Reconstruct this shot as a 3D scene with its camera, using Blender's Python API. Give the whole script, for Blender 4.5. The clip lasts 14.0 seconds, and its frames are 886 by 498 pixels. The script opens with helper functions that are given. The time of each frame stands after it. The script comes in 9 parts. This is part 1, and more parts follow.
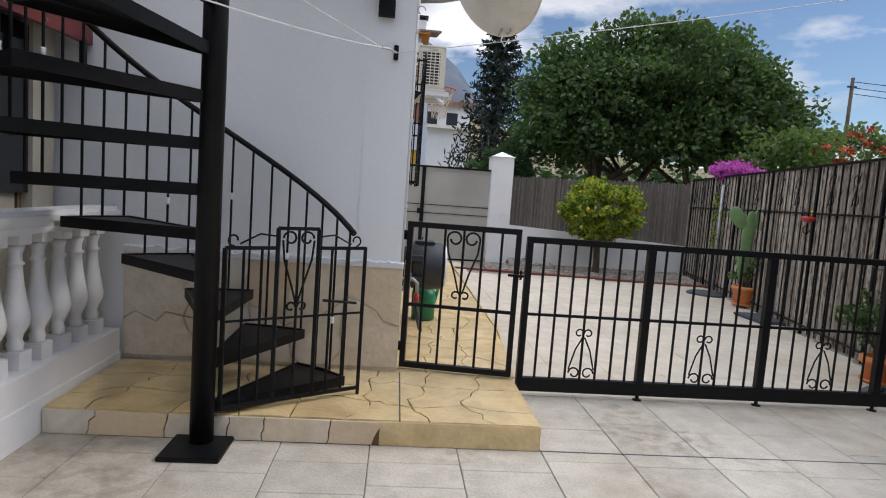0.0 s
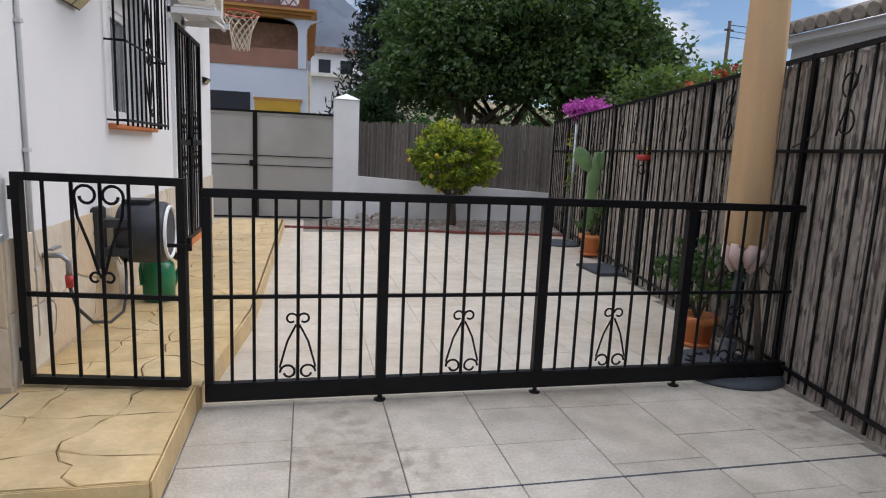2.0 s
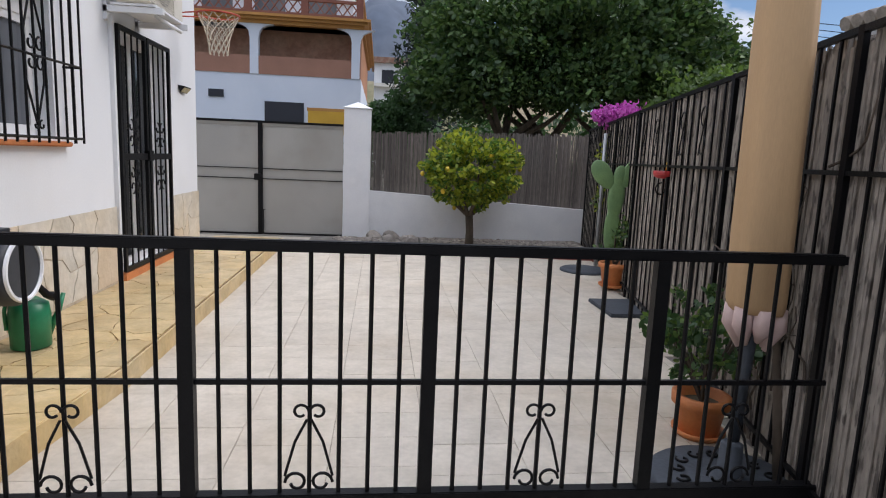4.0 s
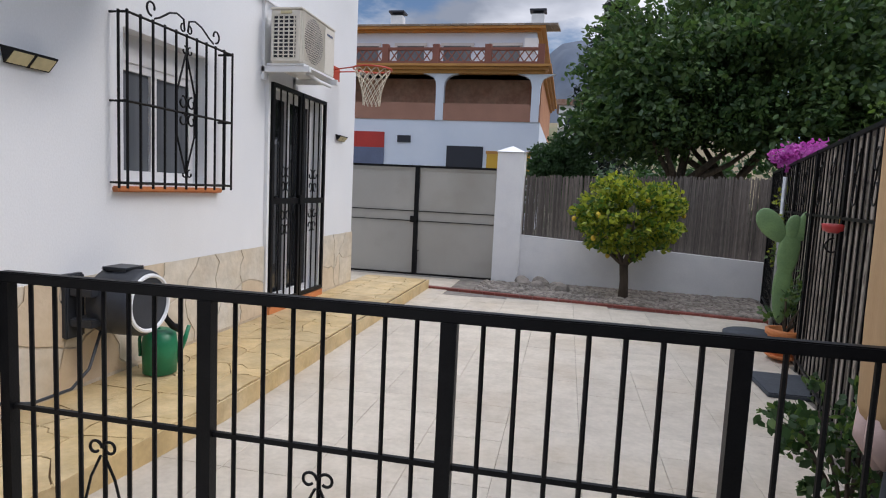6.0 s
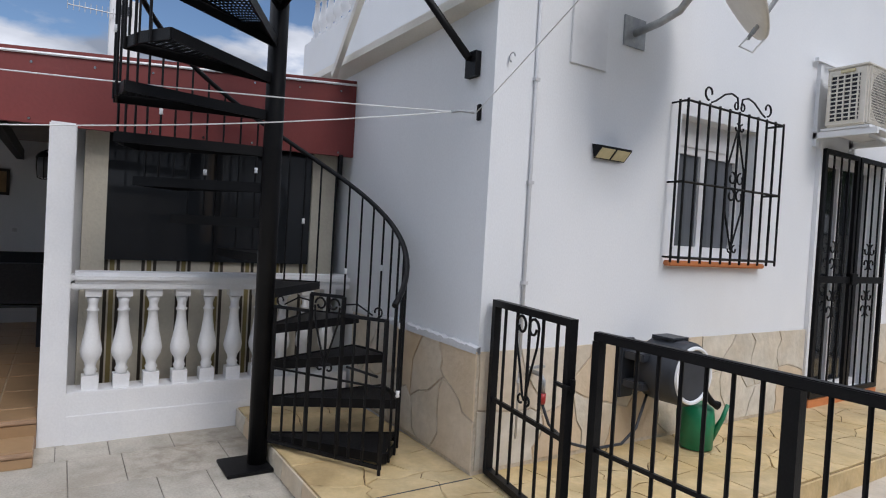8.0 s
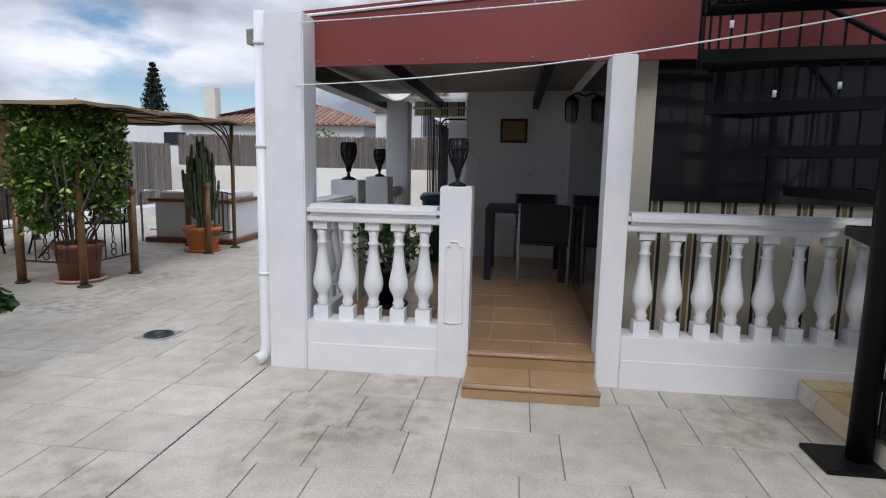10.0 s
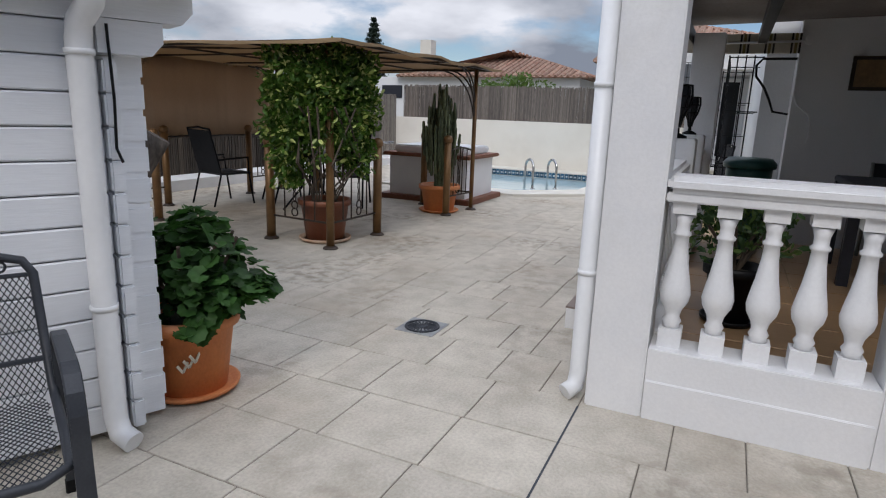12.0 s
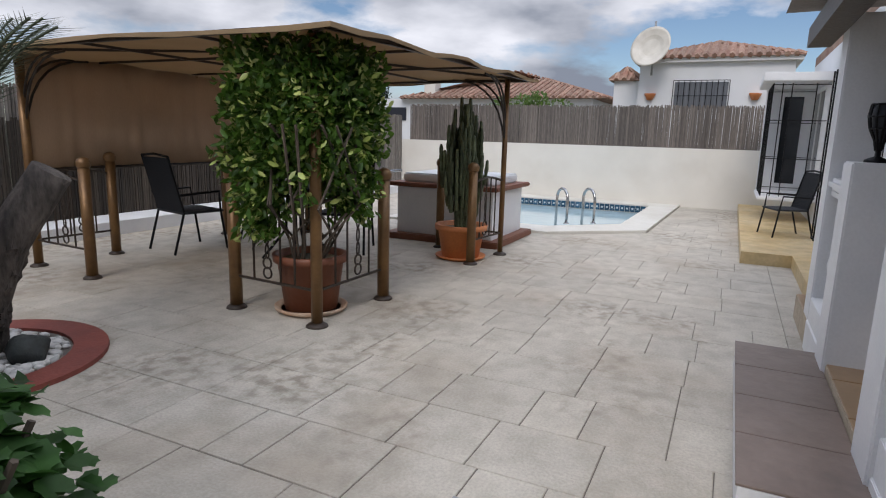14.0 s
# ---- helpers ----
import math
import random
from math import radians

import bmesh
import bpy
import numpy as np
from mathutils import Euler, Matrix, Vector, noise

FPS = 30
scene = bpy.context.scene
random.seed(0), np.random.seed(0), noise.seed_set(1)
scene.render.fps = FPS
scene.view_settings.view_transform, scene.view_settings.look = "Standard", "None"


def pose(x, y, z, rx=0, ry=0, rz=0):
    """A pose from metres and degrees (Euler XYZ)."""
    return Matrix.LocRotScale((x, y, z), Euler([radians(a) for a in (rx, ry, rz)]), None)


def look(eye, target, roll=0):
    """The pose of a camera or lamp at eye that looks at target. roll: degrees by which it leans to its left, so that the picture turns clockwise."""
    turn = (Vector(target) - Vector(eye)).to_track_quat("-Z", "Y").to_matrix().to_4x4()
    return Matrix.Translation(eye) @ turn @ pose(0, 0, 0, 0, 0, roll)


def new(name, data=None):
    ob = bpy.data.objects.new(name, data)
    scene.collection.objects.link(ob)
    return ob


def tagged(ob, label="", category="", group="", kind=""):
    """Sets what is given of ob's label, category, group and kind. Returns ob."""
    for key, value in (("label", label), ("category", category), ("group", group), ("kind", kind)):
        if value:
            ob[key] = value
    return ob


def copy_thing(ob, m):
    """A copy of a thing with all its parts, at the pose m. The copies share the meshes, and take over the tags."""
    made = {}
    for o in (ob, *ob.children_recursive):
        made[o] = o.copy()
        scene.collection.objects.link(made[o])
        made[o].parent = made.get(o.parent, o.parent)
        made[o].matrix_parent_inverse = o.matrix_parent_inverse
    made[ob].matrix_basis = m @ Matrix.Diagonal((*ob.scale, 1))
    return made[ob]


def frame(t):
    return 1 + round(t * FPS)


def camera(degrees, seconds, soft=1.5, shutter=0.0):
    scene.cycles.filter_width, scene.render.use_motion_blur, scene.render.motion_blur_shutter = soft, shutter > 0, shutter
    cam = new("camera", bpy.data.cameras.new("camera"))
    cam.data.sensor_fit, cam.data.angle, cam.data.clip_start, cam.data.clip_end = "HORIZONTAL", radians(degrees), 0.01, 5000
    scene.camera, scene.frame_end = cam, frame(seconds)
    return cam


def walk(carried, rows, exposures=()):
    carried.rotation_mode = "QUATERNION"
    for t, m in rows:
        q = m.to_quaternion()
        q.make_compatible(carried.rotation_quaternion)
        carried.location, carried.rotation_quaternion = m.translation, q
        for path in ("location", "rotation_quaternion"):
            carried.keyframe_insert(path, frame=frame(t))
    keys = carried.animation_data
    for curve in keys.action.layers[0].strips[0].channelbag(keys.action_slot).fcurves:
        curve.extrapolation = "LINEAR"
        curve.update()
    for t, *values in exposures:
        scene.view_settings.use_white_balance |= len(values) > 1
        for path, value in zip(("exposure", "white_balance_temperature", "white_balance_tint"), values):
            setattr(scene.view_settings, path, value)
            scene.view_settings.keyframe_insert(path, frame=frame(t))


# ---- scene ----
cam = camera(73.1, 14.0, soft=1.1)
PATH = [
    (0, (-0.041, 0.105, 1.294), (0.119, 2.09, 1.108), 4.1),
    (0.5, (0.289, 0.33, 1.275), (0.592, 2.287, 0.994), 4.9),
    (1, (0.587, 0.618, 1.26), (0.982, 2.547, 0.91), 5.0),
    (1.5, (0.946, 0.836, 1.261), (1.386, 2.759, 0.933), 2.6),
    (2, (1.276, 1.024, 1.269), (1.72, 2.947, 0.946), 2.6),
    (2.5, (1.573, 1.288, 1.286), (2.032, 3.206, 0.953), 3.4),
    (3, (1.873, 1.512, 1.289), (2.313, 3.437, 0.975), 3.6),
    (3.2, (1.963, 1.597, 1.33), (2.373, 3.529, 1.014), 3.5),
    (5.3, (2.702, 1.98, 1.368), (2.657, 3.962, 1.099), 2.2),
    (5.5, (2.741, 1.983, 1.374), (2.672, 3.964, 1.107), 2.5),
    (6, (2.82, 2.105, 1.425), (2.424, 4.055, 1.228), 2.7),
    (6.5, (2.826, 2.145, 1.455), (2.046, 3.985, 1.369), 2.6),
    (7, (2.745, 2.103, 1.435), (1.553, 3.709, 1.394), 3.0),
    (7.5, (2.693, 2.05, 1.428), (1.23, 3.413, 1.399), 3.2),
    (8, (2.612, 1.938, 1.431), (0.929, 3.018, 1.386), 3.3),
    (8.5, (2.485, 1.776, 1.438), (0.669, 2.611, 1.377), 2.9),
    (9, (2.351, 1.601, 1.411), (0.428, 2.14, 1.303), 2.7),
    (9.2, (2.265, 1.562, 1.391), (0.307, 1.947, 1.259), 2.4),
    (11.3, (1.275, 0.673, 1.289), (-0.488, -0.141, 0.809), 1.4),
    (11.5, (1.153, 0.54, 1.26), (-0.611, -0.277, 0.787), 2.3),
    (12, (0.895, 0.241, 1.298), (-0.872, -0.583, 0.849), 2.0),
    (12.5, (0.493, -0.009, 1.28), (-1.281, -0.834, 0.867), 1.9),
    (13, (0.151, -0.281, 1.267), (-1.624, -1.117, 0.876), 2.2),
    (13.5, (-0.21, -0.485, 1.267), (-1.986, -1.320, 0.884), 1.8),
    (14, (-0.568, -0.686, 1.268), (-2.343, -1.527, 0.891), 1.6),
]
walk(cam, [(t, look(eye, target, roll)) for t, eye, target, roll in PATH],
     [(0, 0.23, 6620, 13), (1.5, 0.12, 6600, 15), (3, 0.22, 6520, 15), (5.5, 0.20, 6480, 15), (7, -0.10, 6400, 13), (8.5, 0.14, 6320, 13), (9, 0.12, 6250, 13), (11.5, -0.12, 6480, 13), (13, -0.20, 6480, 13), (14, -0.08, 6520, 14)])

# ---- world, sun, exposure ----
scene.view_settings.exposure = 0.0
SUN_EL, SUN_AZ = radians(42), radians(7)          # azimuth from +x towards +y
sun = new("sun", bpy.data.lights.new("sun", "SUN"))
sun.data.energy, sun.data.angle, sun.data.color = 1.15, radians(20), (1.0, 0.95, 0.88)
sun.matrix_world = look((0, 0, 0), (-math.cos(SUN_EL) * math.cos(SUN_AZ), -math.cos(SUN_EL) * math.sin(SUN_AZ), -math.sin(SUN_EL)))

world = bpy.data.worlds.new("sky")
scene.world = world
world.use_nodes = True
wn, wl = world.node_tree.nodes, world.node_tree.links
wn.clear()
w_out = wn.new("ShaderNodeOutputWorld")
w_sky = wn.new("ShaderNodeTexSky")
w_sky.sky_type, w_sky.sun_disc = "NISHITA", False
w_sky.air_density, w_sky.dust_density, w_sky.ozone_density = 1.0, 0.1, 4.0
w_sky.sun_elevation, w_sky.sun_rotation = SUN_EL, radians(90) - SUN_AZ
w_bg1, w_bg2, w_mix = wn.new("ShaderNodeBackground"), wn.new("ShaderNodeBackground"), wn.new("ShaderNodeMixShader")
w_bg1.inputs[1].default_value, w_bg2.inputs[1].default_value = 0.085, 1.0
w_co, w_map = wn.new("ShaderNodeTexCoord"), wn.new("ShaderNodeMapping")
w_map.inputs["Scale"].default_value = (1.0, 1.0, 2.6)
w_map.inputs["Location"].default_value = (0.35, 1.2, 0.3)
w_n1, w_n2 = wn.new("ShaderNodeTexNoise"), wn.new("ShaderNodeTexNoise")
w_n1.inputs["Scale"].default_value, w_n1.inputs["Detail"].default_value, w_n1.inputs["Roughness"].default_value = 2.6, 8, 0.55
w_n2.inputs["Scale"].default_value, w_n2.inputs["Detail"].default_value = 3.4, 6
w_r1, w_r2 = wn.new("ShaderNodeValToRGB"), wn.new("ShaderNodeValToRGB")
w_r1.color_ramp.elements[0].position, w_r1.color_ramp.elements[1].position = 0.43, 0.52
w_r2.color_ramp.elements[0].position, w_r2.color_ramp.elements[1].position = 0.36, 0.66
w_r2.color_ramp.elements[0].color, w_r2.color_ramp.elements[1].color = (0.26, 0.30, 0.37, 1), (0.92, 0.96, 1.03, 1)
wl.new(w_co.outputs["Generated"], w_map.inputs[0])
wl.new(w_map.outputs[0], w_n1.inputs[0])
wl.new(w_map.outputs[0], w_n2.inputs[0])
wl.new(w_n1.outputs[0], w_r1.inputs[0])
wl.new(w_n2.outputs[0], w_r2.inputs[0])
wl.new(w_sky.outputs[0], w_bg1.inputs[0])
# overcast skies are two to three times brighter overhead than at the horizon
w_sep, w_grad, w_mul = wn.new("ShaderNodeSeparateXYZ"), wn.new("ShaderNodeMapRange"), wn.new("ShaderNodeMix")
w_mul.data_type, w_mul.blend_type = "RGBA", "MULTIPLY"
w_mul.inputs[0].default_value = 1.0
w_grad.inputs["From Min"].default_value, w_grad.inputs["From Max"].default_value = 0.34, 0.90
w_grad.inputs["To Min"].default_value, w_grad.inputs["To Max"].default_value = 1.0, 3.9
wl.new(w_co.outputs["Generated"], w_sep.inputs[0])
wl.new(w_sep.outputs[2], w_grad.inputs[0])
wl.new(w_r2.outputs[0], w_mul.inputs[6])
wl.new(w_grad.outputs[0], w_mul.inputs[7])
wl.new(w_mul.outputs[2], w_bg2.inputs[0])
wl.new(w_r1.outputs[0], w_mix.inputs[0])
wl.new(w_bg1.outputs[0], w_mix.inputs[1])
wl.new(w_bg2.outputs[0], w_mix.inputs[2])
wl.new(w_mix.outputs[0], w_out.inputs[0])


# ---- materials ----
def surf(name, c1, c2=None, scale=3.0, rough=0.6, metal=0.0, fine=40.0, grain=0.25, bump=0.15, dirt=None, dscale=1.2, dlo=0.52, dhi=0.7, damt=0.7, vary=0.0, island=0.0, stretch=(1, 1, 1), spec=0.5, blotch=None, mottle=0.0, other=None):
    """A two-scale procedural surface in world metres: broad tone, fine grain, optional dirt patches and piece-to-piece variation."""
    m = bpy.data.materials.new(name)
    m.use_nodes = True
    n, l = m.node_tree.nodes, m.node_tree.links
    b = n["Principled BSDF"]
    geo, mp = n.new("ShaderNodeNewGeometry"), n.new("ShaderNodeMapping")
    mp.inputs["Scale"].default_value = stretch
    l.new(geo.outputs["Position"], mp.inputs[0])

    def tex(s, d=4):
        t = n.new("ShaderNodeTexNoise")
        t.inputs["Scale"].default_value, t.inputs["Detail"].default_value = s, d
        l.new(mp.outputs[0], t.inputs[0])
        return t.outputs[0]

    def mix(fac, a, bb, mode="MIX"):
        x = n.new("ShaderNodeMix")
        x.data_type, x.blend_type = "RGBA", mode
        for sock, v in ((x.inputs[0], fac), (x.inputs[6], a), (x.inputs[7], bb)):
            if hasattr(v, "is_linked"):
                l.new(v, sock)
            else:
                sock.default_value = v if isinstance(v, float) else (*v, 1)
        return x.outputs[2]

    def ramp(v, lo, hi, a=(0, 0, 0), z=(1, 1, 1)):
        r = n.new("ShaderNodeValToRGB")
        e = r.color_ramp.elements
        e[0].position, e[1].position, e[0].color, e[1].color = lo, hi, (*a, 1), (*z, 1)
        l.new(v, r.inputs[0])
        return r.outputs[0]

    c2 = c2 or tuple(0.85 * v for v in c1)
    col = mix(ramp(tex(scale), 0.35, 0.65), c1, c2)
    f = tex(fine, 3)
    col = mix(1.0, col, ramp(f, 0.3, 0.7, (1 - grain,) * 3, (1, 1, 1)), "MULTIPLY")
    if dirt:
        d = n.new("ShaderNodeMath")
        d.operation = "MULTIPLY"
        d.inputs[1].default_value = damt
        l.new(ramp(tex(dscale, 7), dlo, dhi), d.inputs[0])
        col = mix(d.outputs[0], col, dirt)
    if blotch:
        d = n.new("ShaderNodeMath")
        d.operation = "MULTIPLY"
        l.new(ramp(tex(0.95, 8), 0.50, 0.66), d.inputs[0])
        l.new(ramp(tex(11.0, 12), 0.44, 0.62), d.inputs[1])
        h = n.new("ShaderNodeMath")
        h.operation = "MULTIPLY"
        h.inputs[1].default_value = 0.75
        l.new(d.outputs[0], h.inputs[0])
        col = mix(h.outputs[0], col, blotch)
    if mottle:
        col = mix(1.0, col, ramp(tex(6.5, 9), 0.38, 0.60, (1 - mottle, 1 - mottle, 1 - mottle * 1.1)), "MULTIPLY")
    if other:
        d = n.new("ShaderNodeMath")
        d.operation = "MULTIPLY"
        d.inputs[1].default_value = 0.7
        l.new(ramp(n.new("ShaderNodeObjectInfo").outputs["Random"], 0.45, 0.95), d.inputs[0])
        col = mix(d.outputs[0], col, other)
    for amount, sock in ((vary, "obj"), (island, "isl")):
        if amount:
            if sock == "obj":
                o = n.new("ShaderNodeObjectInfo").outputs["Random"]
            else:
                o = geo.outputs["Random Per Island"]
            col = mix(1.0, col, ramp(o, 0.0, 1.0, (1 - amount,) * 3, (1, 1, 1)), "MULTIPLY")
    l.new(col, b.inputs["Base Color"])
    b.inputs["Roughness"].default_value, b.inputs["Metallic"].default_value = rough, metal
    b.inputs["Specular IOR Level"].default_value = spec
    if bump:
        bp = n.new("ShaderNodeBump")
        bp.inputs["Strength"].default_value, bp.inputs["Distance"].default_value = bump, 0.02
        l.new(f, bp.inputs["Height"])
        l.new(bp.outputs[0], b.inputs["Normal"])
    return m


def glass(name, colour=(0.9, 0.95, 0.95), rough=0.02):
    m = bpy.data.materials.new(name)
    m.use_nodes = True
    b = m.node_tree.nodes["Principled BSDF"]
    b.inputs["Base Color"].default_value, b.inputs["Roughness"].default_value = (*colour, 1), rough
    b.inputs["Transmission Weight"].default_value, b.inputs["IOR"].default_value = 1.0, 1.45
    return m


WHITE = surf("white_render", (0.775, 0.785, 0.795), (0.73, 0.745, 0.76), 1.2, 0.75, grain=0.05, fine=110, bump=0.07, dirt=(0.60, 0.60, 0.58), dscale=0.8, dlo=0.52, dhi=0.8, damt=0.4, stretch=(1, 1, 0.6))
WHITEPAINT = surf("white_paint", (0.785, 0.785, 0.785), (0.735, 0.74, 0.75), 3, 0.5, grain=0.05, fine=70, bump=0.06, dirt=(0.52, 0.51, 0.48), dscale=2.5, dlo=0.6, dhi=0.85, damt=0.35)
CREAMWALL = surf("cream_render", (0.78, 0.75, 0.68), (0.72, 0.69, 0.62), 1.5, 0.8, grain=0.06, fine=80, dirt=(0.55, 0.5, 0.42), dscale=1.0, dlo=0.58, dhi=0.8, damt=0.4)
PLASTICW = surf("white_plastic", (0.78, 0.79, 0.80), (0.74, 0.75, 0.76), 4, 0.35, grain=0.03, bump=0.0)
METERBOX = surf("painted_panel", (0.74, 0.745, 0.75), None, 2, 0.5, grain=0.03, bump=0.0)
IRON = surf("black_iron", (0.005, 0.005, 0.006), (0.008, 0.008, 0.009), 8, 0.45, metal=0.0, grain=0.3, fine=120, bump=0.08, spec=0.19)
DARKPLASTIC = surf("charcoal_plastic", (0.028, 0.032, 0.040), (0.038, 0.042, 0.05), 8, 0.45, grain=0.15, fine=150, bump=0.05, spec=0.35)
STEEL = surf("dull_steel", (0.45, 0.45, 0.44), (0.38, 0.38, 0.37), 5, 0.38, metal=0.9, grain=0.1, bump=0.02)
CHROME = surf("polished_steel", (0.45, 0.45, 0.45), None, 5, 0.16, metal=1.0, grain=0.02, bump=0.0)
GALV = surf("galvanised", (0.42, 0.43, 0.43), (0.33, 0.34, 0.35), 14, 0.45, metal=0.6, grain=0.15, bump=0.03)
GATEPANEL = surf("grey_gate_sheet", (0.43, 0.42, 0.385), (0.37, 0.36, 0.33), 0.7, 0.55, metal=0.2, grain=0.06, fine=60, bump=0.02, dirt=(0.28, 0.26, 0.22), dscale=1.3, damt=0.45)
STAMP = surf("stamped_concrete", (0.605, 0.555, 0.47), (0.525, 0.48, 0.405), 1.3, 0.62, grain=0.19, fine=70, bump=0.3, dirt=(0.36, 0.295, 0.22), dscale=1.2, dlo=0.50, dhi=0.70, damt=0.55, vary=0.11, blotch=(0.235, 0.19, 0.14), mottle=0.16)
STAMPFAR = surf("stamped_concrete_joined", (0.605, 0.555, 0.47), (0.525, 0.48, 0.405), 1.3, 0.62, grain=0.19, fine=70, bump=0.3, dirt=(0.36, 0.295, 0.22), dscale=1.2, dlo=0.50, dhi=0.70, damt=0.55, island=0.11, blotch=(0.235, 0.19, 0.14), mottle=0.16)
DRIVE = surf("drive_concrete", (0.62, 0.555, 0.46), (0.56, 0.495, 0.405), 1.2, 0.6, grain=0.12, fine=30, bump=0.15, dirt=(0.44, 0.34, 0.22), dscale=0.9, dlo=0.50, dhi=0.74, damt=0.5, island=0.10, mottle=0.12)
JOINT = surf("joint_dirt", (0.17, 0.15, 0.13), (0.27, 0.245, 0.21), 8, 0.9, grain=0.2)
OCHRE = surf("ochre_stamped", (0.65, 0.47, 0.22), (0.69, 0.54, 0.31), 1.7, 0.5, grain=0.12, fine=35, bump=0.2, dirt=(0.40, 0.25, 0.10), dscale=2.2, dlo=0.52, dhi=0.72, damt=0.6, vary=0.16, mottle=0.18)
OCHREJOINT = surf("ochre_joint", (0.15, 0.09, 0.035), None, 6, 0.8)
STONE = surf("dado_stone", (0.73, 0.64, 0.50), (0.76, 0.71, 0.62), 1.5, 0.55, grain=0.12, fine=22, bump=0.35, dirt=(0.50, 0.36, 0.20), dscale=2.0, dlo=0.52, dhi=0.74, damt=0.5, vary=0.15, mottle=0.12, other=(0.55, 0.39, 0.22))
STONEJOINT = surf("dado_joint", (0.52, 0.43, 0.31), (0.64, 0.56, 0.45), 3, 0.8)
EARTH = surf("earth", (0.20, 0.17, 0.12), (0.13, 0.13, 0.08), 0.1, 0.9, grain=0.3)
REED = surf("reed", (0.27, 0.23, 0.20), (0.18, 0.155, 0.137), 2.0, 0.85, grain=0.35, fine=60, bump=0.2, island=0.45, stretch=(1, 1, 0.15))
REEDPALE = surf("reed_pale", (0.42, 0.37, 0.32), (0.27, 0.24, 0.21), 2.0, 0.85, grain=0.35, fine=60, bump=0.2, island=0.5, stretch=(1, 1, 0.15))
# Reed brown with the pergola's shade worked into its lowered colour.
REEDSHADED = surf("reed_shaded", (0.105, 0.08, 0.058), (0.06, 0.047, 0.036), 2.0, 0.85, grain=0.35, fine=60, bump=0.2, island=0.6, stretch=(1, 1, 0.15))
FENCECANE = surf("fence_cane", (0.66, 0.585, 0.50), (0.40, 0.345, 0.29), 3.0, 0.85, grain=0.45, fine=45, bump=0.4, dirt=(0.06, 0.05, 0.042), dscale=30.0, dlo=0.54, dhi=0.62, damt=0.75, island=0.62, stretch=(1, 1, 0.26))
REDPAINT = surf("oxide_red_board", (0.21, 0.035, 0.03), (0.17, 0.028, 0.026), 1.0, 0.45, grain=0.08, fine=50, bump=0.04)
TERRAFLOOR = surf("brown_floor_tile", (0.42, 0.265, 0.14), (0.35, 0.22, 0.115), 2.5, 0.28, grain=0.12, fine=20, bump=0.03, vary=0.12)
SLATE = surf("grey_step_tile", (0.27, 0.20, 0.165), (0.225, 0.168, 0.14), 2.5, 0.45, grain=0.12, fine=25, vary=0.14, mottle=0.12)
GROUT = surf("pale_grout", (0.55, 0.46, 0.34), None, 10, 0.9)
BROWNNOSE = surf("brown_nosing", (0.42, 0.27, 0.17), None, 10, 0.4, grain=0.1)
TERRACOTTA = surf("terracotta", (0.62, 0.22, 0.07), (0.54, 0.18, 0.06), 5, 0.6, grain=0.12, fine=50, dirt=(0.55, 0.38, 0.27), dscale=4, dlo=0.62, dhi=0.8, damt=0.4)
BROWNPOT = surf("brown_pot", (0.22, 0.075, 0.035), (0.18, 0.06, 0.03), 5, 0.5, grain=0.1)
ROOFTILE = surf("roof_tile", (0.37, 0.185, 0.125), (0.50, 0.34, 0.25), 3, 0.8, grain=0.25, fine=20, island=0.4)
ROOFTILEGREY = surf("weathered_roof_tile", (0.33, 0.28, 0.23), (0.42, 0.36, 0.30), 3, 0.85, grain=0.3, fine=20, island=0.35)
REDTRIM = surf("red_edging", (0.25, 0.06, 0.042), (0.19, 0.05, 0.038), 4, 0.7, grain=0.15)
CANVAS = surf("beige_canvas", (0.42, 0.30, 0.17), (0.36, 0.25, 0.14), 2.0, 0.85, grain=0.12, fine=90, bump=0.08)
BLINDCLOTH = surf("brown_screen_cloth", (0.55, 0.40, 0.27), (0.48, 0.35, 0.235), 1.2, 0.85, grain=0.12, fine=120, stretch=(1, 1, 0.2))
BRONZE = surf("bronze_paint", (0.22, 0.12, 0.045), (0.16, 0.085, 0.035), 6, 0.4, metal=0.4, grain=0.15)
BRONZEDARK = surf("dark_bronze", (0.05, 0.035, 0.025), None, 6, 0.45, metal=0.3)
BARK = surf("bark", (0.12, 0.09, 0.065), (0.07, 0.055, 0.04), 6, 0.9, grain=0.4, fine=25, bump=0.6, stretch=(1, 1, 0.3))
PALMBARK = surf("palm_bark", (0.15, 0.125, 0.105), (0.07, 0.058, 0.05), 9, 0.95, grain=0.5, fine=45, bump=0.8, stretch=(1, 1, 0.35))
LEAFTREE = surf("dark_tree_leaf", (0.17, 0.27, 0.09), (0.09, 0.165, 0.055), 0.8, 0.5, grain=0.2, bump=0.0, island=0.65, spec=0.3)
LEAFLEMON = surf("lemon_leaf", (0.44, 0.49, 0.04), (0.22, 0.31, 0.03), 5, 0.5, grain=0.2, bump=0.0, island=0.7, spec=0.35)
LEAFVINE = surf("vine_leaf", (0.10, 0.20, 0.03), (0.04, 0.10, 0.018), 7, 0.45, grain=0.15, bump=0.0, island=0.75, spec=0.25)
LEAFVINEPALE = surf("pale_vine_leaf", (0.50, 0.55, 0.16), (0.30, 0.40, 0.08), 5, 0.40, grain=0.1, bump=0.0, island=0.45)
LEAFGERANIUM = surf("geranium_leaf", (0.075, 0.18, 0.045), (0.032, 0.085, 0.022), 7, 0.5, grain=0.25, bump=0.0, island=0.7, spec=0.2)
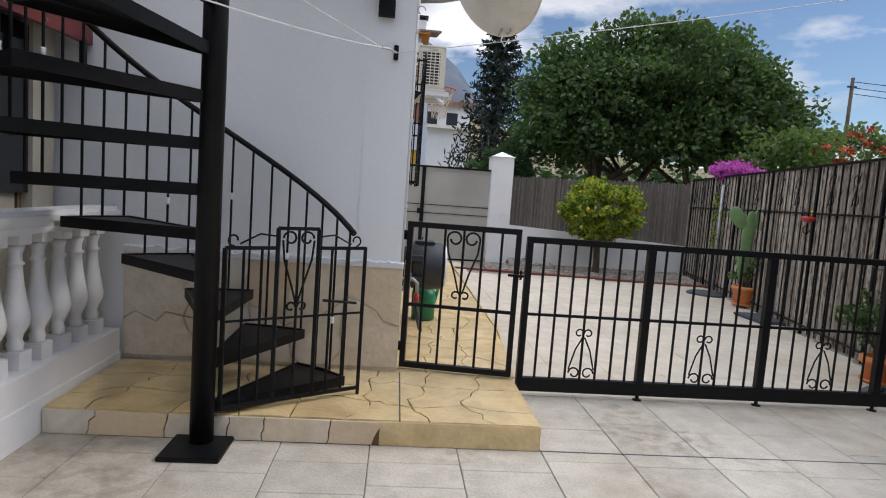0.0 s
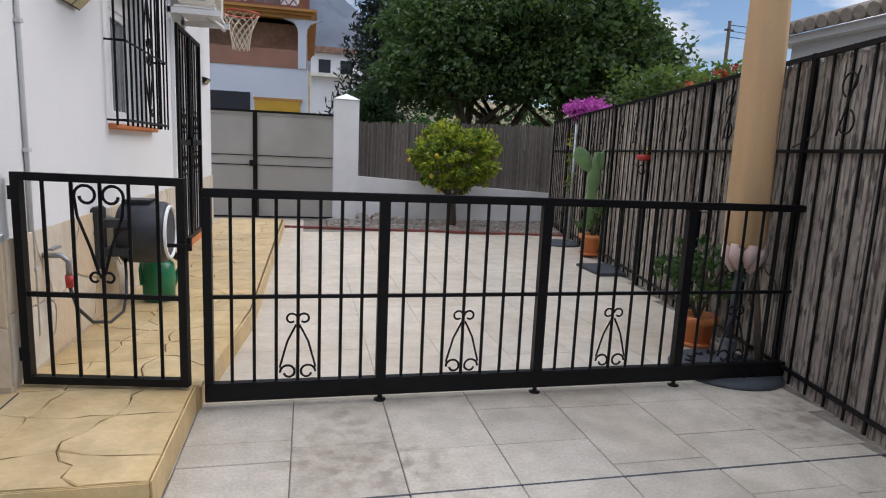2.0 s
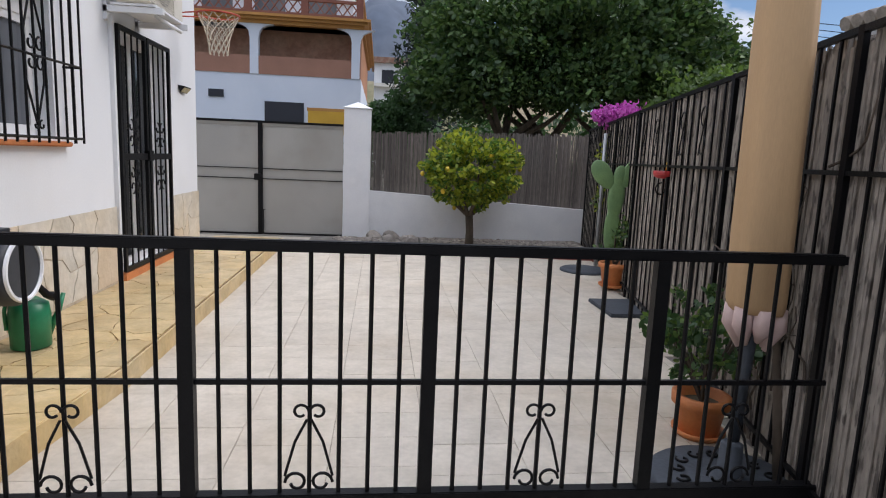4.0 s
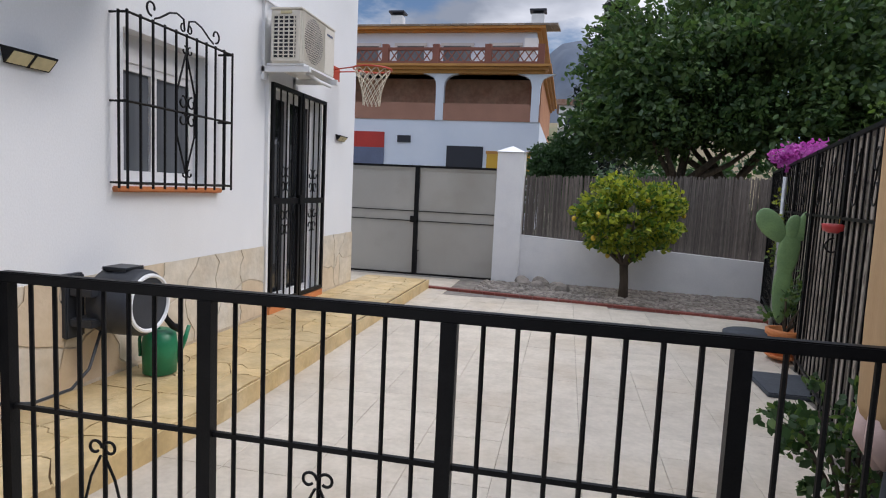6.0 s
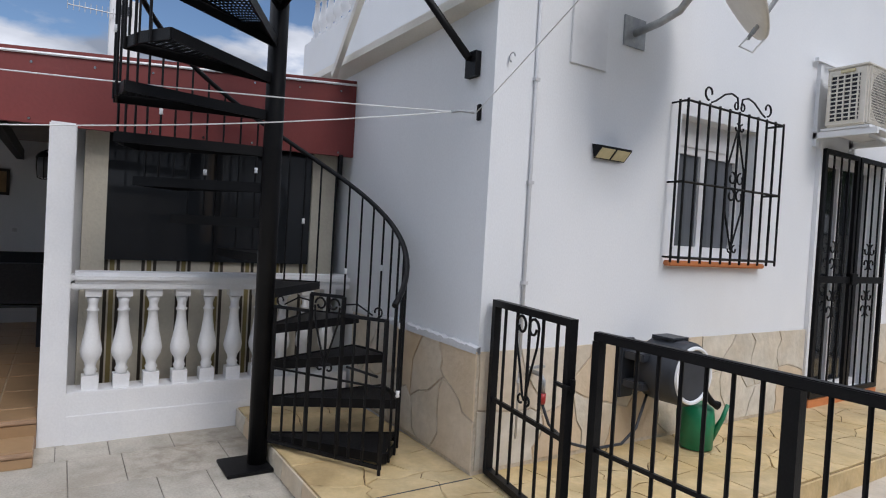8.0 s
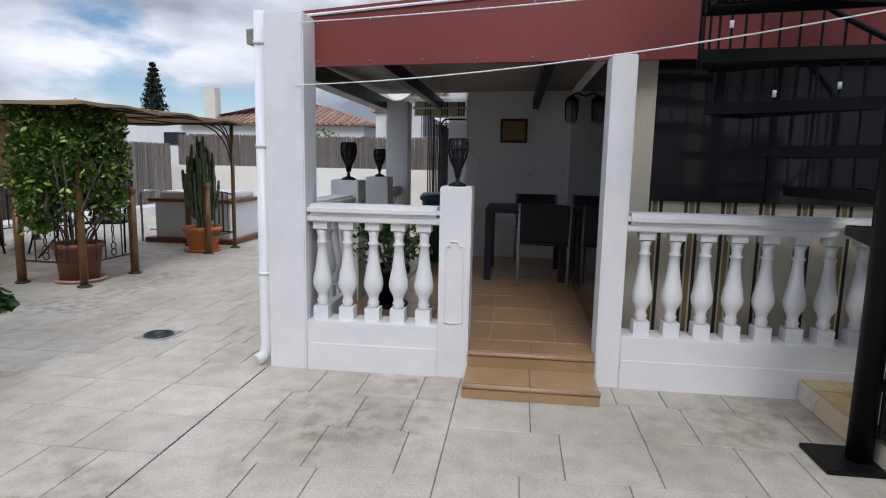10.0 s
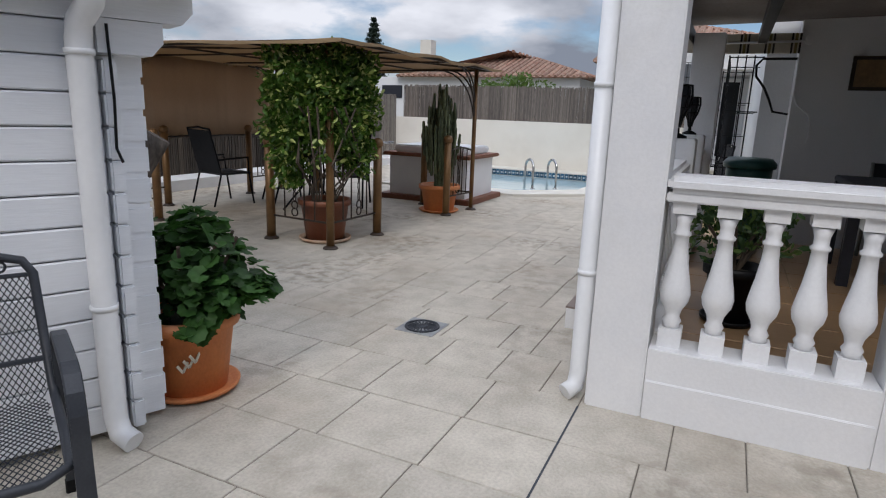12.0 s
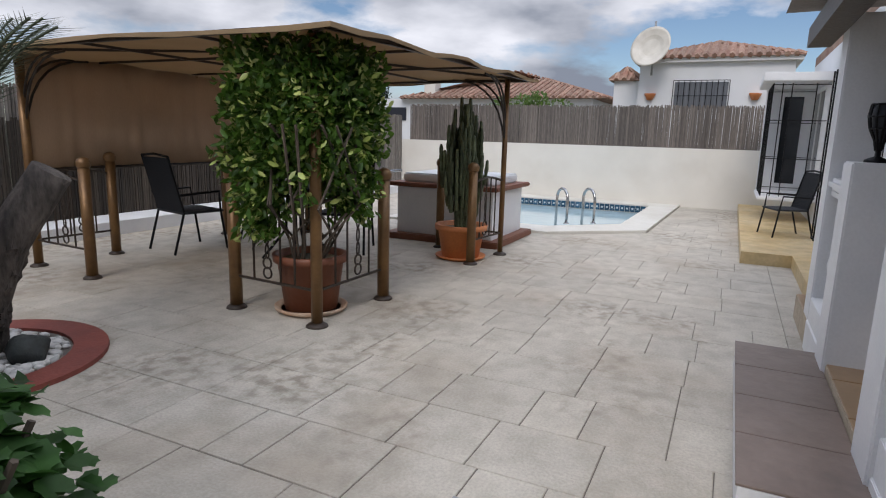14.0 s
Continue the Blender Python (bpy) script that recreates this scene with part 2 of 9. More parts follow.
LEAFHEDGE = surf("hedge_leaf", (0.05, 0.11, 0.035), (0.035, 0.08, 0.028), 2, 0.6, grain=0.2, bump=0.0, island=0.5)
LEAFPALM = surf("palm_leaf", (0.10, 0.13, 0.07), (0.07, 0.09, 0.05), 3, 0.6, grain=0.2, bump=0.0, island=0.4)
LEAFSHRUB = surf("shrub_leaf", (0.12, 0.20, 0.05), (0.07, 0.13, 0.04), 2, 0.6, grain=0.2, bump=0.0, island=0.5)
CONIFER = surf("conifer", (0.02, 0.045, 0.025), (0.014, 0.032, 0.02), 2, 0.7, grain=0.3, bump=0.0, island=0.5)
MAGENTA = surf("magenta_bract", (0.64, 0.14, 0.55), (0.52, 0.08, 0.43), 6, 0.6, grain=0.1, bump=0.0, island=0.4)
ORANGEFLOWER = surf("orange_flower", (0.62, 0.10, 0.025), (0.5, 0.06, 0.02), 6, 0.6, grain=0.1, bump=0.0, island=0.4)
CACTUS = surf("cactus_skin", (0.23, 0.27, 0.14), (0.11, 0.14, 0.065), 9, 0.6, grain=0.5, fine=45, vary=0.45)
OPUNTIA = surf("prickly_pear_skin", (0.20, 0.33, 0.13), (0.15, 0.26, 0.11), 6, 0.55, grain=0.2, fine=80)
BLACKGLASS = surf("black_glass", (0.018, 0.020, 0.023), None, 3, 0.06, grain=0.0, bump=0.0)
GREYGLASS = surf("curtained_glass", (0.10, 0.11, 0.125), (0.16, 0.17, 0.19), 2, 0.08, grain=0.1, fine=9, bump=0.0, stretch=(1, 4, 0.1))
WINFRAME = surf("window_frame_white", (0.80, 0.80, 0.80), None, 4, 0.35, grain=0.02, bump=0.0)
GREEN = surf("green_plastic", (0.008, 0.20, 0.09), (0.006, 0.16, 0.07), 6, 0.38, grain=0.1, bump=0.0)
REDPLASTIC = surf("red_plastic", (0.42, 0.03, 0.03), None, 6, 0.4, grain=0.1, bump=0.0)
YELLOWPL = surf("yellow_plastic", (0.65, 0.45, 0.03), None, 6, 0.4, grain=0.1, bump=0.0)
TEALPL = surf("teal_plastic", (0.02, 0.09, 0.08), None, 6, 0.4, grain=0.1, bump=0.0)
NETTING = surf("cotton_net", (0.68, 0.60, 0.48), None, 6, 0.9, grain=0.1, bump=0.0)
HOOPRED = surf("hoop_red", (0.50, 0.06, 0.025), None, 6, 0.5, grain=0.1, bump=0.0)
DISHGREY = surf("dish_paint", (0.72, 0.68, 0.60), (0.62, 0.58, 0.50), 3, 0.5, grain=0.06, bump=0.0)
LENS = surf("lamp_lens", (0.62, 0.55, 0.33), (0.5, 0.45, 0.28), 8, 0.25, grain=0.1, bump=0.0)
BRICK = surf("brick_wall", (0.40, 0.20, 0.13), (0.48, 0.29, 0.20), 0.9, 0.85, grain=0.3, fine=5, bump=0.1)
BRICKORANGE = surf("orange_brick", (0.50, 0.24, 0.12), (0.42, 0.19, 0.10), 0.7, 0.85, grain=0.25, fine=5)
SALMON = surf("salmon_render", (0.36, 0.185, 0.13), None, 1, 0.8, grain=0.1)
OCHREPAINT = surf("ochre_cornice", (0.48, 0.24, 0.06), (0.42, 0.20, 0.05), 1, 0.7, grain=0.1)
YELLOWDOOR = surf("yellow_door", (0.62, 0.36, 0.03), None, 1, 0.5, grain=0.1)
NAVY = surf("dark_navy", (0.015, 0.018, 0.03), None, 1, 0.5)
SLATEBLUE = surf("slate_blue", (0.13, 0.16, 0.26), None, 1, 0.6)
SIGNRED = surf("sign_red", (0.50, 0.03, 0.02), None, 1, 0.5)
BALUSTRADE_RED = surf("red_lattice", (0.27, 0.10, 0.07), None, 1, 0.8)
WATER = surf("pool_water", (0.46, 0.60, 0.64), (0.40, 0.55, 0.60), 1.0, 0.06, grain=0.03, fine=6, bump=0.15)
POOLTILE = surf("pool_tile", (0.04, 0.13, 0.22), None, 10, 0.2, grain=0.1, vary=0.5)
POOLTILEPALE = surf("pale_pool_tile", (0.55, 0.62, 0.64), None, 10, 0.2, grain=0.1)
COPING = surf("pool_coping", (0.68, 0.66, 0.60), (0.60, 0.57, 0.50), 2, 0.7, grain=0.1)
GRAVEL = surf("gravel", (0.42, 0.37, 0.32), (0.28, 0.24, 0.20), 4, 0.85, grain=0.2, island=0.55)
BOULDER = surf("boulder", (0.35, 0.31, 0.27), (0.25, 0.22, 0.19), 5, 0.9, grain=0.3, bump=0.4)
DARKROCK = surf("dark_rock", (0.05, 0.058, 0.052), (0.03, 0.036, 0.035), 9, 0.7, grain=0.3, fine=50, bump=0.4)
TANROCK = surf("tan_rock", (0.30, 0.19, 0.125), (0.20, 0.12, 0.08), 8, 0.8, grain=0.3, fine=45, bump=0.5)
PALECLAY = surf("limed_clay", (0.55, 0.40, 0.29), (0.46, 0.28, 0.17), 7, 0.75, grain=0.2, fine=50)
PEBBLE = surf("white_pebble", (0.72, 0.70, 0.66), None, 8, 0.6, grain=0.1, island=0.3)
# Distance haze is put into this blue grey base colour.
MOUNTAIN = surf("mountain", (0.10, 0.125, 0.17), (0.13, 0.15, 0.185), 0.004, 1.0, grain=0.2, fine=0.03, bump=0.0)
HILL = surf("dry_hill", (0.26, 0.20, 0.13), (0.14, 0.15, 0.07), 0.03, 1.0, grain=0.3, fine=0.3, bump=0.0)
CUSHION = surf("striped_cushion", (0.55, 0.56, 0.42), (0.36, 0.40, 0.25), 25, 0.9, grain=0.1, stretch=(1, 3, 0.1))
MESHCLOTH = surf("mesh_fabric", (0.028, 0.031, 0.038), (0.04, 0.043, 0.05), 60, 0.6, grain=0.5, fine=260, bump=0.3, spec=0.3)
PICTURE = surf("dark_picture", (0.26, 0.165, 0.08), (0.34, 0.22, 0.10), 9, 0.6, grain=0.3)
CABLE = surf("white_cord", (0.75, 0.75, 0.74), None, 5, 0.6, grain=0.05, bump=0.0)
PINK = surf("pale_pink_cloth", (0.62, 0.46, 0.42), None, 5, 0.9, grain=0.1)
TAN = surf("parasol_cover", (0.52, 0.34, 0.18), (0.46, 0.30, 0.155), 1.5, 0.75, grain=0.08, fine=70, bump=0.08, stretch=(3, 3, 0.4))
CEILDARK = surf("corrugated_ceiling", (0.30, 0.27, 0.25), (0.24, 0.215, 0.20), 2, 0.8, grain=0.2)
RUBBERMAT = surf("slate_mat", (0.05, 0.06, 0.075), None, 8, 0.7, grain=0.2)
CREAMCLOTH = surf("cream_cloth", (0.60, 0.56, 0.46), (0.54, 0.50, 0.41), 3, 0.9, grain=0.08)
DARKSTRIPE = surf("dark_stripe_cloth", (0.05, 0.04, 0.03), None, 3, 0.9, grain=0.08)
OLIVESTRIPE = surf("olive_stripe_cloth", (0.25, 0.20, 0.08), None, 3, 0.9, grain=0.08)
PLANKWHITE = surf("white_plank", (0.80, 0.82, 0.85), (0.75, 0.77, 0.80), 3, 0.55, grain=0.05, fine=40, bump=0.06, stretch=(0.3, 0.3, 4), vary=0.05)
HOUSEGREY = surf("pale_grey_render", (0.60, 0.60, 0.60), (0.54, 0.54, 0.55), 0.8, 0.8, grain=0.06)
PALEBLUE = surf("pale_blue_render", (0.66, 0.71, 0.80), (0.60, 0.66, 0.76), 0.5, 0.8, grain=0.06)
SOLAR = surf("solar_panel", (0.02, 0.06, 0.16), None, 2, 0.15, grain=0.1)


def let_through(m, share, tint):
    """Thin cloth and leaves pass part of the light on to their other side."""
    n, l = m.node_tree.nodes, m.node_tree.links
    b = n["Principled BSDF"]
    t, x = n.new("ShaderNodeBsdfTranslucent"), n.new("ShaderNodeMixShader")
    t.inputs[0].default_value = (*tint, 1)
    x.inputs[0].default_value = share
    l.new(b.outputs[0], x.inputs[1])
    l.new(t.outputs[0], x.inputs[2])
    l.new(x.outputs[0], n["Material Output"].inputs[0])


for leaf_mat, tint in ((LEAFVINE, (0.16, 0.30, 0.04)), (LEAFGERANIUM, (0.05, 0.14, 0.025)), (LEAFTREE, (0.10, 0.18, 0.035)), (LEAFLEMON, (0.45, 0.50, 0.04)), (LEAFSHRUB, (0.18, 0.30, 0.05)), (LEAFHEDGE, (0.07, 0.16, 0.04)), (MAGENTA, (0.6, 0.1, 0.5))):
    let_through(leaf_mat, 0.32, tint)
let_through(CANVAS, 0.32, (0.50, 0.37, 0.23))
let_through(BLINDCLOTH, 0.45, (0.52, 0.39, 0.28))


# ---- mesh builders ----
def bm_new():
    return bmesh.new()


def box(bm, x0, y0, z0, x1, y1, z1, m=None):
    v = [bm.verts.new(p) for p in ((x0, y0, z0), (x1, y0, z0), (x1, y1, z0), (x0, y1, z0), (x0, y0, z1), (x1, y0, z1), (x1, y1, z1), (x0, y1, z1))]
    if m is not None:
        for q in v:
            q.co = m @ q.co
    for f in ((3, 2, 1, 0), (4, 5, 6, 7), (0, 1, 5, 4), (1, 2, 6, 5), (2, 3, 7, 6), (3, 0, 4, 7)):
        bm.faces.new([v[i] for i in f])
    return bm


def bevelled(bm, w=0.01, seg=2):
    bmesh.ops.bevel(bm, geom=bm.edges[:], offset=w, segments=seg, affect="EDGES", clamp_overlap=True)
    return bm


def rbox(x0, y0, z0, x1, y1, z1, w=0.008, seg=2):
    return bevelled(box(bm_new(), x0, y0, z0, x1, y1, z1), w, seg)


def prism(bm, poly, z0, z1):
    """An upright prism over a plan polygon; z0, z1 may be functions of the point."""
    f0 = z0 if callable(z0) else (lambda p: z0)
    f1 = z1 if callable(z1) else (lambda p: z1)
    lo = [bm.verts.new((p[0], p[1], f0(p))) for p in poly]
    hi = [bm.verts.new((p[0], p[1], f1(p))) for p in poly]
    k = len(poly)
    bm.faces.new(lo[::-1])
    bm.faces.new(hi)
    for i in range(k):
        bm.faces.new((lo[i], lo[(i + 1) % k], hi[(i + 1) % k], hi[i]))
    return bm


def tube(bm, pts, r, n=8, caps=True):
    """A tube along points; r is one radius or one for each point."""
    pts = [Vector(p) for p in pts]
    rs = [r] * len(pts) if isinstance(r, (int, float)) else list(r)
    rings, side = [], None
    for i, p in enumerate(pts):
        d = (pts[min(i + 1, len(pts) - 1)] - pts[max(i - 1, 0)]).normalized()
        if side is None:
            side = d.orthogonal().normalized()
        side = (side - d * side.dot(d)).normalized()
        up = d.cross(side)
        rings.append([bm.verts.new(p + rs[i] * (math.cos(2 * math.pi * k / n) * side + math.sin(2 * math.pi * k / n) * up)) for k in range(n)])
    for a, b in zip(rings, rings[1:]):
        for k in range(n):
            f = bm.faces.new((a[k], a[(k + 1) % n], b[(k + 1) % n], b[k]))
            f.smooth = n > 6
    if caps:
        bm.faces.new(rings[0][::-1])
        bm.faces.new(rings[-1])
    return bm


def lathe(bm, profile, c=(0, 0, 0), n=20):
    """A turned body from (radius, height) pairs round the upright axis at c."""
    rings = []
    for r, z in profile:
        r = max(r, 1e-4)
        rings.append([bm.verts.new((c[0] + r * math.cos(2 * math.pi * k / n), c[1] + r * math.sin(2 * math.pi * k / n), c[2] + z)) for k in range(n)])
    for a, b in zip(rings, rings[1:]):
        for k in range(n):
            bm.faces.new((a[k], a[(k + 1) % n], b[(k + 1) % n], b[k])).smooth = True
    bm.faces.new(rings[0][::-1])
    bm.faces.new(rings[-1])
    return bm


def scroll(bm, c, r, a0, a1, u, v, w=0.005, shrink=0.45, n=14):
    """A flat spiral of round bar in the plane of u and v."""
    c, u, v = Vector(c), Vector(u), Vector(v)
    pts = []
    for i in range(n + 1):
        s = i / n
        a, rr = a0 + (a1 - a0) * s, r * (1 - shrink * s)
        pts.append(c + u * (rr * math.cos(a)) + v * (rr * math.sin(a)))
    return tube(bm, pts, w, 6)


def thing(name, at, label, category, group="", kind=""):
    ob = new(name)
    ob.location = at
    ob.empty_display_size = 0.1
    return tagged(ob, label, category, group, kind)


def mesh_of(name, bm, material):
    me = bpy.data.meshes.new(name)
    bmesh.ops.recalc_face_normals(bm, faces=bm.faces[:])
    bm.to_mesh(me)
    bm.free()
    for m in (material if isinstance(material, (list, tuple)) else [material]):
        me.materials.append(m)
    return me


def hang(ob, parent):
    ob.parent = parent
    ob.matrix_parent_inverse = Matrix.Translation(parent.location).inverted() if parent.type == "EMPTY" else Matrix.Identity(4)
    return ob


def part(name, bm, material, parent, label=""):
    """Links a bmesh, given in world places, as one mesh object under a thing or a part."""
    return tagged(hang(new(name, mesh_of(name, bm, material)), parent), label)


def piece(name, me, parent, m=None):
    """One more object on shared mesh data, under its parent."""
    ob = hang(new(name, me), parent)
    if m is not None:
        ob.matrix_basis = m
    return ob


def solo(name, bm, material, label, category, group="", kind=""):
    return tagged(new(name, mesh_of(name, bm, material)), label, category, group, kind)


def structure(name, bm, material, label, category="wall"):
    return solo(name, bm, material, label, category, kind="structure")


def leaf_mesh(name, centres, size, material, seed=1, aspect=0.5, droop=0.3, outward=None, fold=0.25, share=None, size_var=0.35):
    """Many small folded leaves (six corners each) at the given centres, as one mesh."""
    rng = np.random.default_rng(seed)
    c = np.asarray(centres, float)
    k = len(c)
    d = rng.normal(size=(k, 3))
    if outward is not None:
        o = c - np.asarray(outward, float)
        d += 1.3 * o / (np.linalg.norm(o, axis=1, keepdims=True) + 1e-6)
    d[:, 2] -= droop
    d /= np.linalg.norm(d, axis=1, keepdims=True)
    s = np.cross(d, rng.normal(size=(k, 3)))
    s /= np.linalg.norm(s, axis=1, keepdims=True) + 1e-9
    u = np.cross(s, d)
    ln = size * (1 + size_var * rng.uniform(-1, 1, (k, 1)))
    w = ln * aspect * 0.5
    v = np.stack([c - d * ln * 0.5, c - d * ln * 0.1 + s * w + u * w * fold, c + d * ln * 0.25 + s * w * 0.8 + u * w * fold, c + d * ln * 0.5,
                  c + d * ln * 0.25 - s * w * 0.8 + u * w * fold, c - d * ln * 0.1 - s * w + u * w * fold], 1).reshape(-1, 3)
    base = np.arange(k)[:, None] * 6
    f = np.concatenate([base + np.array([[0, 1, 2, 3]]), base + np.array([[0, 3, 4, 5]])], 1).reshape(-1, 4)
    me = bpy.data.meshes.new(name)
    me.vertices.add(len(v))
    me.vertices.foreach_set("co", v.ravel())
    me.loops.add(f.size)
    me.loops.foreach_set("vertex_index", f.ravel().astype(np.int32))
    me.polygons.add(len(f))
    me.polygons.foreach_set("loop_start", (np.arange(len(f)) * 4).astype(np.int32))
    mats = material if isinstance(material, (list, tuple)) else [material]
    for m in mats:
        me.materials.append(m)
    if share:
        pick = (rng.uniform(size=k) < share).astype(np.int32)
        me.polygons.foreach_set("material_index", np.repeat(pick, 2))
    me.update(calc_edges=True)
    return me


def scalloped_leaves(name, centres, size, material, middle, seed):
    """Round cupped leaves with a lobed edge and a notch at the stalk, as one mesh."""
    rng = np.random.default_rng(seed)
    c = np.asarray(centres, float)
    k = len(c)
    up = rng.normal(size=(k, 3)) * 0.42 + 0.8 * (c - np.asarray(middle)) / (np.linalg.norm(c - np.asarray(middle), axis=1, keepdims=True) + 1e-6)
    up[:, 2] += 0.75
    up /= np.linalg.norm(up, axis=1, keepdims=True)
    s = np.cross(up, rng.normal(size=(k, 3)))
    s /= np.linalg.norm(s, axis=1, keepdims=True) + 1e-9
    t = np.cross(up, s)
    r = 0.5 * size * rng.uniform(0.55, 1.3, (k, 1))
    rows = [c - up * r * 0.22]
    count = 25
    curl, turn = rng.uniform(0.03, 0.16, (k, 1)), rng.uniform(0, 6.28, (k, 1))
    for ring, lift in ((0.55, 0.0), (1.0, 0.10)):
        for q in range(count):
            a = -2.75 + 5.5 * q / (count - 1)
            edge = ring * (1.0 + (0.085 * math.cos(q * math.tau / 3) if ring == 1.0 else 0.0)) * (1.0 + 0.1 * math.cos(a))
            rows.append(c + r * edge * (s * math.cos(a) + t * math.sin(a)) + up * r * (lift + curl * ring * np.cos(3 * a + turn)))
    v = np.stack(rows, 1).reshape(-1, 3)
    one = []
    for q in range(count - 1):
        one += [(0, 1 + q, 2 + q), (1 + q, 1 + count + q, 2 + count + q), (1 + q, 2 + count + q, 2 + q)]
    f = (np.arange(k)[:, None, None] * (1 + 2 * count) + np.array(one)[None]).reshape(-1, 3)
    me = bpy.data.meshes.new(name)
    me.vertices.add(len(v))
    me.vertices.foreach_set("co", v.ravel())
    me.loops.add(f.size)
    me.loops.foreach_set("vertex_index", f.ravel().astype(np.int32))
    me.polygons.add(len(f))
    me.polygons.foreach_set("loop_start", (np.arange(len(f)) * 3).astype(np.int32))
    me.polygons.foreach_set("use_smooth", np.ones(len(f), bool))
    me.materials.append(material)
    me.update(calc_edges=True)
    return me


def leaf_part(name, me, parent, label=""):
    return tagged(hang(new(name, me), parent), label)


def in_ball(rng, k, lo=0.0):
    p = rng.normal(size=(k, 3))
    p /= np.linalg.norm(p, axis=1, keepdims=True)
    return p * (lo ** 3 + (1 - lo ** 3) * rng.uniform(size=(k, 1))) ** (1 / 3)


def clumps(rng, centre, radii, n_clump, clump_r, per, lo=0.55):
    """Leaf places in many small clumps spread through an ellipsoid, with gaps between them."""
    cc = np.asarray(centre) + in_ball(rng, n_clump, lo) * np.asarray(radii)
    out = [q + in_ball(rng, per) * clump_r * rng.uniform(0.6, 1.3) * np.array([1.15, 1.15, 0.8]) for q in cc]
    return np.concatenate(out)


# ---- large structure ----
PLAT = 0.13                                          # top of the ochre walkway
FENCE = lambda y: 4.05 + 0.217 * (y - 3.8)           # line of the cane fence in plan

structure("ground", box(bm_new(), -1500, -1500, -0.60, 1500, 1500, -0.38), EARTH, "dry brown earth under and around the houses", "ground")
bm = bm_new()
prism(bm, [(-8.0, -8.0), (FENCE(-8.0), -8.0), (FENCE(11.9), 11.9), (-8.0, 11.9)], -0.38, -0.008)
box(bm, -13.2, -1.62, -0.38, -8.0, 3.0, -0.008)
box(bm, -13.2, -8.0, -0.38, -8.0, -5.2, -0.008)
structure("pavement", bm, JOINT, "dirty concrete bed of the paved yard", "pavement")
pave = bpy.data.objects["pavement"]


def wall_grid(bm, axis, a, b, u0, u1, z0, z1, holes=(), top=None):
    """A wall between planes a and b of one axis, running u0 to u1, with rectangular holes (u, u, z, z); top(u) may lift the head."""
    us = sorted({u0, u1, *[h[0] for h in holes], *[h[1] for h in holes]})
    zs = sorted({z0, z1, *[h[2] for h in holes], *[h[3] for h in holes]})
    for ua, ub in zip(us, us[1:]):
        for za, zb in zip(zs, zs[1:]):
            um, zm = (ua + ub) / 2, (za + zb) / 2
            if any(h[0] < um < h[1] and h[2] < zm < h[3] for h in holes):
                continue
            k = len(bm.verts)
            box(bm, *((a, ua, za, b, ub, zb) if axis == "x" else (ua, a, za, ub, b, zb)))
            if top and zb == z1:
                bm.verts.ensure_lookup_table()
                for v in bm.verts[k:]:
                    if v.co.z == z1:
                        v.co.z = top(v.co.y if axis == "x" else v.co.x)
    return bm


# main wing with the window, the barred door and the air conditioner
ROOF = lambda x, y: 3.3 + 0.28 * x + 0.19 * (y - 3.88)
WIN = (5.50, 6.42, 1.37, 2.36)
DOOR = (7.41, 8.64, 0.20, 2.34)
structure("wall_east", wall_grid(bm_new(), "x", -0.28, 0.0, 3.88, 9.72, 0.0, 3.0, [WIN, DOOR], top=lambda y: ROOF(0, y)), WHITE, "white rendered house wall with a window and a door")
south_bm = wall_grid(bm_new(), "y", 3.88, 4.14, -5.6, -0.28, 0.0, 2.72)
SKEW = 0.024                                         # the shaded wall runs slightly askew
for v in south_bm.verts:
    v.co.y -= SKEW * v.co.x
structure("wall_south", south_bm, WHITE, "white rendered house wall in the shade beside the stairs")
structure("wall_north", wall_grid(bm_new(), "y", 9.46, 9.72, -5.6, -0.28, 0.0, 3.6), WHITE, "white rendered back wall of the house")
bm = bm_new()
prism(bm, [(-5.6, 4.14), (-0.28, 4.14), (-0.28, 9.46), (-5.6, 9.46)], 2.4, 2.5)
structure("ceiling", bm, WHITE, "plain white ceiling slab inside the house", "ceiling")
bm = bm_new()
box(bm, -5.6, 4.14, 2.74, -0.28, 4.6, 2.80)
for k in range(22):
    x0 = -5.6 + k * 0.24
    poly = [(x0, 4.82), (x0 + 0.23, 4.82), (x0 + 0.23, 9.72), (x0, 9.72)]
    prism(bm, poly, lambda p: max(2.5, ROOF(p[0], p[1]) - 0.20), lambda p: max(2.56, ROOF(p[0], p[1]) - 0.12))
structure("roof", bm, ROOFTILEGREY, "weathered brown tiled house roof", "roof")
bm = bm_new()
prism(bm, [(0.0, 9.3), (0.12, 9.3), (0.12, 9.84), (0.0, 9.84)], lambda p: ROOF(0, p[1]) - 0.03, lambda p: ROOF(0, p[1]) + 0.09)
prism(bm, [(0.0, 3.80), (0.10, 3.80), (0.10, 9.3), (0.0, 9.3)], lambda p: ROOF(0, p[1]) - 0.02, lambda p: ROOF(0, p[1]) + 0.09)
structure("eave", bm, BRONZEDARK, "dark brown roof verge above the white wall", "roof edge")
bm = bm_new()
prism(bm, [(-5.6, 3.79), (-0.02, 3.79), (-0.02, 4.14), (-5.6, 4.14)], lambda p: 2.722 + 0.25 * (3.88 - p[1]), 2.80)
structure("verge_trim", bm, CREAMWALL, "stained white eave board along the wall head", "trim")
# upper terrace wall behind
structure("upper_wall", box(bm_new(), -5.25, 4.6, 2.7, -0.28, 4.8, 3.86), WHITE, "white rendered parapet of the roof terrace")

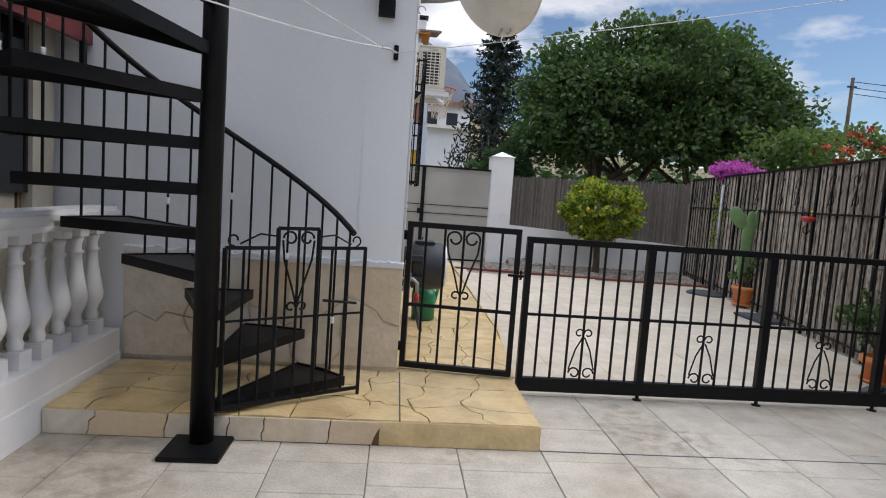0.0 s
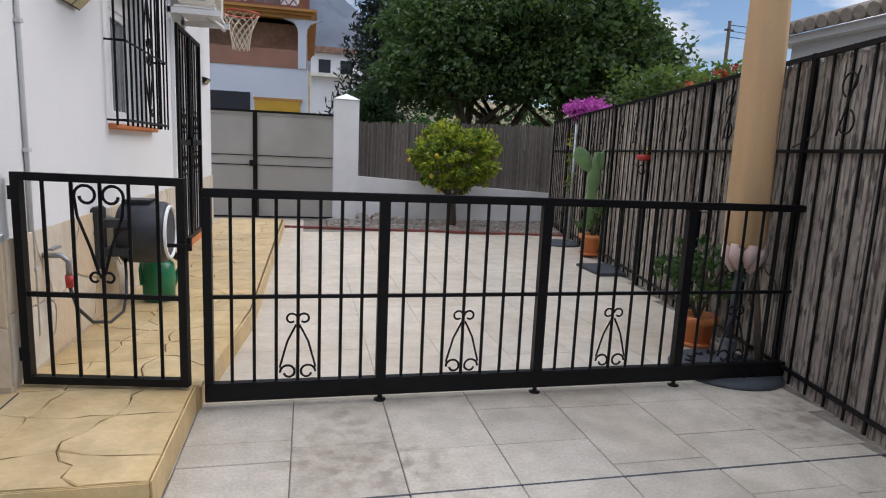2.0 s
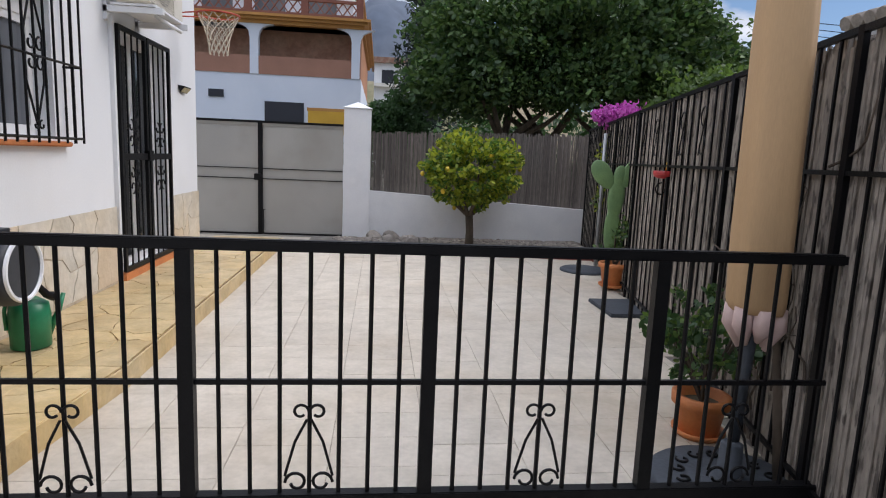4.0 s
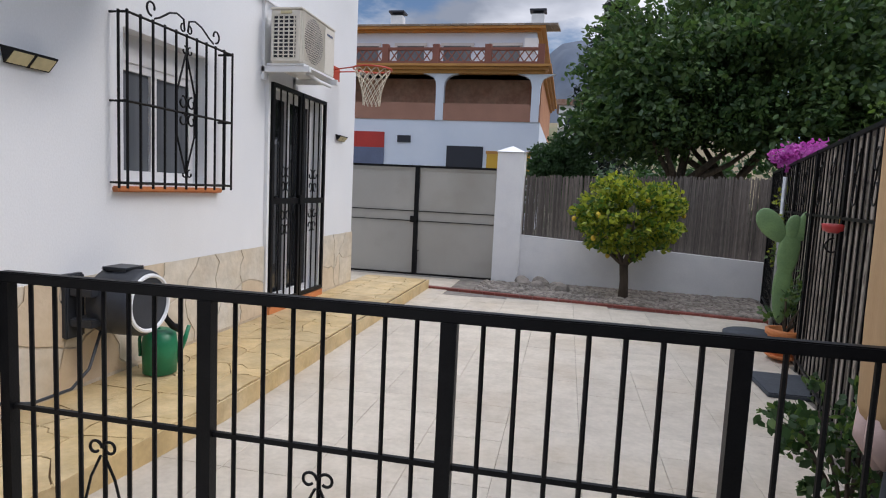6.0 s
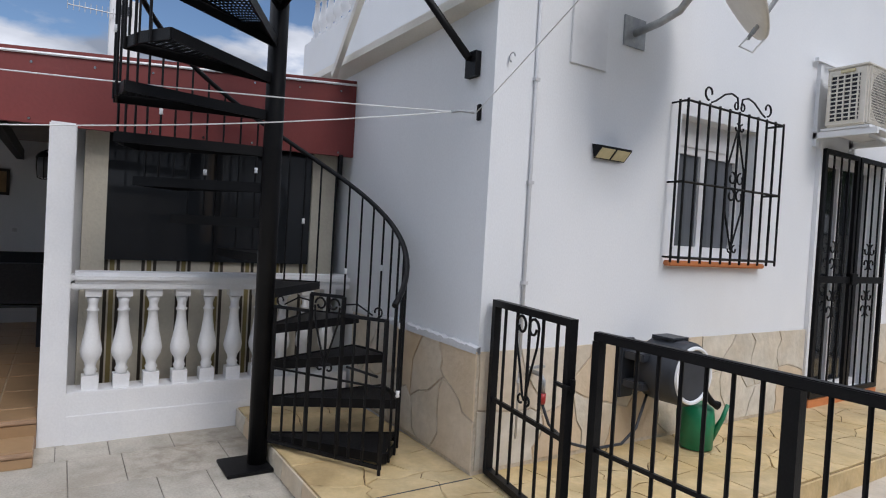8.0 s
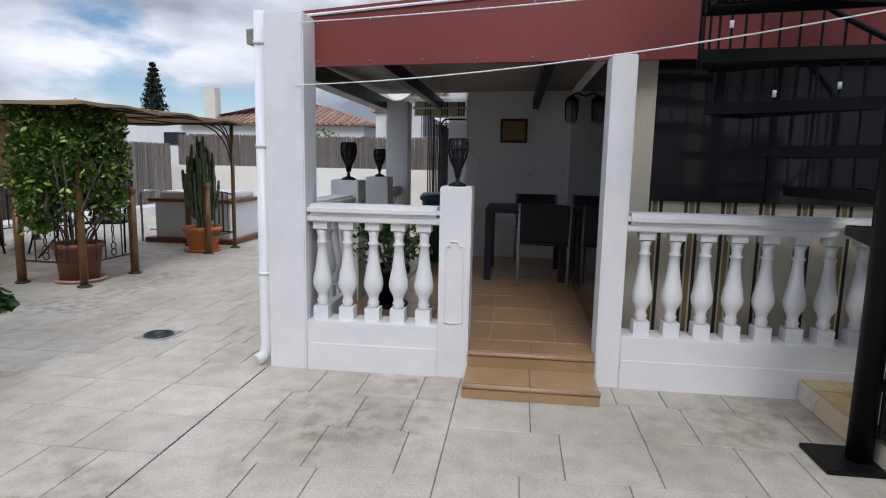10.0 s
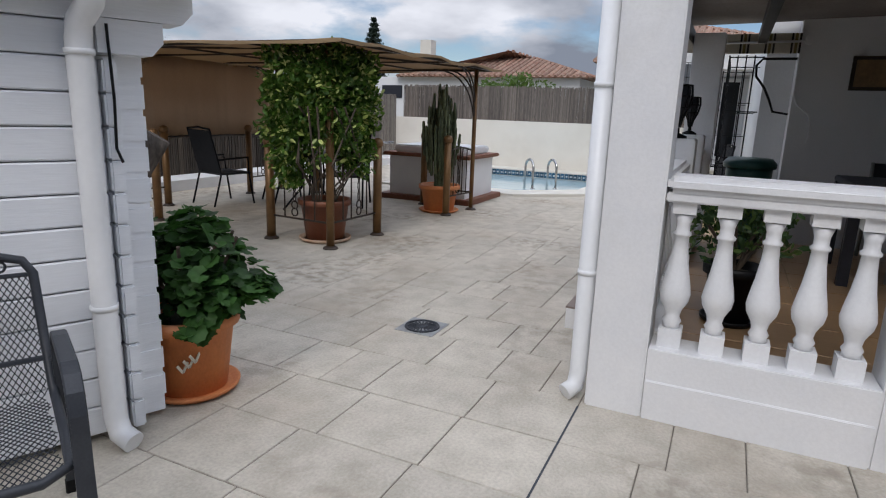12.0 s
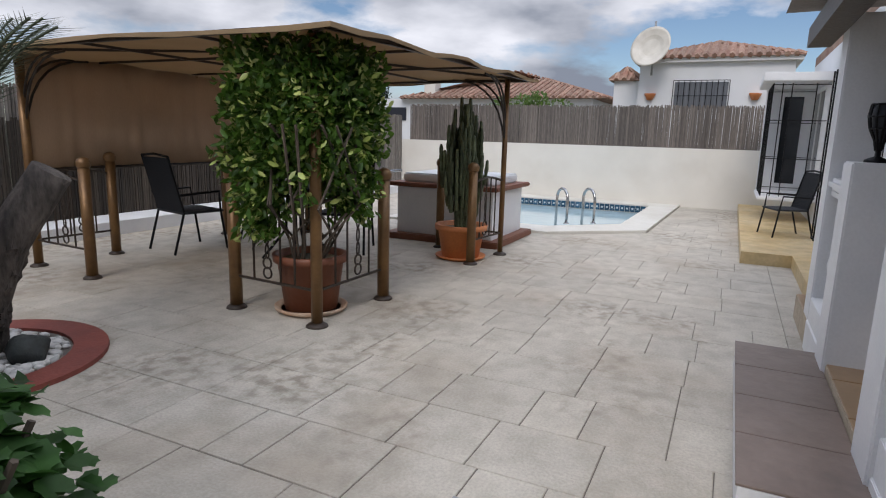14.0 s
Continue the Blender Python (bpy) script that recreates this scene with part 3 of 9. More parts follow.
# terrace (covered porch)
structure("wall_porch", box(bm_new(), -5.85, 0.70, 0.0, -5.60, 3.88, 2.45), WHITE, "white rendered back wall of the covered porch")
structure("wall_side_room", box(bm_new(), -5.6, 1.94, 0.18, -2.2, 2.06, 2.2), WHITE, "white dividing wall beside the porch table")
bm = bm_new()
box(bm, -5.6, -0.152, 0.0, -1.97, 3.88, 0.172)
structure("porch_slab", bm, GROUT, "raised tiled floor of the covered porch", "floor")
porch_slab = bpy.data.objects["porch_slab"]
bm = bm_new()
prism(bm, [(-5.7, -0.45), (-1.96, -0.45), (-1.96, 3.87), (-5.7, 3.87)], lambda p: 2.10 + 0.02 * p[1] + 0.025 * (-1.9 - p[0]), lambda p: 2.21 + 0.0895 * (p[1] + 0.4) - 0.02)
structure("porch_roof", bm, CEILDARK, "dark corrugated roof over the porch", "roof")
for y in (0.35, 1.5, 2.6):
    structure("beam", box(bm_new(), -5.6, y, 1.98 + 0.02 * y, -1.98, y + 0.07, 2.085 + 0.02 * y), IRON, "black steel beam under the porch roof", "beam")
structure("porch_beam", box(bm_new(), -5.6, -0.30, 1.93, -1.98, -0.16, 2.06), BRONZEDARK, "brown eave beam of the porch", "beam")
fascia = thing("fascia_board", (-1.93, 1.7, 2.0), "oxide red fascia board with a white drip line above the porch", "fascia")
bm = bm_new()
prism(bm, [(-1.955, -0.15), (-1.915, -0.15), (-1.915, 3.922), (-1.955, 3.922)], lambda p: 1.945 + 0.019 * (p[1] + 0.15), lambda p: 2.256 + 0.0895 * (p[1] + 0.38))
prism(bm, [(-1.955, -0.38), (-1.915, -0.38), (-1.915, -0.15), (-1.955, -0.15)], 2.17, lambda p: 2.256 + 0.0895 * (p[1] + 0.38))
part("board", bm, REDPAINT, fascia)
part("drip_line", tube(bm_new(), [(-1.905, -0.38, 2.225), (-1.905, 3.92, 2.605)], 0.010, 6), PLASTICW, fascia, "thin white drip rail")
part("end_bracket", box(bm_new(), -1.93, 3.80, 1.86, -1.90, 3.83, 2.03), IRON, fascia)
me = mesh_of("screw", lathe(bm_new(), [(0.009, 0), (0.008, 0.004)], n=8), CHROME)
for k in range(12):
    y = 0.05 + k * 0.34
    for z in (1.975 + 0.019 * y, 2.165 + 0.0895 * (y + 0.38)):
        piece("screw", me, fascia, pose(-1.914, y, z, 0, 90, 0))

# boundary walls and screens
structure("wall_west", box(bm_new(), -13.35, -8.2, -0.38, -13.1, 0.45, 1.13), CREAMWALL, "cream rendered garden wall beyond the pool")
structure("wall_wing", wall_grid(bm_new(), "y", 0.45, 0.70, -13.2, -5.85, 0.0, 2.6, [(-12.0, -10.7, 0.55, 2.1)]), WHITE, "white rendered wing of the house beside the pool")
structure("wall_garden_south", box(bm_new(), -13.1, -7.9, -0.38, 1.4, -7.7, 0.15), WHITEPAINT, "low white garden wall under the reed screen")
structure("wall_planter", box(bm_new(), -13.1, -7.7, -0.02, -3.2, -7.12, 0.16), WHITEPAINT, "low white ledge behind the pergola", "ledge")
bm = bm_new()
prism(bm, [(2.12, 11.65), (6.0, 11.65), (6.0, 11.85), (2.12, 11.85)], -0.38, lambda p: 0.77 - 0.055 * (p[0] - 2.12))
structure("wall_back", bm, WHITEPAINT, "low white garden wall under a reed screen")
bm = box(bm_new(), 1.71, 11.52, -0.1, 2.13, 11.99, 2.06)
structure("gate_pillar", bevelled(bm, 0.015), WHITEPAINT, "white rendered gate pillar with a pointed cap", "pillar")
bm = bm_new()
c = [bm.verts.new(p) for p in ((1.69, 11.50, 2.06), (2.15, 11.50, 2.06), (2.15, 12.01, 2.06), (1.69, 12.01, 2.06), (1.92, 11.755, 2.17))]
for i in range(4):
    bm.faces.new((c[i], c[(i + 1) % 4], c[4]))
bm.faces.new((c[3], c[2], c[1], c[0]))
structure("pillar_cap", bm, WHITEPAINT, "white pointed cap of the gate pillar", "pillar cap")

def reeds(name, p0, p1, zlo, zhi, step, material, label, seed, lean=0.012, ragged=0.03, thick=0.009, layers=1, near=None):
    """A screen of separate upright canes between two plan points."""
    rng = random.Random(seed)
    bm, apart = bm_new(), []
    length = math.hypot(p1[0] - p0[0], p1[1] - p0[1])
    k = int(length / step)
    ux, uy = (p1[0] - p0[0]) / length, (p1[1] - p0[1]) / length
    for layer in range(layers):
        for i in range(k):
            s = (i + rng.uniform(0, 1)) * step
            off = rng.uniform(-thick, thick) + layer * thick * 1.5
            x, y = p0[0] + ux * s - uy * off, p0[1] + uy * s + ux * off
            t = s / length
            z0, z1 = zlo(t), zhi(t) + rng.uniform(-ragged, ragged)
            d = rng.uniform(-lean, lean) * (z1 - z0)
            r = thick * rng.uniform(0.7, 1.25)
            if near and near[0] < y < near[1] and layer == 1 and len(apart) < 300:
                apart.append((x, y, z0, x + ux * d, y + uy * d, z1, r))
                continue
            a = [bm.verts.new((x + r * cx, y + r * cy, z0)) for cx, cy in ((-1, -1), (1, -1), (1, 1), (-1, 1))]
            b = [bm.verts.new((x + ux * d + r * cx, y + uy * d + r * cy, z1)) for cx, cy in ((-1, -1), (1, -1), (1, 1), (-1, 1))]
            bm.faces.new(b)
            for q in range(4):
                bm.faces.new((a[q], a[(q + 1) % 4], b[(q + 1) % 4], b[q]))
    ob = solo(name, bm, material, label, "reed screen", kind="stuff")
    if near:
        cane = mesh_of("cane", box(bm_new(), -1, -1, 0, 1, 1, 1), material)
        for x, y, z0, x1, y1, z1, r in apart:
            up = Vector((x1 - x, y1 - y, z1 - z0))
            piece("cane", cane, ob, Matrix(((r, 0, up.x, x), (0, r, up.y, y), (0, 0, up.z, z0), (0, 0, 0, 1))))
    return ob


reeds("reed_screen", (2.14, 11.78), (6.0, 11.78), lambda t: 0.72 - 0.2 * t, lambda t: 1.70 + 0.12 * t, 0.012, REED, "grey brown reed screen above a low white wall", 3)
reeds("reed_screen", (-13.2, -7.6), (-13.2, 0.40), lambda t: 1.10, lambda t: 1.92, 0.011, REED, "grey reed screen on top of the cream wall", 4)
reeds("reed_screen", (-13.1, -7.8), (1.3, -7.8), lambda t: 0.12, lambda t: 1.66, 0.018, REEDPALE, "pale weathered reed screen behind the pergola", 5, layers=2)
reeds("reed_screen", (-8.6, -7.72), (-2.9, -7.69), lambda t: 0.14, lambda t: 1.30, 0.016, REEDSHADED, "brown reed screen standing on the low white wall, pergola shade in its colour", 7)
reeds("cane_fence", (FENCE(-7.9), -7.9), (FENCE(11.65), 11.65), lambda t: 0.01, lambda t: 1.86, 0.015, FENCECANE, "weathered grey cane fence behind black iron bars", 6, lean=0.014, thick=0.0085, layers=2, near=(1.2, 8.2))

# ironwork of the cane fence
iron_fence = thing("iron_fence", (FENCE(3.8), 3.8, 0), "black iron railing panels in front of the cane fence", "railing")
fdir = Vector((0.217, 1, 0)).normalized()
for z, w in ((1.885, 0.018), (1.36, 0.014), (0.10, 0.014)):
    part("rail", tube(bm_new(), [(FENCE(-7.5) - 0.038, -7.5, z), (FENCE(11.5) - 0.038, 11.5, z)], w, 4), IRON, iron_fence)
bar_me = mesh_of("bar", tube(bm_new(), [(0, 0, 0.02), (0, 0, 1.88)], 0.0075, 4), IRON)
post_me = mesh_of("post", box(bm_new(), -0.014, -0.014, 0.0, 0.014, 0.014, 1.9), IRON)
orn_me = None
k = 0
y = -1.0
while y < 11.4:
    if k % 8 == 0:
        piece("post", post_me, iron_fence, pose(FENCE(y) - 0.040, y, 0))
    else:
        piece("bar", bar_me, iron_fence, pose(FENCE(y) - 0.036, y, 0))
    if k % 8 in (2, 5) and y > 2.4:
        if orn_me is None:
            bm = bm_new()
            for s in (0, 1):
                scroll(bm, (0, 0.12, 1.70 if s else 1.50), 0.07, (-1.2 if s else 1.9), (-1.2 if s else 1.9) + 5.2, fdir, (0, 0, 1), 0.005)
            tube(bm, [Vector((0, 0.12, 1.44)) + fdir * 0.06, Vector((0, 0.12, 1.78)) - fdir * 0.06], 0.005, 5)
            orn_me = mesh_of("scroll_ornament", bm, IRON)
        piece("scroll_ornament", orn_me, iron_fence, pose(FENCE(y) - 0.036, y, 0))
    y += 0.155
    k += 1


# ---- windows, doors and wall fittings of the main wing ----
def window_wall(name, y0, y1, z0, z1, x, label):
    w = thing(name, (x, (y0 + y1) / 2, z0), label, "window", kind="structure")
    t = 0.055
    bm = bm_new()
    for a in ((y0, z0, y1, z0 + t + 0.03), (y0, z1 - t, y1, z1), (y0, z0 + t + 0.03, y0 + t, z1 - t), (y1 - t, z0 + t + 0.03, y1, z1 - t), ((y0 + y1) / 2 - 0.03, z0 + t + 0.03, (y0 + y1) / 2 + 0.03, z1 - t)):
        box(bm, x - 0.05, a[0], a[1], x, a[2], a[3])
    part("window_frame", bm, WINFRAME, w, "white window frame")
    for a, b in ((y0 + t, (y0 + y1) / 2 - 0.03), ((y0 + y1) / 2 + 0.03, y1 - t)):
        part("pane", box(bm_new(), x - 0.030, a, z0 + t + 0.03, x - 0.022, b, z1 - t), GREYGLASS, w)
    return w


w1 = window_wall("window_1", 5.50, 6.42, 1.37, 2.18, -0.13, "white framed window with grey curtains behind the glass")
part("shutter_box", box(bm_new(), -0.19, 5.50, 2.18, -0.12, 6.42, 2.36), WINFRAME, w1, "white roller shutter box")
part("window_sill", rbox(-0.13, 5.40, 1.315, 0.05, 6.56, 1.352, 0.008), TERRACOTTA, w1, "terracotta window sill")

door1 = thing("door_1", (-0.1, 8.1, 0.2), "white framed glass door with curtains behind black bars", "door", kind="structure")
bm = bm_new()
for a in ((7.41, 0.20, 8.64, 0.27), (7.41, 2.26, 8.64, 2.34), (7.41, 0.27, 7.49, 2.26), (8.56, 0.27, 8.64, 2.26), (7.99, 0.27, 8.06, 2.26)):
    box(bm, -0.17, a[0], a[1], -0.11, a[2], a[3])
part("door_frame", bm, WINFRAME, door1)
for a, b in ((7.49, 7.99), (8.06, 8.56)):
    part("pane", box(bm_new(), -0.145, a, 0.27, -0.138, b, 2.26), BLACKGLASS, door1)
part("threshold", box(bm_new(), -0.28, 7.39, PLAT, 0.05, 8.67, 0.198), TERRACOTTA, door1, "terracotta threshold")

# door grille
grille = thing("door_grille", (0.04, 8.1, 0.2), "black wrought iron double gate with scrolls over the door", "security gate")
for y0, y1 in ((7.39, 8.01), (8.04, 8.66)):
    bm = bm_new()
    for a in ((y0, 0.21, y1, 0.25), (y0, 2.32, y1, 2.36), (y0, 0.25, y0 + 0.04, 2.32), (y1 - 0.04, 0.25, y1, 2.32), (y0 + 0.04, 1.21, y1 - 0.04, 1.27)):
        box(bm, 0.025, a[0], a[1], 0.055, a[2], a[3])
    leaf = part("leaf_frame", bm, IRON, grille)
    for i in range(1, 4):
        yy = y0 + 0.04 + (y1 - y0 - 0.08) * i / 4
        part("bar", tube(bm_new(), [(0.04, yy, 0.25), (0.04, yy, 2.32)], 0.009, 4), IRON, leaf)
    ym = (y0 + y1) / 2
    for zc, sg in ((1.44, 1), (1.04, -1)):
        for s in (-1, 1):
            part("scroll", scroll(bm_new(), (0.04, ym + s * 0.06, zc + sg * 0.08), 0.055, math.pi / 2 * sg, math.pi / 2 * sg + s * sg * 5, (0, 1, 0), (0, 0, 1), 0.007), IRON, leaf)
            part("scroll", scroll(bm_new(), (0.04, ym + s * 0.06, zc - sg * 0.05), 0.05, -math.pi / 2 * sg, -math.pi / 2 * sg - s * sg * 5, (0, 1, 0), (0, 0, 1), 0.007), IRON, leaf)
part("lock_box", rbox(0.02, 7.97, 1.20, 0.075, 8.08, 1.30, 0.004), IRON, grille)

# window cage
cage = thing("window_grille", (0.1, 5.965, 1.37), "black wrought iron window cage with scrolls on top", "window grille")
X = 0.125
bm = bm_new()
for z in (1.375, 1.88, 2.415):
    tube(bm, [(0.0, 5.385, z), (X, 5.385, z), (X, 6.56, z), (0.0, 6.56, z)], 0.009, 4)
part("frame", bm, IRON, cage)
for i in range(11):
    yy = 5.385 + 1.175 * i / 10
    part("bar", tube(bm_new(), [(X, yy, 1.34), (X, yy, 2.43)], 0.0085, 4), IRON, cage)
part("bar", tube(bm_new(), [(X / 2, 6.56, 1.34), (X / 2, 6.56, 2.43)], 0.0085, 4), IRON, cage)
part("bar", tube(bm_new(), [(X / 2, 5.385, 1.34), (X / 2, 5.385, 2.43)], 0.0085, 4), IRON, cage)
bm = bm_new()
for s in (-1, 1):
    tube(bm, [(X, 5.965, 2.30), (X, 5.965 + s * 0.10, 2.02), (X, 5.965 + s * 0.10, 1.72), (X, 5.965, 1.45)], 0.007, 5)
    for z in (1.95, 1.83):
        scroll(bm, (X + 0.01, 5.965 + s * 0.05, z), 0.045, math.pi / 2, math.pi / 2 + s * 5.5, (0, 1, 0), (0, 0, 1), 0.007)
    for z in (2.31, 1.45):
        scroll(bm, (X + 0.01, 5.965 + s * 0.03, z), 0.03, math.pi / 2, math.pi / 2 + s * 5, (0, 1, 0), (0, 0, 1), 0.006)
part("centre_ornament", bm, IRON, cage)
bm = bm_new()
for s in (-1, 1):
    tube(bm, [(X, 5.965 + s * t, 2.43 + h) for t, h in ((0.02, 0.02), (0.03, 0.09), (0.10, 0.11), (0.18, 0.09), (0.28, 0.03), (0.33, 0.01))], 0.007, 5)
    scroll(bm, (X, 5.965 + s * 0.36, 2.50), 0.05, -math.pi / 2, -math.pi / 2 + s * 5, (0, 1, 0), (0, 0, 1), 0.007)
    scroll(bm, (X, 5.965 + s * 0.035, 2.46), 0.03, math.pi / 2, math.pi / 2 - s * 5, (0, 1, 0), (0, 0, 1), 0.006)
part("top_ornament", bm, IRON, cage)


def wall_lamp(y, z, s=1.0):
    t = thing("wall_lamp", (0.0, y, z), "small black solar wall lamp with amber lens on the white wall", "wall lamp", "solar wall lamps")
    h, w, d = 0.10 * s, 0.15 * s, 0.09 * s
    bm = bm_new()
    a = [bm.verts.new(p) for p in ((0, y - w, z + h / 2), (0, y + w, z + h / 2), (d, y + w, z + h * .32), (d, y - w, z + h * .32), (d, y + w, z + h * .22), (d, y - w, z + h * .22), (0.02, y + w, z - h / 2), (0.02, y - w, z - h / 2))]
    for f in ((0, 1, 2, 3), (3, 2, 4, 5), (5, 4, 6, 7), (7, 6, 1, 0), (0, 3, 5, 7), (1, 6, 4, 2)):
        bm.faces.new([a[i] for i in f])
    body = part("body", bm, IRON, t)
    for s0 in (-1, 0):
        bm = bm_new()
        n = Vector((h * .72, 0, -(d - 0.02))).normalized() * 0.003
        top_x, low_x = 0.02 + (d - 0.02) * 0.93, 0.02 + (d - 0.02) * 0.10
        q = [Vector((top_x, y + w * (s0 + 0.07), z + h * .17)), Vector((top_x, y + w * (s0 + 0.93), z + h * .17)), Vector((low_x, y + w * (s0 + 0.93), z - h * .43)), Vector((low_x, y + w * (s0 + 0.07), z - h * .43))]
        lo, hi = [bm.verts.new(p) for p in q], [bm.verts.new(p + n) for p in q]
        bm.faces.new(lo), bm.faces.new(hi)
        for i in range(4):
            bm.faces.new((lo[i], lo[(i + 1) % 4], hi[(i + 1) % 4], hi[i]))
        part("lens", bm, LENS, body, "pale amber lens")


wall_lamp(4.785, 2.0, 0.9)
wall_lamp(9.19, 2.0, 0.8)

ac = thing("air_conditioner", (0.2, 7.62, 2.42), "white outdoor air conditioner unit on wall brackets above the door", "air conditioner")
body = part("casing", rbox(0.10, 7.22, 2.50, 0.40, 8.00, 2.97, 0.014), DISHGREY, ac)
part("lid", rbox(0.095, 7.215, 2.965, 0.405, 8.005, 2.985, 0.006), DISHGREY, body)
# Navy plate on the casing side paints in the shade behind the slots.
part("side_recess", box(bm_new(), 0.125, 7.2165, 2.545, 0.345, 7.2195, 2.915), NAVY, body, "navy plate for the shade behind the intake slots")
bm = bm_new()
for i in range(11):
    z = 2.565 + i * 0.034
    box(bm, 0.12, 7.205, z, 0.35, 7.218, z + 0.009)
for i in range(5):
    box(bm, 0.13 + i * 0.05, 7.203, 2.545, 0.139 + i * 0.05, 7.217, 2.92)
part("side_grille", bm, DISHGREY, body)
part("side_grip", rbox(0.20, 7.206, 2.925, 0.31, 7.219, 2.952, 0.004), LENS, body)
# round navy disc paints the shaded fan opening, behind a flat perforated guard
bm = lathe(bm_new(), [(0.205, 0), (0.205, 0.002), (0.06, 0.0025)], n=32)
bm.transform(pose(0.4005, 7.49, 2.74, 0, 90, 0))
part("fan_recess", bm, NAVY, body, "navy disc for the shade of the fan opening")
bm = bm_new()
for i in range(23):
    box(bm, 0.405, 7.262 + i * 0.0205, 2.525, 0.408, 7.266 + i * 0.0205, 2.950)
for i in range(21):
    box(bm, 0.4085, 7.258, 2.527 + i * 0.0208, 0.411, 7.722, 2.532 + i * 0.0208)
box(bm, 0.401, 7.250, 2.515, 0.412, 7.259, 2.960)
box(bm, 0.401, 7.722, 2.515, 0.412, 7.731, 2.960)
part("fan_guard", bm, DISHGREY, body)
part("badge", box(bm_new(), 0.4005, 7.80, 2.88, 0.403, 7.93, 2.90), SLATEBLUE, body, "small plain maker's bar")
for y in (7.25, 7.90):
    bm = bm_new()
    box(bm, 0.0, y, 2.425, 0.47, y + 0.045, 2.475)
    box(bm, 0.0, y, 2.36, 0.03, y + 0.045, 3.06)
    part("bracket", bm, PLASTICW, ac)
part("drip_tray", box(bm_new(), 0.06, 7.24, 2.478, 0.42, 7.98, 2.498), PLASTICW, ac)
part("pipe_trunking", box(bm_new(), 0.0, 7.33, 0.3, 0.035, 7.37, 2.42), PLASTICW, ac, "white pipe trunking")
part("drain_tube", tube(bm_new(), [(0.30, 7.56, 2.47), (0.42, 7.6, 2.40), (0.42, 7.86, 2.40)], 0.018, 8), PLASTICW, ac)
part("stay", box(bm_new(), 0.02, 7.16, 3.055, 0.05, 7.72, 3.085), PLASTICW, ac)

# basketball hoop
hoop = thing("basketball_hoop", (0.0, 9.0, 2.72), "small red basketball hoop with a white net on the house wall", "basketball hoop")
part("bracket", box(bm_new(), 0.0, 8.9, 2.66, 0.03, 9.08, 2.82), HOOPRED, hoop)
bm = bm_new()
C = Vector((0.47, 9.0, 2.80))
tube(bm, [C + Vector((0.225 * math.cos(a), 0.225 * math.sin(a), 0)) for a in np.linspace(0, 2 * math.pi, 33)], 0.011, 6, caps=False)
for s in (-1, 1):
    tube(bm, [(0.02, 9.0 + s * 0.07, 2.78), (0.30, 9.0 + s * 0.14, 2.80)], 0.008, 5)
part("ring", bm, HOOPRED, hoop)
bm = bm_new()
for sgn in (-1, 1):
    for k in range(12):
        a0 = 2 * math.pi * k / 12
        pts = []
        for i in range(9):
            s = i / 8
            r = 0.22 * (1 - s) + 0.10 * s - 0.03 * math.sin(math.pi * s)
            pts.append(C + Vector((r * math.cos(a0 + sgn * 1.9 * s), r * math.sin(a0 + sgn * 1.9 * s), -0.42 * s)))
        tube(bm, pts, 0.0055, 4)
part("net", bm, NETTING, hoop, "frayed off-white cotton net")

# satellite dish on its wall arm
dish = thing("satellite_dish", (0.0, 4.96, 2.78), "large beige satellite dish on a bent steel wall arm", "satellite dish")
part("wall_plate", rbox(0.0, 4.86, 2.69, 0.012, 5.06, 2.88, 0.003), GALV, dish)
part("arm", tube(bm_new(), [(0.01, 4.96, 2.78), (0.20, 4.96, 2.80), (0.34, 4.95, 2.83), (0.43, 4.94, 2.90), (0.47, 4.92, 3.02)], 0.024, 10), GALV, dish)
D = Vector((0.55, 4.94, 3.03))
nrm = Vector((0.75, 0.50, 0.43)).normalized()
mt = Matrix.Translation(D) @ nrm.to_track_quat("Z", "Y").to_matrix().to_4x4()
prof = [(0.001, -0.005)] + [(0.5 * s, 0.075 * s * s) for s in np.linspace(0.08, 1, 10)] + [(0.505, 0.085), (0.50, 0.068)] + [(0.5 * s, 0.075 * s * s - 0.012) for s in np.linspace(0.96, 0.05, 8)]
bm = lathe(bm_new(), prof, n=40)
bm.transform(mt)
part("reflector", bm, DISHGREY, dish)
bm = bm_new()
low = D + (Vector((0, 0, -1)) - nrm * nrm.dot(Vector((0, 0, -1)))).normalized() * 0.47
tip = D + nrm * 0.62 + Vector((0, 0, -0.10))
for s in (-0.03, 0.03):
    tube(bm, [low + Vector((s, -s, 0)), tip + Vector((s, -s, 0))], 0.011, 6)
part("feed_arm", bm, GALV, dish)
part("feed_horn", lathe(bm_new(), [(0.03, -0.05), (0.035, 0.0), (0.045, 0.06)], tip, 12), PLASTICW, dish)
part("cable", tube(bm_new(), [low + Vector((0.0, -0.02, -0.01)), low + Vector((-0.02, -0.06, -0.06)), low + Vector((0.02, 0.0, -0.09)), low + Vector((0.06, 0.04, -0.02))], 0.006, 6), CABLE, dish)

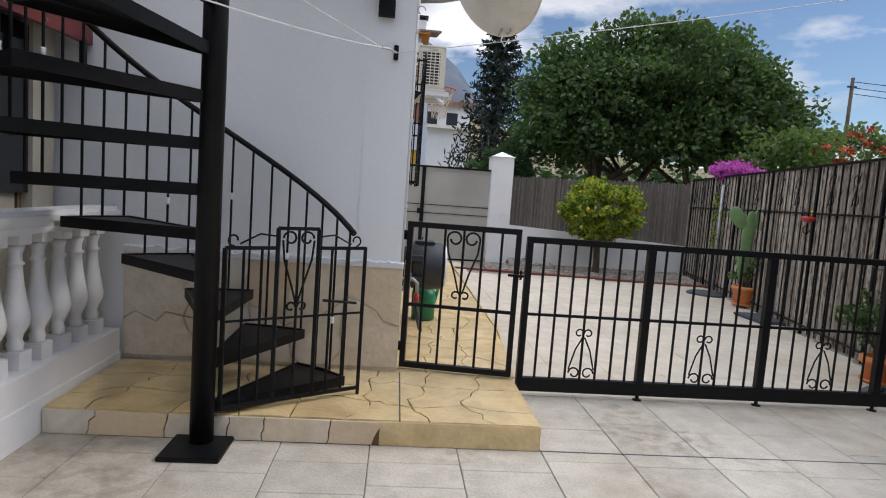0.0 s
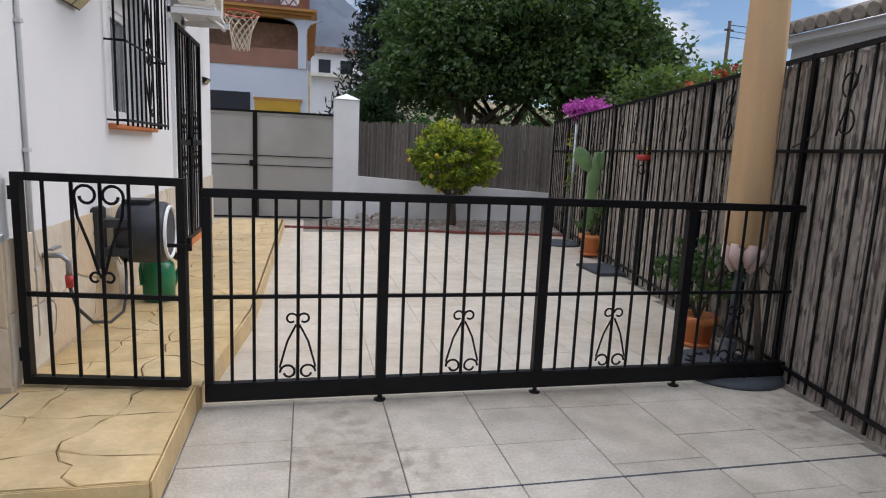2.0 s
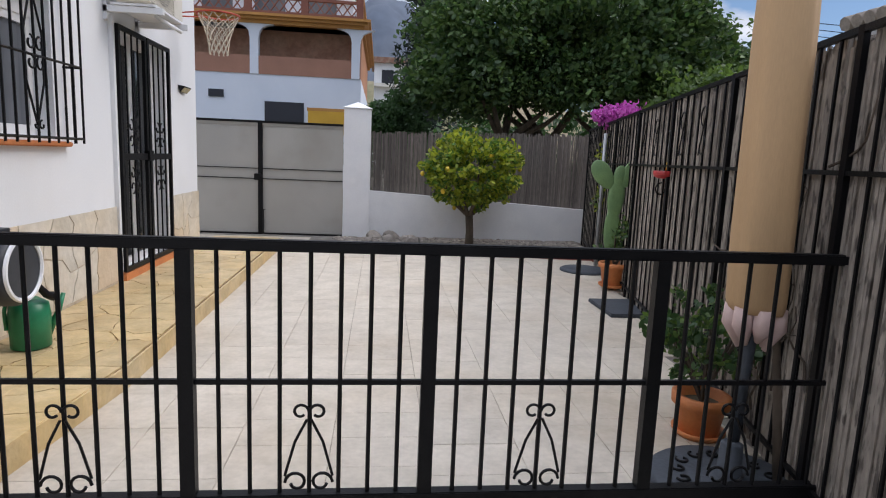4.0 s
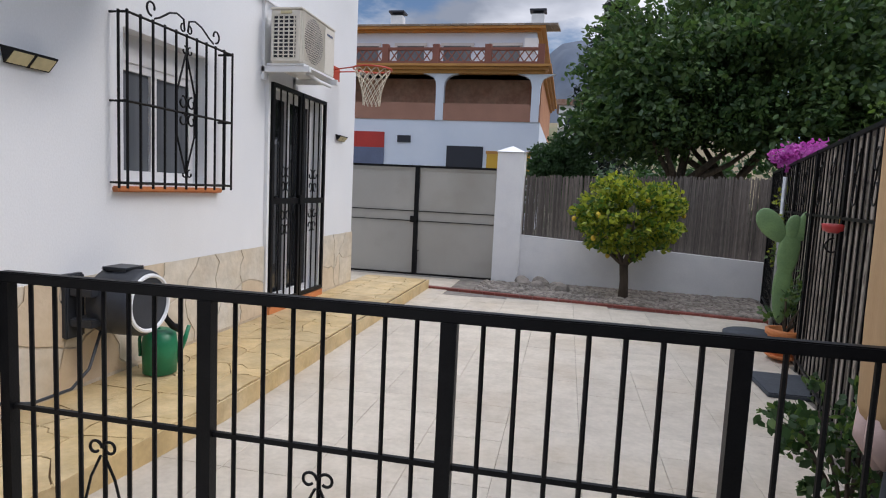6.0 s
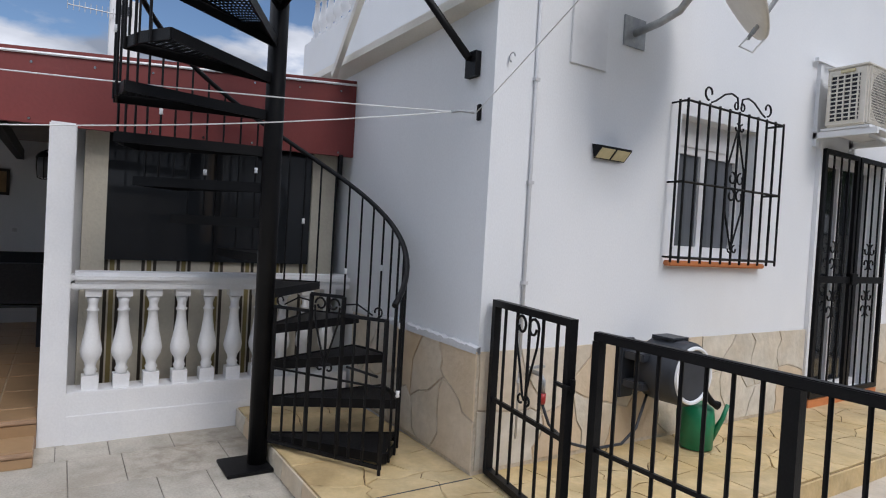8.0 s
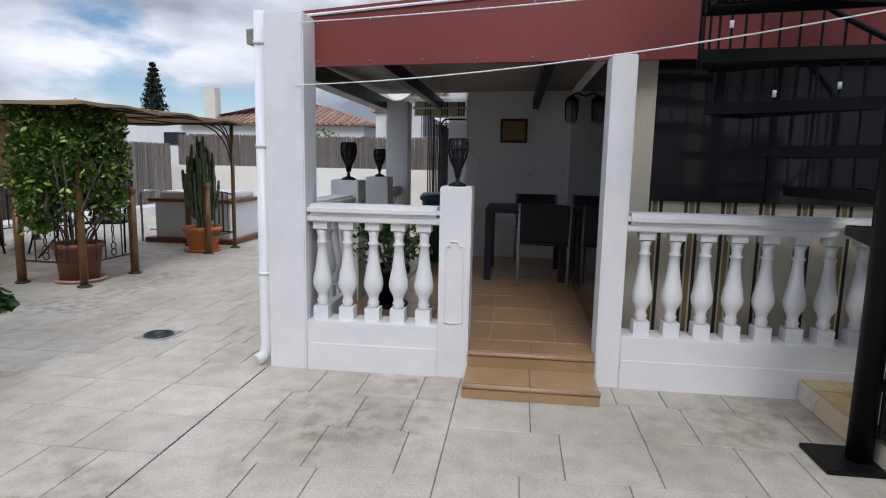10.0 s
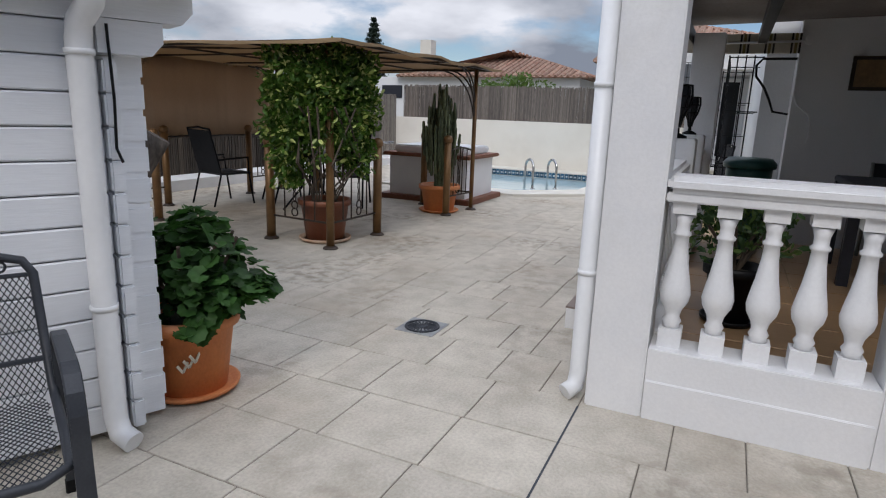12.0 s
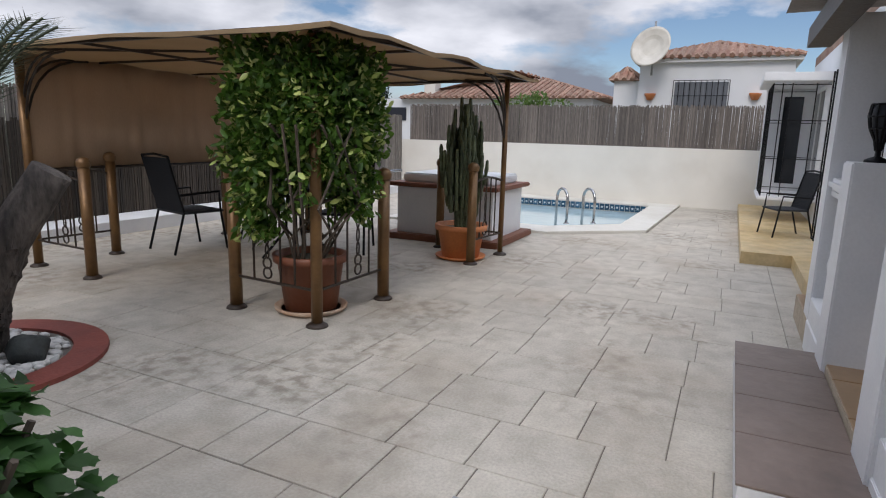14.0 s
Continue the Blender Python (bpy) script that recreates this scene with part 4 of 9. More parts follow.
# service panel, conduit, hook, camera boss
solo("service_panel", rbox(0.0, 4.42, 2.49, 0.012, 4.72, 3.02, 0.004), METERBOX, "flush painted service panel in the white wall", "panel")
cond = thing("conduit", (0.0, 4.165, 0.5), "thin painted conduit with clips down the white wall", "conduit")
part("pipe", tube(bm_new(), [(0.012, 4.165, 0.30), (0.012, 4.165, 3.2)], 0.011, 8), HOUSEGREY, cond)
for z in (0.62, 1.18, 1.75, 2.33, 2.9):
    part("clip", box(bm_new(), 0.0, 4.148, z, 0.028, 4.182, z + 0.018), HOUSEGREY, cond)
solo("wall_hook", scroll(bm_new(), (0.03, 3.97, 2.42), 0.025, 0, 4.5, (1, 0, 0), (0, 0, 1), 0.004, 0.1), GALV, "small steel hook in the white wall", "hook")

# hose reel, hose, tap, watering can
reel = thing("hose_reel", (0.0, 5.35, 0.6), "charcoal wall mounted hose reel with a white ring", "hose reel")
part("wall_bracket", rbox(0.0, 4.98, 0.46, 0.05, 5.12, 0.84, 0.01), DARKPLASTIC, reel)
for z in (0.56, 0.74):
    part("hinge_arm", rbox(0.05, 5.00, z - 0.025, 0.20, 5.13, z + 0.025, 0.006), DARKPLASTIC, reel)
mt = pose(0.10, 5.24, 0.66, 0, 90, 0)
bm = lathe(bm_new(), [(0.17, 0.0), (0.20, 0.02), (0.205, 0.13), (0.20, 0.26), (0.185, 0.285), (0.15, 0.29)], n=36)
bm.transform(mt)
drum = part("housing", bm, DARKPLASTIC, reel)
bm = bm_new()
tube(bm, [(0.392, 5.24 + 0.168 * math.cos(a), 0.66 + 0.168 * math.sin(a)) for a in np.linspace(0, 2 * math.pi, 41)], 0.013, 6, caps=False)
part("ring", bm, PLASTICW, drum, "white ring")
part("top_handle", rbox(0.12, 5.15, 0.852, 0.30, 5.33, 0.875, 0.014), DARKPLASTIC, drum)
part("nozzle", tube(bm_new(), [(0.34, 5.42, 0.62), (0.34, 5.46, 0.52), (0.36, 5.50, 0.46), (0.38, 5.54, 0.44)], [0.018, 0.018, 0.022, 0.03], 8), IRON, reel)
tap = thing("garden_tap", (0.0, 4.25, 0.66), "brass garden tap with a red hose connector on the wall", "tap")
part("spout", tube(bm_new(), [(0.0, 4.25, 0.68), (0.10, 4.25, 0.68), (0.13, 4.25, 0.65), (0.13, 4.25, 0.58)], 0.014, 8), GALV, tap)
part("handle", box(bm_new(), 0.06, 4.20, 0.71, 0.085, 4.30, 0.722), GALV, tap)
part("connector", lathe(bm_new(), [(0.018, -0.06), (0.02, 0.0)], (0.13, 4.25, 0.58), 10), REDPLASTIC, tap, "red hose connector")
hose = [(0.13, 4.25, 0.52), (0.14, 4.3, 0.40), (0.17, 4.42, 0.29), (0.2, 4.6, 0.235), (0.2, 4.85, 0.23), (0.18, 5.0, 0.30), (0.16, 5.08, 0.42), (0.14, 5.14, 0.5)]
solo("garden_hose", tube(bm_new(), hose, 0.009, 8), DARKPLASTIC, "thin dark garden hose looping from tap to reel", "hose")
can = thing("watering_can", (0.25, 5.52, PLAT), "green plastic watering can standing on the ochre walkway", "watering can")
part("tank", lathe(bm_new(), [(0.085, 0), (0.105, 0.01), (0.11, 0.2), (0.10, 0.27), (0.055, 0.30), (0.05, 0.30)], (0.25, 5.52, PLAT), 24), GREEN, can)
part("spout", tube(bm_new(), [(0.32, 5.57, 0.20), (0.37, 5.61, 0.34), (0.39, 5.63, 0.44)], [0.025, 0.016, 0.013], 8), GREEN, can)
part("handle", tube(bm_new(), [(0.25, 5.52, 0.42), (0.23, 5.50, 0.48), (0.16, 5.47, 0.46), (0.145, 5.46, 0.36), (0.15, 5.46, 0.25)], 0.011, 8), GREEN, can)

# outdoor clothes-drying line, bracket and arm on the shaded wall
airer = thing("clothes_line", (-0.1, 3.86, 2.1), "white cords stretched from a small hook on the wall", "clothes line")
part("hook_plate", rbox(-0.125, 3.862, 2.08, -0.095, 3.878, 2.17, 0.004), IRON, airer)
part("hook", tube(bm_new(), [(-0.11, 3.84, 2.12), (-0.15, 3.78, 2.125), (-0.19, 3.74, 2.12)], 0.008, 6), GALV, airer)
for end, sag in (((-1.72, -0.05, 2.17), 0.035), ((-1.69, -0.02, 1.80), 0.10)):
    p = [Vector((-0.19, 3.74, 2.12)).lerp(Vector(end), s) - Vector((0, 0, sag * 4 * s * (1 - s))) for s in np.linspace(0, 1, 14)]
    part("cord", tube(bm_new(), p, 0.0035, 5), CABLE, airer)
part("cord", tube(bm_new(), [Vector((-0.11, 3.85, 2.12)).lerp(Vector((3.72, 2.41, 2.63)), s) - Vector((0, 0, 0.03 * 4 * s * (1 - s))) for s in np.linspace(0, 1, 14)], 0.0024, 5), CABLE, airer)
arm = thing("wall_stay", (-0.18, 3.86, 2.4), "black steel stay bolted to the wall, reaching up", "stay")
part("plate", box(bm_new(), -0.23, 3.84, 2.33, -0.13, 3.878, 2.47), IRON, arm)
part("strut", tube(bm_new(), [(-0.18, 3.83, 2.43), (-0.62, 3.50, 3.15)], 0.022, 8), IRON, arm)


# ---- gates of the yard ----
def scroll_a(bm, x, y, z0, z1, ux=(1, 0, 0)):
    """An A-shaped ornament: two leaning bars with scrolls at foot and head."""
    u, c = Vector(ux), Vector((x, y, 0))
    for s in (-1, 1):
        tube(bm, [c + u * (s * 0.085) + Vector((0, 0, z0 + 0.07)), c + u * (s * 0.05) + Vector((0, 0, z0 + 0.2)), c + u * (s * 0.008) + Vector((0, 0, z1 - 0.06))], 0.0055, 5)
        scroll(bm, c + u * (s * 0.045) + Vector((0, 0, z0 + 0.045)), 0.04, (math.pi if s < 0 else 0), (math.pi if s < 0 else 0) + s * 6.0, u, (0, 0, 1), 0.006, 0.5)
        scroll(bm, c + u * (s * 0.030) + Vector((0, 0, z1 - 0.03)), 0.028, (0 if s < 0 else math.pi), (0 if s < 0 else math.pi) - s * 5.5, u, (0, 0, 1), 0.0055, 0.4)
    return bm


gate = thing("sliding_gate", (2.48, 3.91, 0.0), "low black iron sliding gate with scroll ornaments across the drive", "gate")
GY = 3.91
part("top_rail", rbox(0.808, GY - 0.02, 1.015, 4.19, GY + 0.02, 1.055, 0.004), IRON, gate)
part("bottom_rail", rbox(0.808, GY - 0.025, 0.035, 4.16, GY + 0.025, 0.125, 0.004), IRON, gate)
posts = [0.828, 1.645, 2.487, 3.335, 4.14]
for i, x in enumerate(posts):
    w = 0.026 if 0 < i < 4 else 0.020
    part("post", box(bm_new(), x - w, GY - 0.021, 0.125, x + w, GY + 0.021, 1.015), IRON, gate)
    if 0 < i:
        part("roller", lathe(bm_new(), [(0.03, 0.0), (0.032, 0.006), (0.012, 0.01), (0.012, 0.036)], (x + 0.0, GY, 0.0), 14), IRON, gate)
bar_me = mesh_of("bar", tube(bm_new(), [(0, 0, 0.12), (0, 0, 1.02)], 0.0085, 6), IRON)
for a, b in zip(posts, posts[1:]):
    part("middle_rail", box(bm_new(), a + 0.02, GY - 0.008, 0.538, b - 0.02, GY + 0.008, 0.556), IRON, gate)
    k = 7 if b < 4 else 6
    for j in range(1, k + 1):
        piece("bar", bar_me, gate, pose(a + (b - a) * j / (k + 1), GY, 0))
    part("scroll_ornament", scroll_a(bm_new(), a + (b - a) * (4 if k == 7 else 3) / (k + 1), GY - 0.012, 0.125, 0.47), IRON, gate)
solo("gate_jamb", rbox(4.20, 3.85, -0.008, 4.28, 3.95, 1.05, 0.004), GALV, "grey steel post that the sliding gate closes on", "gate post")

wick = thing("wicket_gate", (0.04, 3.96, PLAT), "small black iron garden gate with a heart shaped scroll", "gate")
m5 = Matrix.Translation((0.035, 3.955, 0)) @ Matrix.Rotation(math.atan2(-0.125, 0.72), 4, "Z")


def wicket_part(name, bm):
    bm.transform(m5)
    return part(name, bm, IRON, wick)


wicket_part("frame", box(box(box(box(bm_new(), 0, -0.02, 0.145, 0.035, 0.02, 1.10), 0.695, -0.02, 0.145, 0.73, 0.02, 1.10), 0.035, -0.02, 1.065, 0.695, 0.02, 1.10), 0.035, -0.02, 0.145, 0.695, 0.02, 0.18))
wicket_part("middle_rail", box(bm_new(), 0.035, -0.008, 0.55, 0.695, 0.008, 0.572))
for j in range(1, 6):
    wicket_part("bar", tube(bm_new(), [(0.73 * j / 6, 0, 0.18), (0.73 * j / 6, 0, 1.066)], 0.0085, 6))
bm = bm_new()
for s in (-1, 1):
    scroll(bm, (0.365 + s * 0.055, -0.012, 1.01), 0.05, (0 if s > 0 else math.pi), (0 if s > 0 else math.pi) + s * 6.2, (1, 0, 0), (0, 0, 1), 0.007, 0.45)
    tube(bm, [(0.365 + s * 0.105, -0.012, 1.01), (0.365 + s * 0.095, -0.012, 0.92), (0.365 + s * 0.045, -0.012, 0.78), (0.365 + s * 0.012, -0.012, 0.66)], 0.0065, 5)
    scroll(bm, (0.365 + s * 0.03, -0.012, 0.645), 0.028, (0 if s < 0 else math.pi), (0 if s < 0 else math.pi) - s * 5.5, (1, 0, 0), (0, 0, 1), 0.006, 0.4)
wicket_part("heart_scroll", bm)
wicket_part("latch", box(box(bm_new(), 0.66, -0.04, 0.80, 0.76, -0.022, 0.815), 0.735, -0.01, 0.78, 0.75, 0.01, 0.84))
for z in (0.25, 0.98):
    wicket_part("hinge", lathe(bm_new(), [(0.012, 0), (0.012, 0.06)], (-0.012, 0, z), 10))

steel_gate = thing("double_gate", (0.4, 11.6, 0.0), "tall grey sheet metal double gate in a black frame", "gate")
for x0, x1 in ((-1.2, 0.40), (0.44, 1.70)):
    leaf = part("panel", box(bm_new(), x0, 11.60, 0.04, x1, 11.615, 1.78), GATEPANEL, steel_gate)
    for z in (0.05, 0.90, 1.06, 1.745):
        w = 0.02 if z in (0.05, 1.745) else 0.006
        part("rail", box(bm_new(), x0, 11.585, z - w, x1, 11.60, z + w), GATEPANEL if w > 0.01 else IRON, leaf)
    part("top_bar", box(bm_new(), x0, 11.565, 1.765, x1, 11.62, 1.80), IRON, leaf)
part("stile", box(bm_new(), 0.385, 11.56, 0.03, 0.455, 11.60, 1.80), IRON, steel_gate)
part("lock_box", rbox(0.33, 11.53, 0.88, 0.44, 11.57, 0.98, 0.006), IRON, steel_gate)
part("bolt", tube(bm_new(), [(0.47, 11.54, 0.05), (0.47, 11.54, 0.42), (0.50, 11.52, 0.42)], 0.009, 6), IRON, steel_gate)
part("bottom_bar", box(bm_new(), -1.2, 11.57, 0.015, 1.70, 11.62, 0.045), IRON, steel_gate)

# ---- spiral staircase ----
PX, PY, RO = -0.915, 2.972, 0.82
A0, DA, RISE, Z0 = radians(41), radians(24.2), 0.2105, 0.205
stair = thing("spiral_staircase", (PX, PY, 0.0), "black steel spiral staircase with perforated treads and a curved handrail", "staircase")
at = lambda a, r, z: Vector((PX + r * math.cos(a), PY + r * math.sin(a), z))
part("base_plate", rbox(PX - 0.14, PY - 0.20, 0.0, PX + 0.14, PY + 0.075, 0.022, 0.004), IRON, stair)
part("centre_pole", lathe(bm_new(), [(0.055, 0.02), (0.055, 4.2)], (PX, PY, 0), 20), IRON, stair)
for k in range(18):
    a, z = A0 + DA * k, Z0 + RISE * k
    bm = bm_new()
    w = 0.03
    P = [at(a, 0.06, z), at(a - 0.02, RO, z), at(a + DA * 0.5, RO * 1.0, z), at(a + DA * 1.06, RO, z), at(a + DA * 1.06, 0.06, z)]
    # raised rim of flat bar round the tread
    for p, q in zip(P, P[1:] + P[:1]):
        d = (q - p).normalized()
        s = Vector((-d.y, d.x, 0)) * 0.005
        vs = [bm.verts.new(v) for v in (p - s - Vector((0, 0, 0.055)), q - s - Vector((0, 0, 0.055)), q + s - Vector((0, 0, 0.055)), p + s - Vector((0, 0, 0.055)), p - s, q - s, q + s, p + s)]
        for f in ((3, 2, 1, 0), (4, 5, 6, 7), (0, 1, 5, 4), (1, 2, 6, 5), (2, 3, 7, 6), (3, 0, 4, 7)):
            bm.faces.new([vs[i] for i in f])
    tread = part("tread", bm, IRON, stair)
    # perforated sheet: a lattice of narrow strips leaves the round-cornered holes open
    bm = bm_new()
    n_r, n_a = (22, 12) if k > 8 else (2, 2)
    rr = np.linspace(0.07, RO - 0.01, n_r)
    aa = np.linspace(a, a + DA * 1.05, n_a)
    for i in range(n_r - 1):
        for j in range(n_a - 1):
            q = [at(aa[j], rr[i], z - 0.008), at(aa[j], rr[i + 1], z - 0.008), at(aa[j + 1], rr[i + 1], z - 0.008), at(aa[j + 1], rr[i], z - 0.008)]
            c = (q[0] + q[1] + q[2] + q[3]) / 4
            if k > 8 and 6 < i < n_r - 2 and 0 < j < n_a - 2:
                o = [bm.verts.new(v) for v in q]
                h = [bm.verts.new(c + (v - c) * 0.55) for v in q]
                for e in range(4):
                    bm.faces.new((o[e], o[(e + 1) % 4], h[(e + 1) % 4], h[e]))
            else:
                bm.faces.new([bm.verts.new(v) for v in q])
    bmesh.ops.remove_doubles(bm, verts=bm.verts[:], dist=0.0005)
    bmesh.ops.solidify(bm, geom=bm.faces[:], thickness=0.003)
    part("sheet", bm, IRON, tread, "perforated steel sheet")
    for j in range(3):
        aj = a + DA * (j + 0.12) / 3
        zr = Z0 + RISE * (aj - A0) / DA + 0.83
        lo = z - 0.06 if k else PLAT + 0.02
        part("spindle", tube(bm_new(), [at(aj, RO + 0.008, lo), at(aj, RO + 0.008, zr)], 0.0075, 6), IRON, stair)
        if j == 1 and k < 14:
            part("solar_bead", lathe(bm_new(), [(0.008, -0.02), (0.013, -0.016), (0.010, 0.0), (0.013, 0.016), (0.008, 0.02)], at(aj, RO + 0.008, z + 0.30 + 0.13 * (k % 3)), 8), PLASTICW, stair, "tiny white light clip")
bm = bm_new()
tube(bm, [at(a, RO + 0.008, Z0 + RISE * (a - A0) / DA + 0.84) for a in np.linspace(A0 - 0.03, A0 + DA * 18, 100)], 0.017, 8)
part("handrail", bm, IRON, stair)
# little gate at the foot
gd = Vector((math.cos(radians(32)), math.sin(radians(32)), 0))
sg = thing("stair_gate", at(radians(32), 0.45, 0.16), "small black iron gate with scrolls at the stair foot", "gate")
gp = lambda r, z: at(radians(32), r, z)
bm = bm_new()
for r0, z0, r1, z1 in ((0.08, 0.17, 0.84, 0.17), (0.08, 0.96, 0.34, 0.96), (0.56, 0.96, 0.84, 0.96), (0.34, 1.06, 0.56, 1.06), (0.08, 0.60, 0.84, 0.60)):
    tube(bm, [gp(r0, z0), gp(r1, z1)], 0.013 if z0 != 0.60 else 0.008, 4)
for r, zt in ((0.08, 0.96), (0.84, 0.965), (0.34, 1.06), (0.56, 1.06)):
    tube(bm, [gp(r, 0.16), gp(r, zt)], 0.014, 4)
part("frame", bm, IRON, sg)
part("foot", tube(bm_new(), [gp(0.84, PLAT), gp(0.84, 0.17)], 0.01, 6), IRON, sg)
for r in (0.17, 0.26, 0.45, 0.64, 0.73):
    part("bar", tube(bm_new(), [gp(r, 0.17), gp(r, 0.96 if r != 0.45 else 1.06)], 0.008, 6), IRON, sg)
bm = bm_new()
for s in (-1, 1):
    scroll(bm, gp(0.45 + s * 0.045, 1.01), 0.038, (0 if s > 0 else math.pi), (0 if s > 0 else math.pi) + s * 6, gd, (0, 0, 1), 0.006, 0.45)
    tube(bm, [gp(0.45 + s * 0.085, 1.0), gp(0.45 + s * 0.075, 0.90), gp(0.45 + s * 0.03, 0.76), gp(0.45, 0.66)], 0.006, 5)
    scroll(bm, gp(0.45 + s * 0.03, 0.655), 0.025, (0 if s < 0 else math.pi), (0 if s < 0 else math.pi) - s * 5.5, gd, (0, 0, 1), 0.006, 0.4)
    tube(bm, [gp(0.45 + s * 0.12, 1.02), gp(0.45 + s * 0.20, 1.03), gp(0.45 + s * 0.30, 0.98)], 0.005, 5)
    scroll(bm, gp(0.45 + s * 0.33, 1.0), 0.03, -1.5, -1.5 + s * 5, gd, (0, 0, 1), 0.005, 0.4)
part("scroll_panel", bm, IRON, sg)
part("latch", tube(bm_new(), [gp(0.60, 0.68), gp(0.80, 0.655)], 0.008, 6), IRON, sg)

# ---- porch balustrades ----
BAL = [(0.052, 0.0), (0.052, 0.075), (0.036, 0.085), (0.033, 0.10), (0.040, 0.115), (0.030, 0.135), (0.036, 0.165), (0.058, 0.205), (0.064, 0.24), (0.058, 0.28), (0.044, 0.35), (0.033, 0.43), (0.029, 0.49), (0.036, 0.495), (0.038, 0.505), (0.028, 0.515), (0.028, 0.545), (0.040, 0.585), (0.050, 0.60), (0.050, 0.64)]
bal_bm = lathe(bm_new(), BAL[2:18], n=20)
box(bal_bm, -0.048, -0.048, 0.0, 0.048, 0.048, 0.084)
box(bal_bm, -0.046, -0.046, 0.59, 0.046, 0.046, 0.64)
bal_me = mesh_of("baluster", bal_bm, WHITEPAINT)


def balustrade(axis, c, u0, u1, us, label, low=0.325):
    b = thing("balustrade", (c, (u0 + u1) / 2, 0) if axis == "x" else ((u0 + u1) / 2, c, 0), label, "balustrade")

    def bx(w0, w1, z0, z1, wid, rnd=0.006):
        return rbox(c - wid, w0, z0, c + wid, w1, z1, rnd) if axis == "x" else rbox(w0, c - wid, z0, w1, c + wid, z1, rnd)
    part("low_wall", bx(u0, u1, -0.008, low, 0.10, 0.004), WHITEPAINT, b)
    part("plinth", bx(u0 + 0.003, u1 - 0.003, -0.006, 0.18, 0.108, 0.004), WHITEPAINT, b)
    part("rail", bx(u0, u1, 0.965, 1.005, 0.075), WHITEPAINT, b)
    part("handrail", bx(u0, u1, 1.005, 1.075, 0.098, 0.022), WHITEPAINT, b, "rounded white handrail")
    for u in us:
        piece("baluster", bal_me, b, pose(c, u, low) if axis == "x" else pose(u, c, low))


def pillar(x0, y0, x1, y1, z, label, cap=False, name="porch_pillar"):
    p = thing(name, ((x0 + x1) / 2, (y0 + y1) / 2, 0), label, "pillar")
    part("shaft", rbox(x0, y0, -0.008, x1, y1, z, 0.008), WHITEPAINT, p)
    if cap:
        for s, q in ((x1 + 0.004, (y0 + y1) / 2),):
            w = 0.055
            bm = bm_new()
            tube(bm, [(s, q + yy, zz) for yy, zz in ((-w, 0.36), (-w, 0.84), (-w * .55, 0.84), (-w * .4, 0.87), (w * .4, 0.87), (w * .55, 0.84), (w, 0.84), (w, 0.36), (w * .4, 0.355), (-w * .4, 0.355), (-w, 0.36))], 0.006, 6)
            part("panel_moulding", bm, WHITEPAINT, p)
    return p


pillar(-1.93, -0.22, -1.695, 0.028, 2.235, "tall square white porch corner pillar with a drainpipe beside it")
pillar(-1.93, 0.88, -1.70, 1.075, 1.205, "short white entrance pillar with a moulded panel", True)
pillar(-1.93, 1.862, -1.70, 2.005, 1.985, "tall square white porch pillar beside the steps")
balustrade("x", -1.80, 0.03, 0.88, [0.105, 0.275, 0.445, 0.61, 0.775], "white turned concrete balustrade of the porch")
balustrade("x", -1.80, 2.005, 3.87, [2.132 + 0.1765 * i for i in range(10)], "white turned concrete balustrade behind the spiral stairs")
pillar(-2.98 - 0.13, -0.17, -2.98 + 0.13, 0.06, 1.19, "short white pillar at the garden side of the porch", False)
pillar(-4.12 - 0.13, -0.17, -4.12 + 0.13, 0.06, 1.19, "short white pillar at the garden side of the porch", False)
pillar(-5.1, -0.15, -4.86, 0.10, 2.02, "square white column at the far porch corner")
balustrade("y", -0.05, -2.85, -1.93, [-2.05 - 0.17 * i for i in range(5)], "white turned concrete balustrade on the garden side")
balustrade("y", -0.05, -4.86, -4.25, [-4.36 - 0.17 * i for i in range(3)], "white turned concrete balustrade near the far column")


def goblet(x, y, z, s=1.0):
    g = thing("garden_torch", (x, y, z), "black basket shaped solar torch lamp standing on a pillar", "lamp", "torch lamps")
    part("foot", lathe(bm_new(), [(0.055 * s, 0), (0.055 * s, 0.012), (0.014 * s, 0.03), (0.012 * s, 0.06)], (x, y, z), 14), IRON, g)
    for k in range(10):
        a = 2 * math.pi * k / 10
        part("rib", tube(bm_new(), [(x + r * s * math.cos(a), y + r * s * math.sin(a), z + h * s) for r, h in ((0.012, 0.06), (0.022, 0.11), (0.05, 0.17), (0.062, 0.23), (0.055, 0.29))], 0.006, 5), IRON, g)
    for r, h in ((0.05, 0.17), (0.062, 0.23), (0.055, 0.29)):
        part("hoop", tube(bm_new(), [(x + r * s * math.cos(a), y + r * s * math.sin(a), z + h * s) for a in np.linspace(0, 2 * math.pi, 21)], 0.005, 5, caps=False), IRON, g)
    part("core", lathe(bm_new(), [(0.02, 0.1 * s), (0.04 * s, 0.17 * s), (0.05 * s, 0.24 * s), (0.045 * s, 0.285 * s)], (x, y, z), 14), DARKPLASTIC, g)


goblet(-1.81, 0.975, 1.205)
goblet(-2.98, -0.055, 1.19, 1.05)
goblet(-4.12, -0.055, 1.19, 0.95)

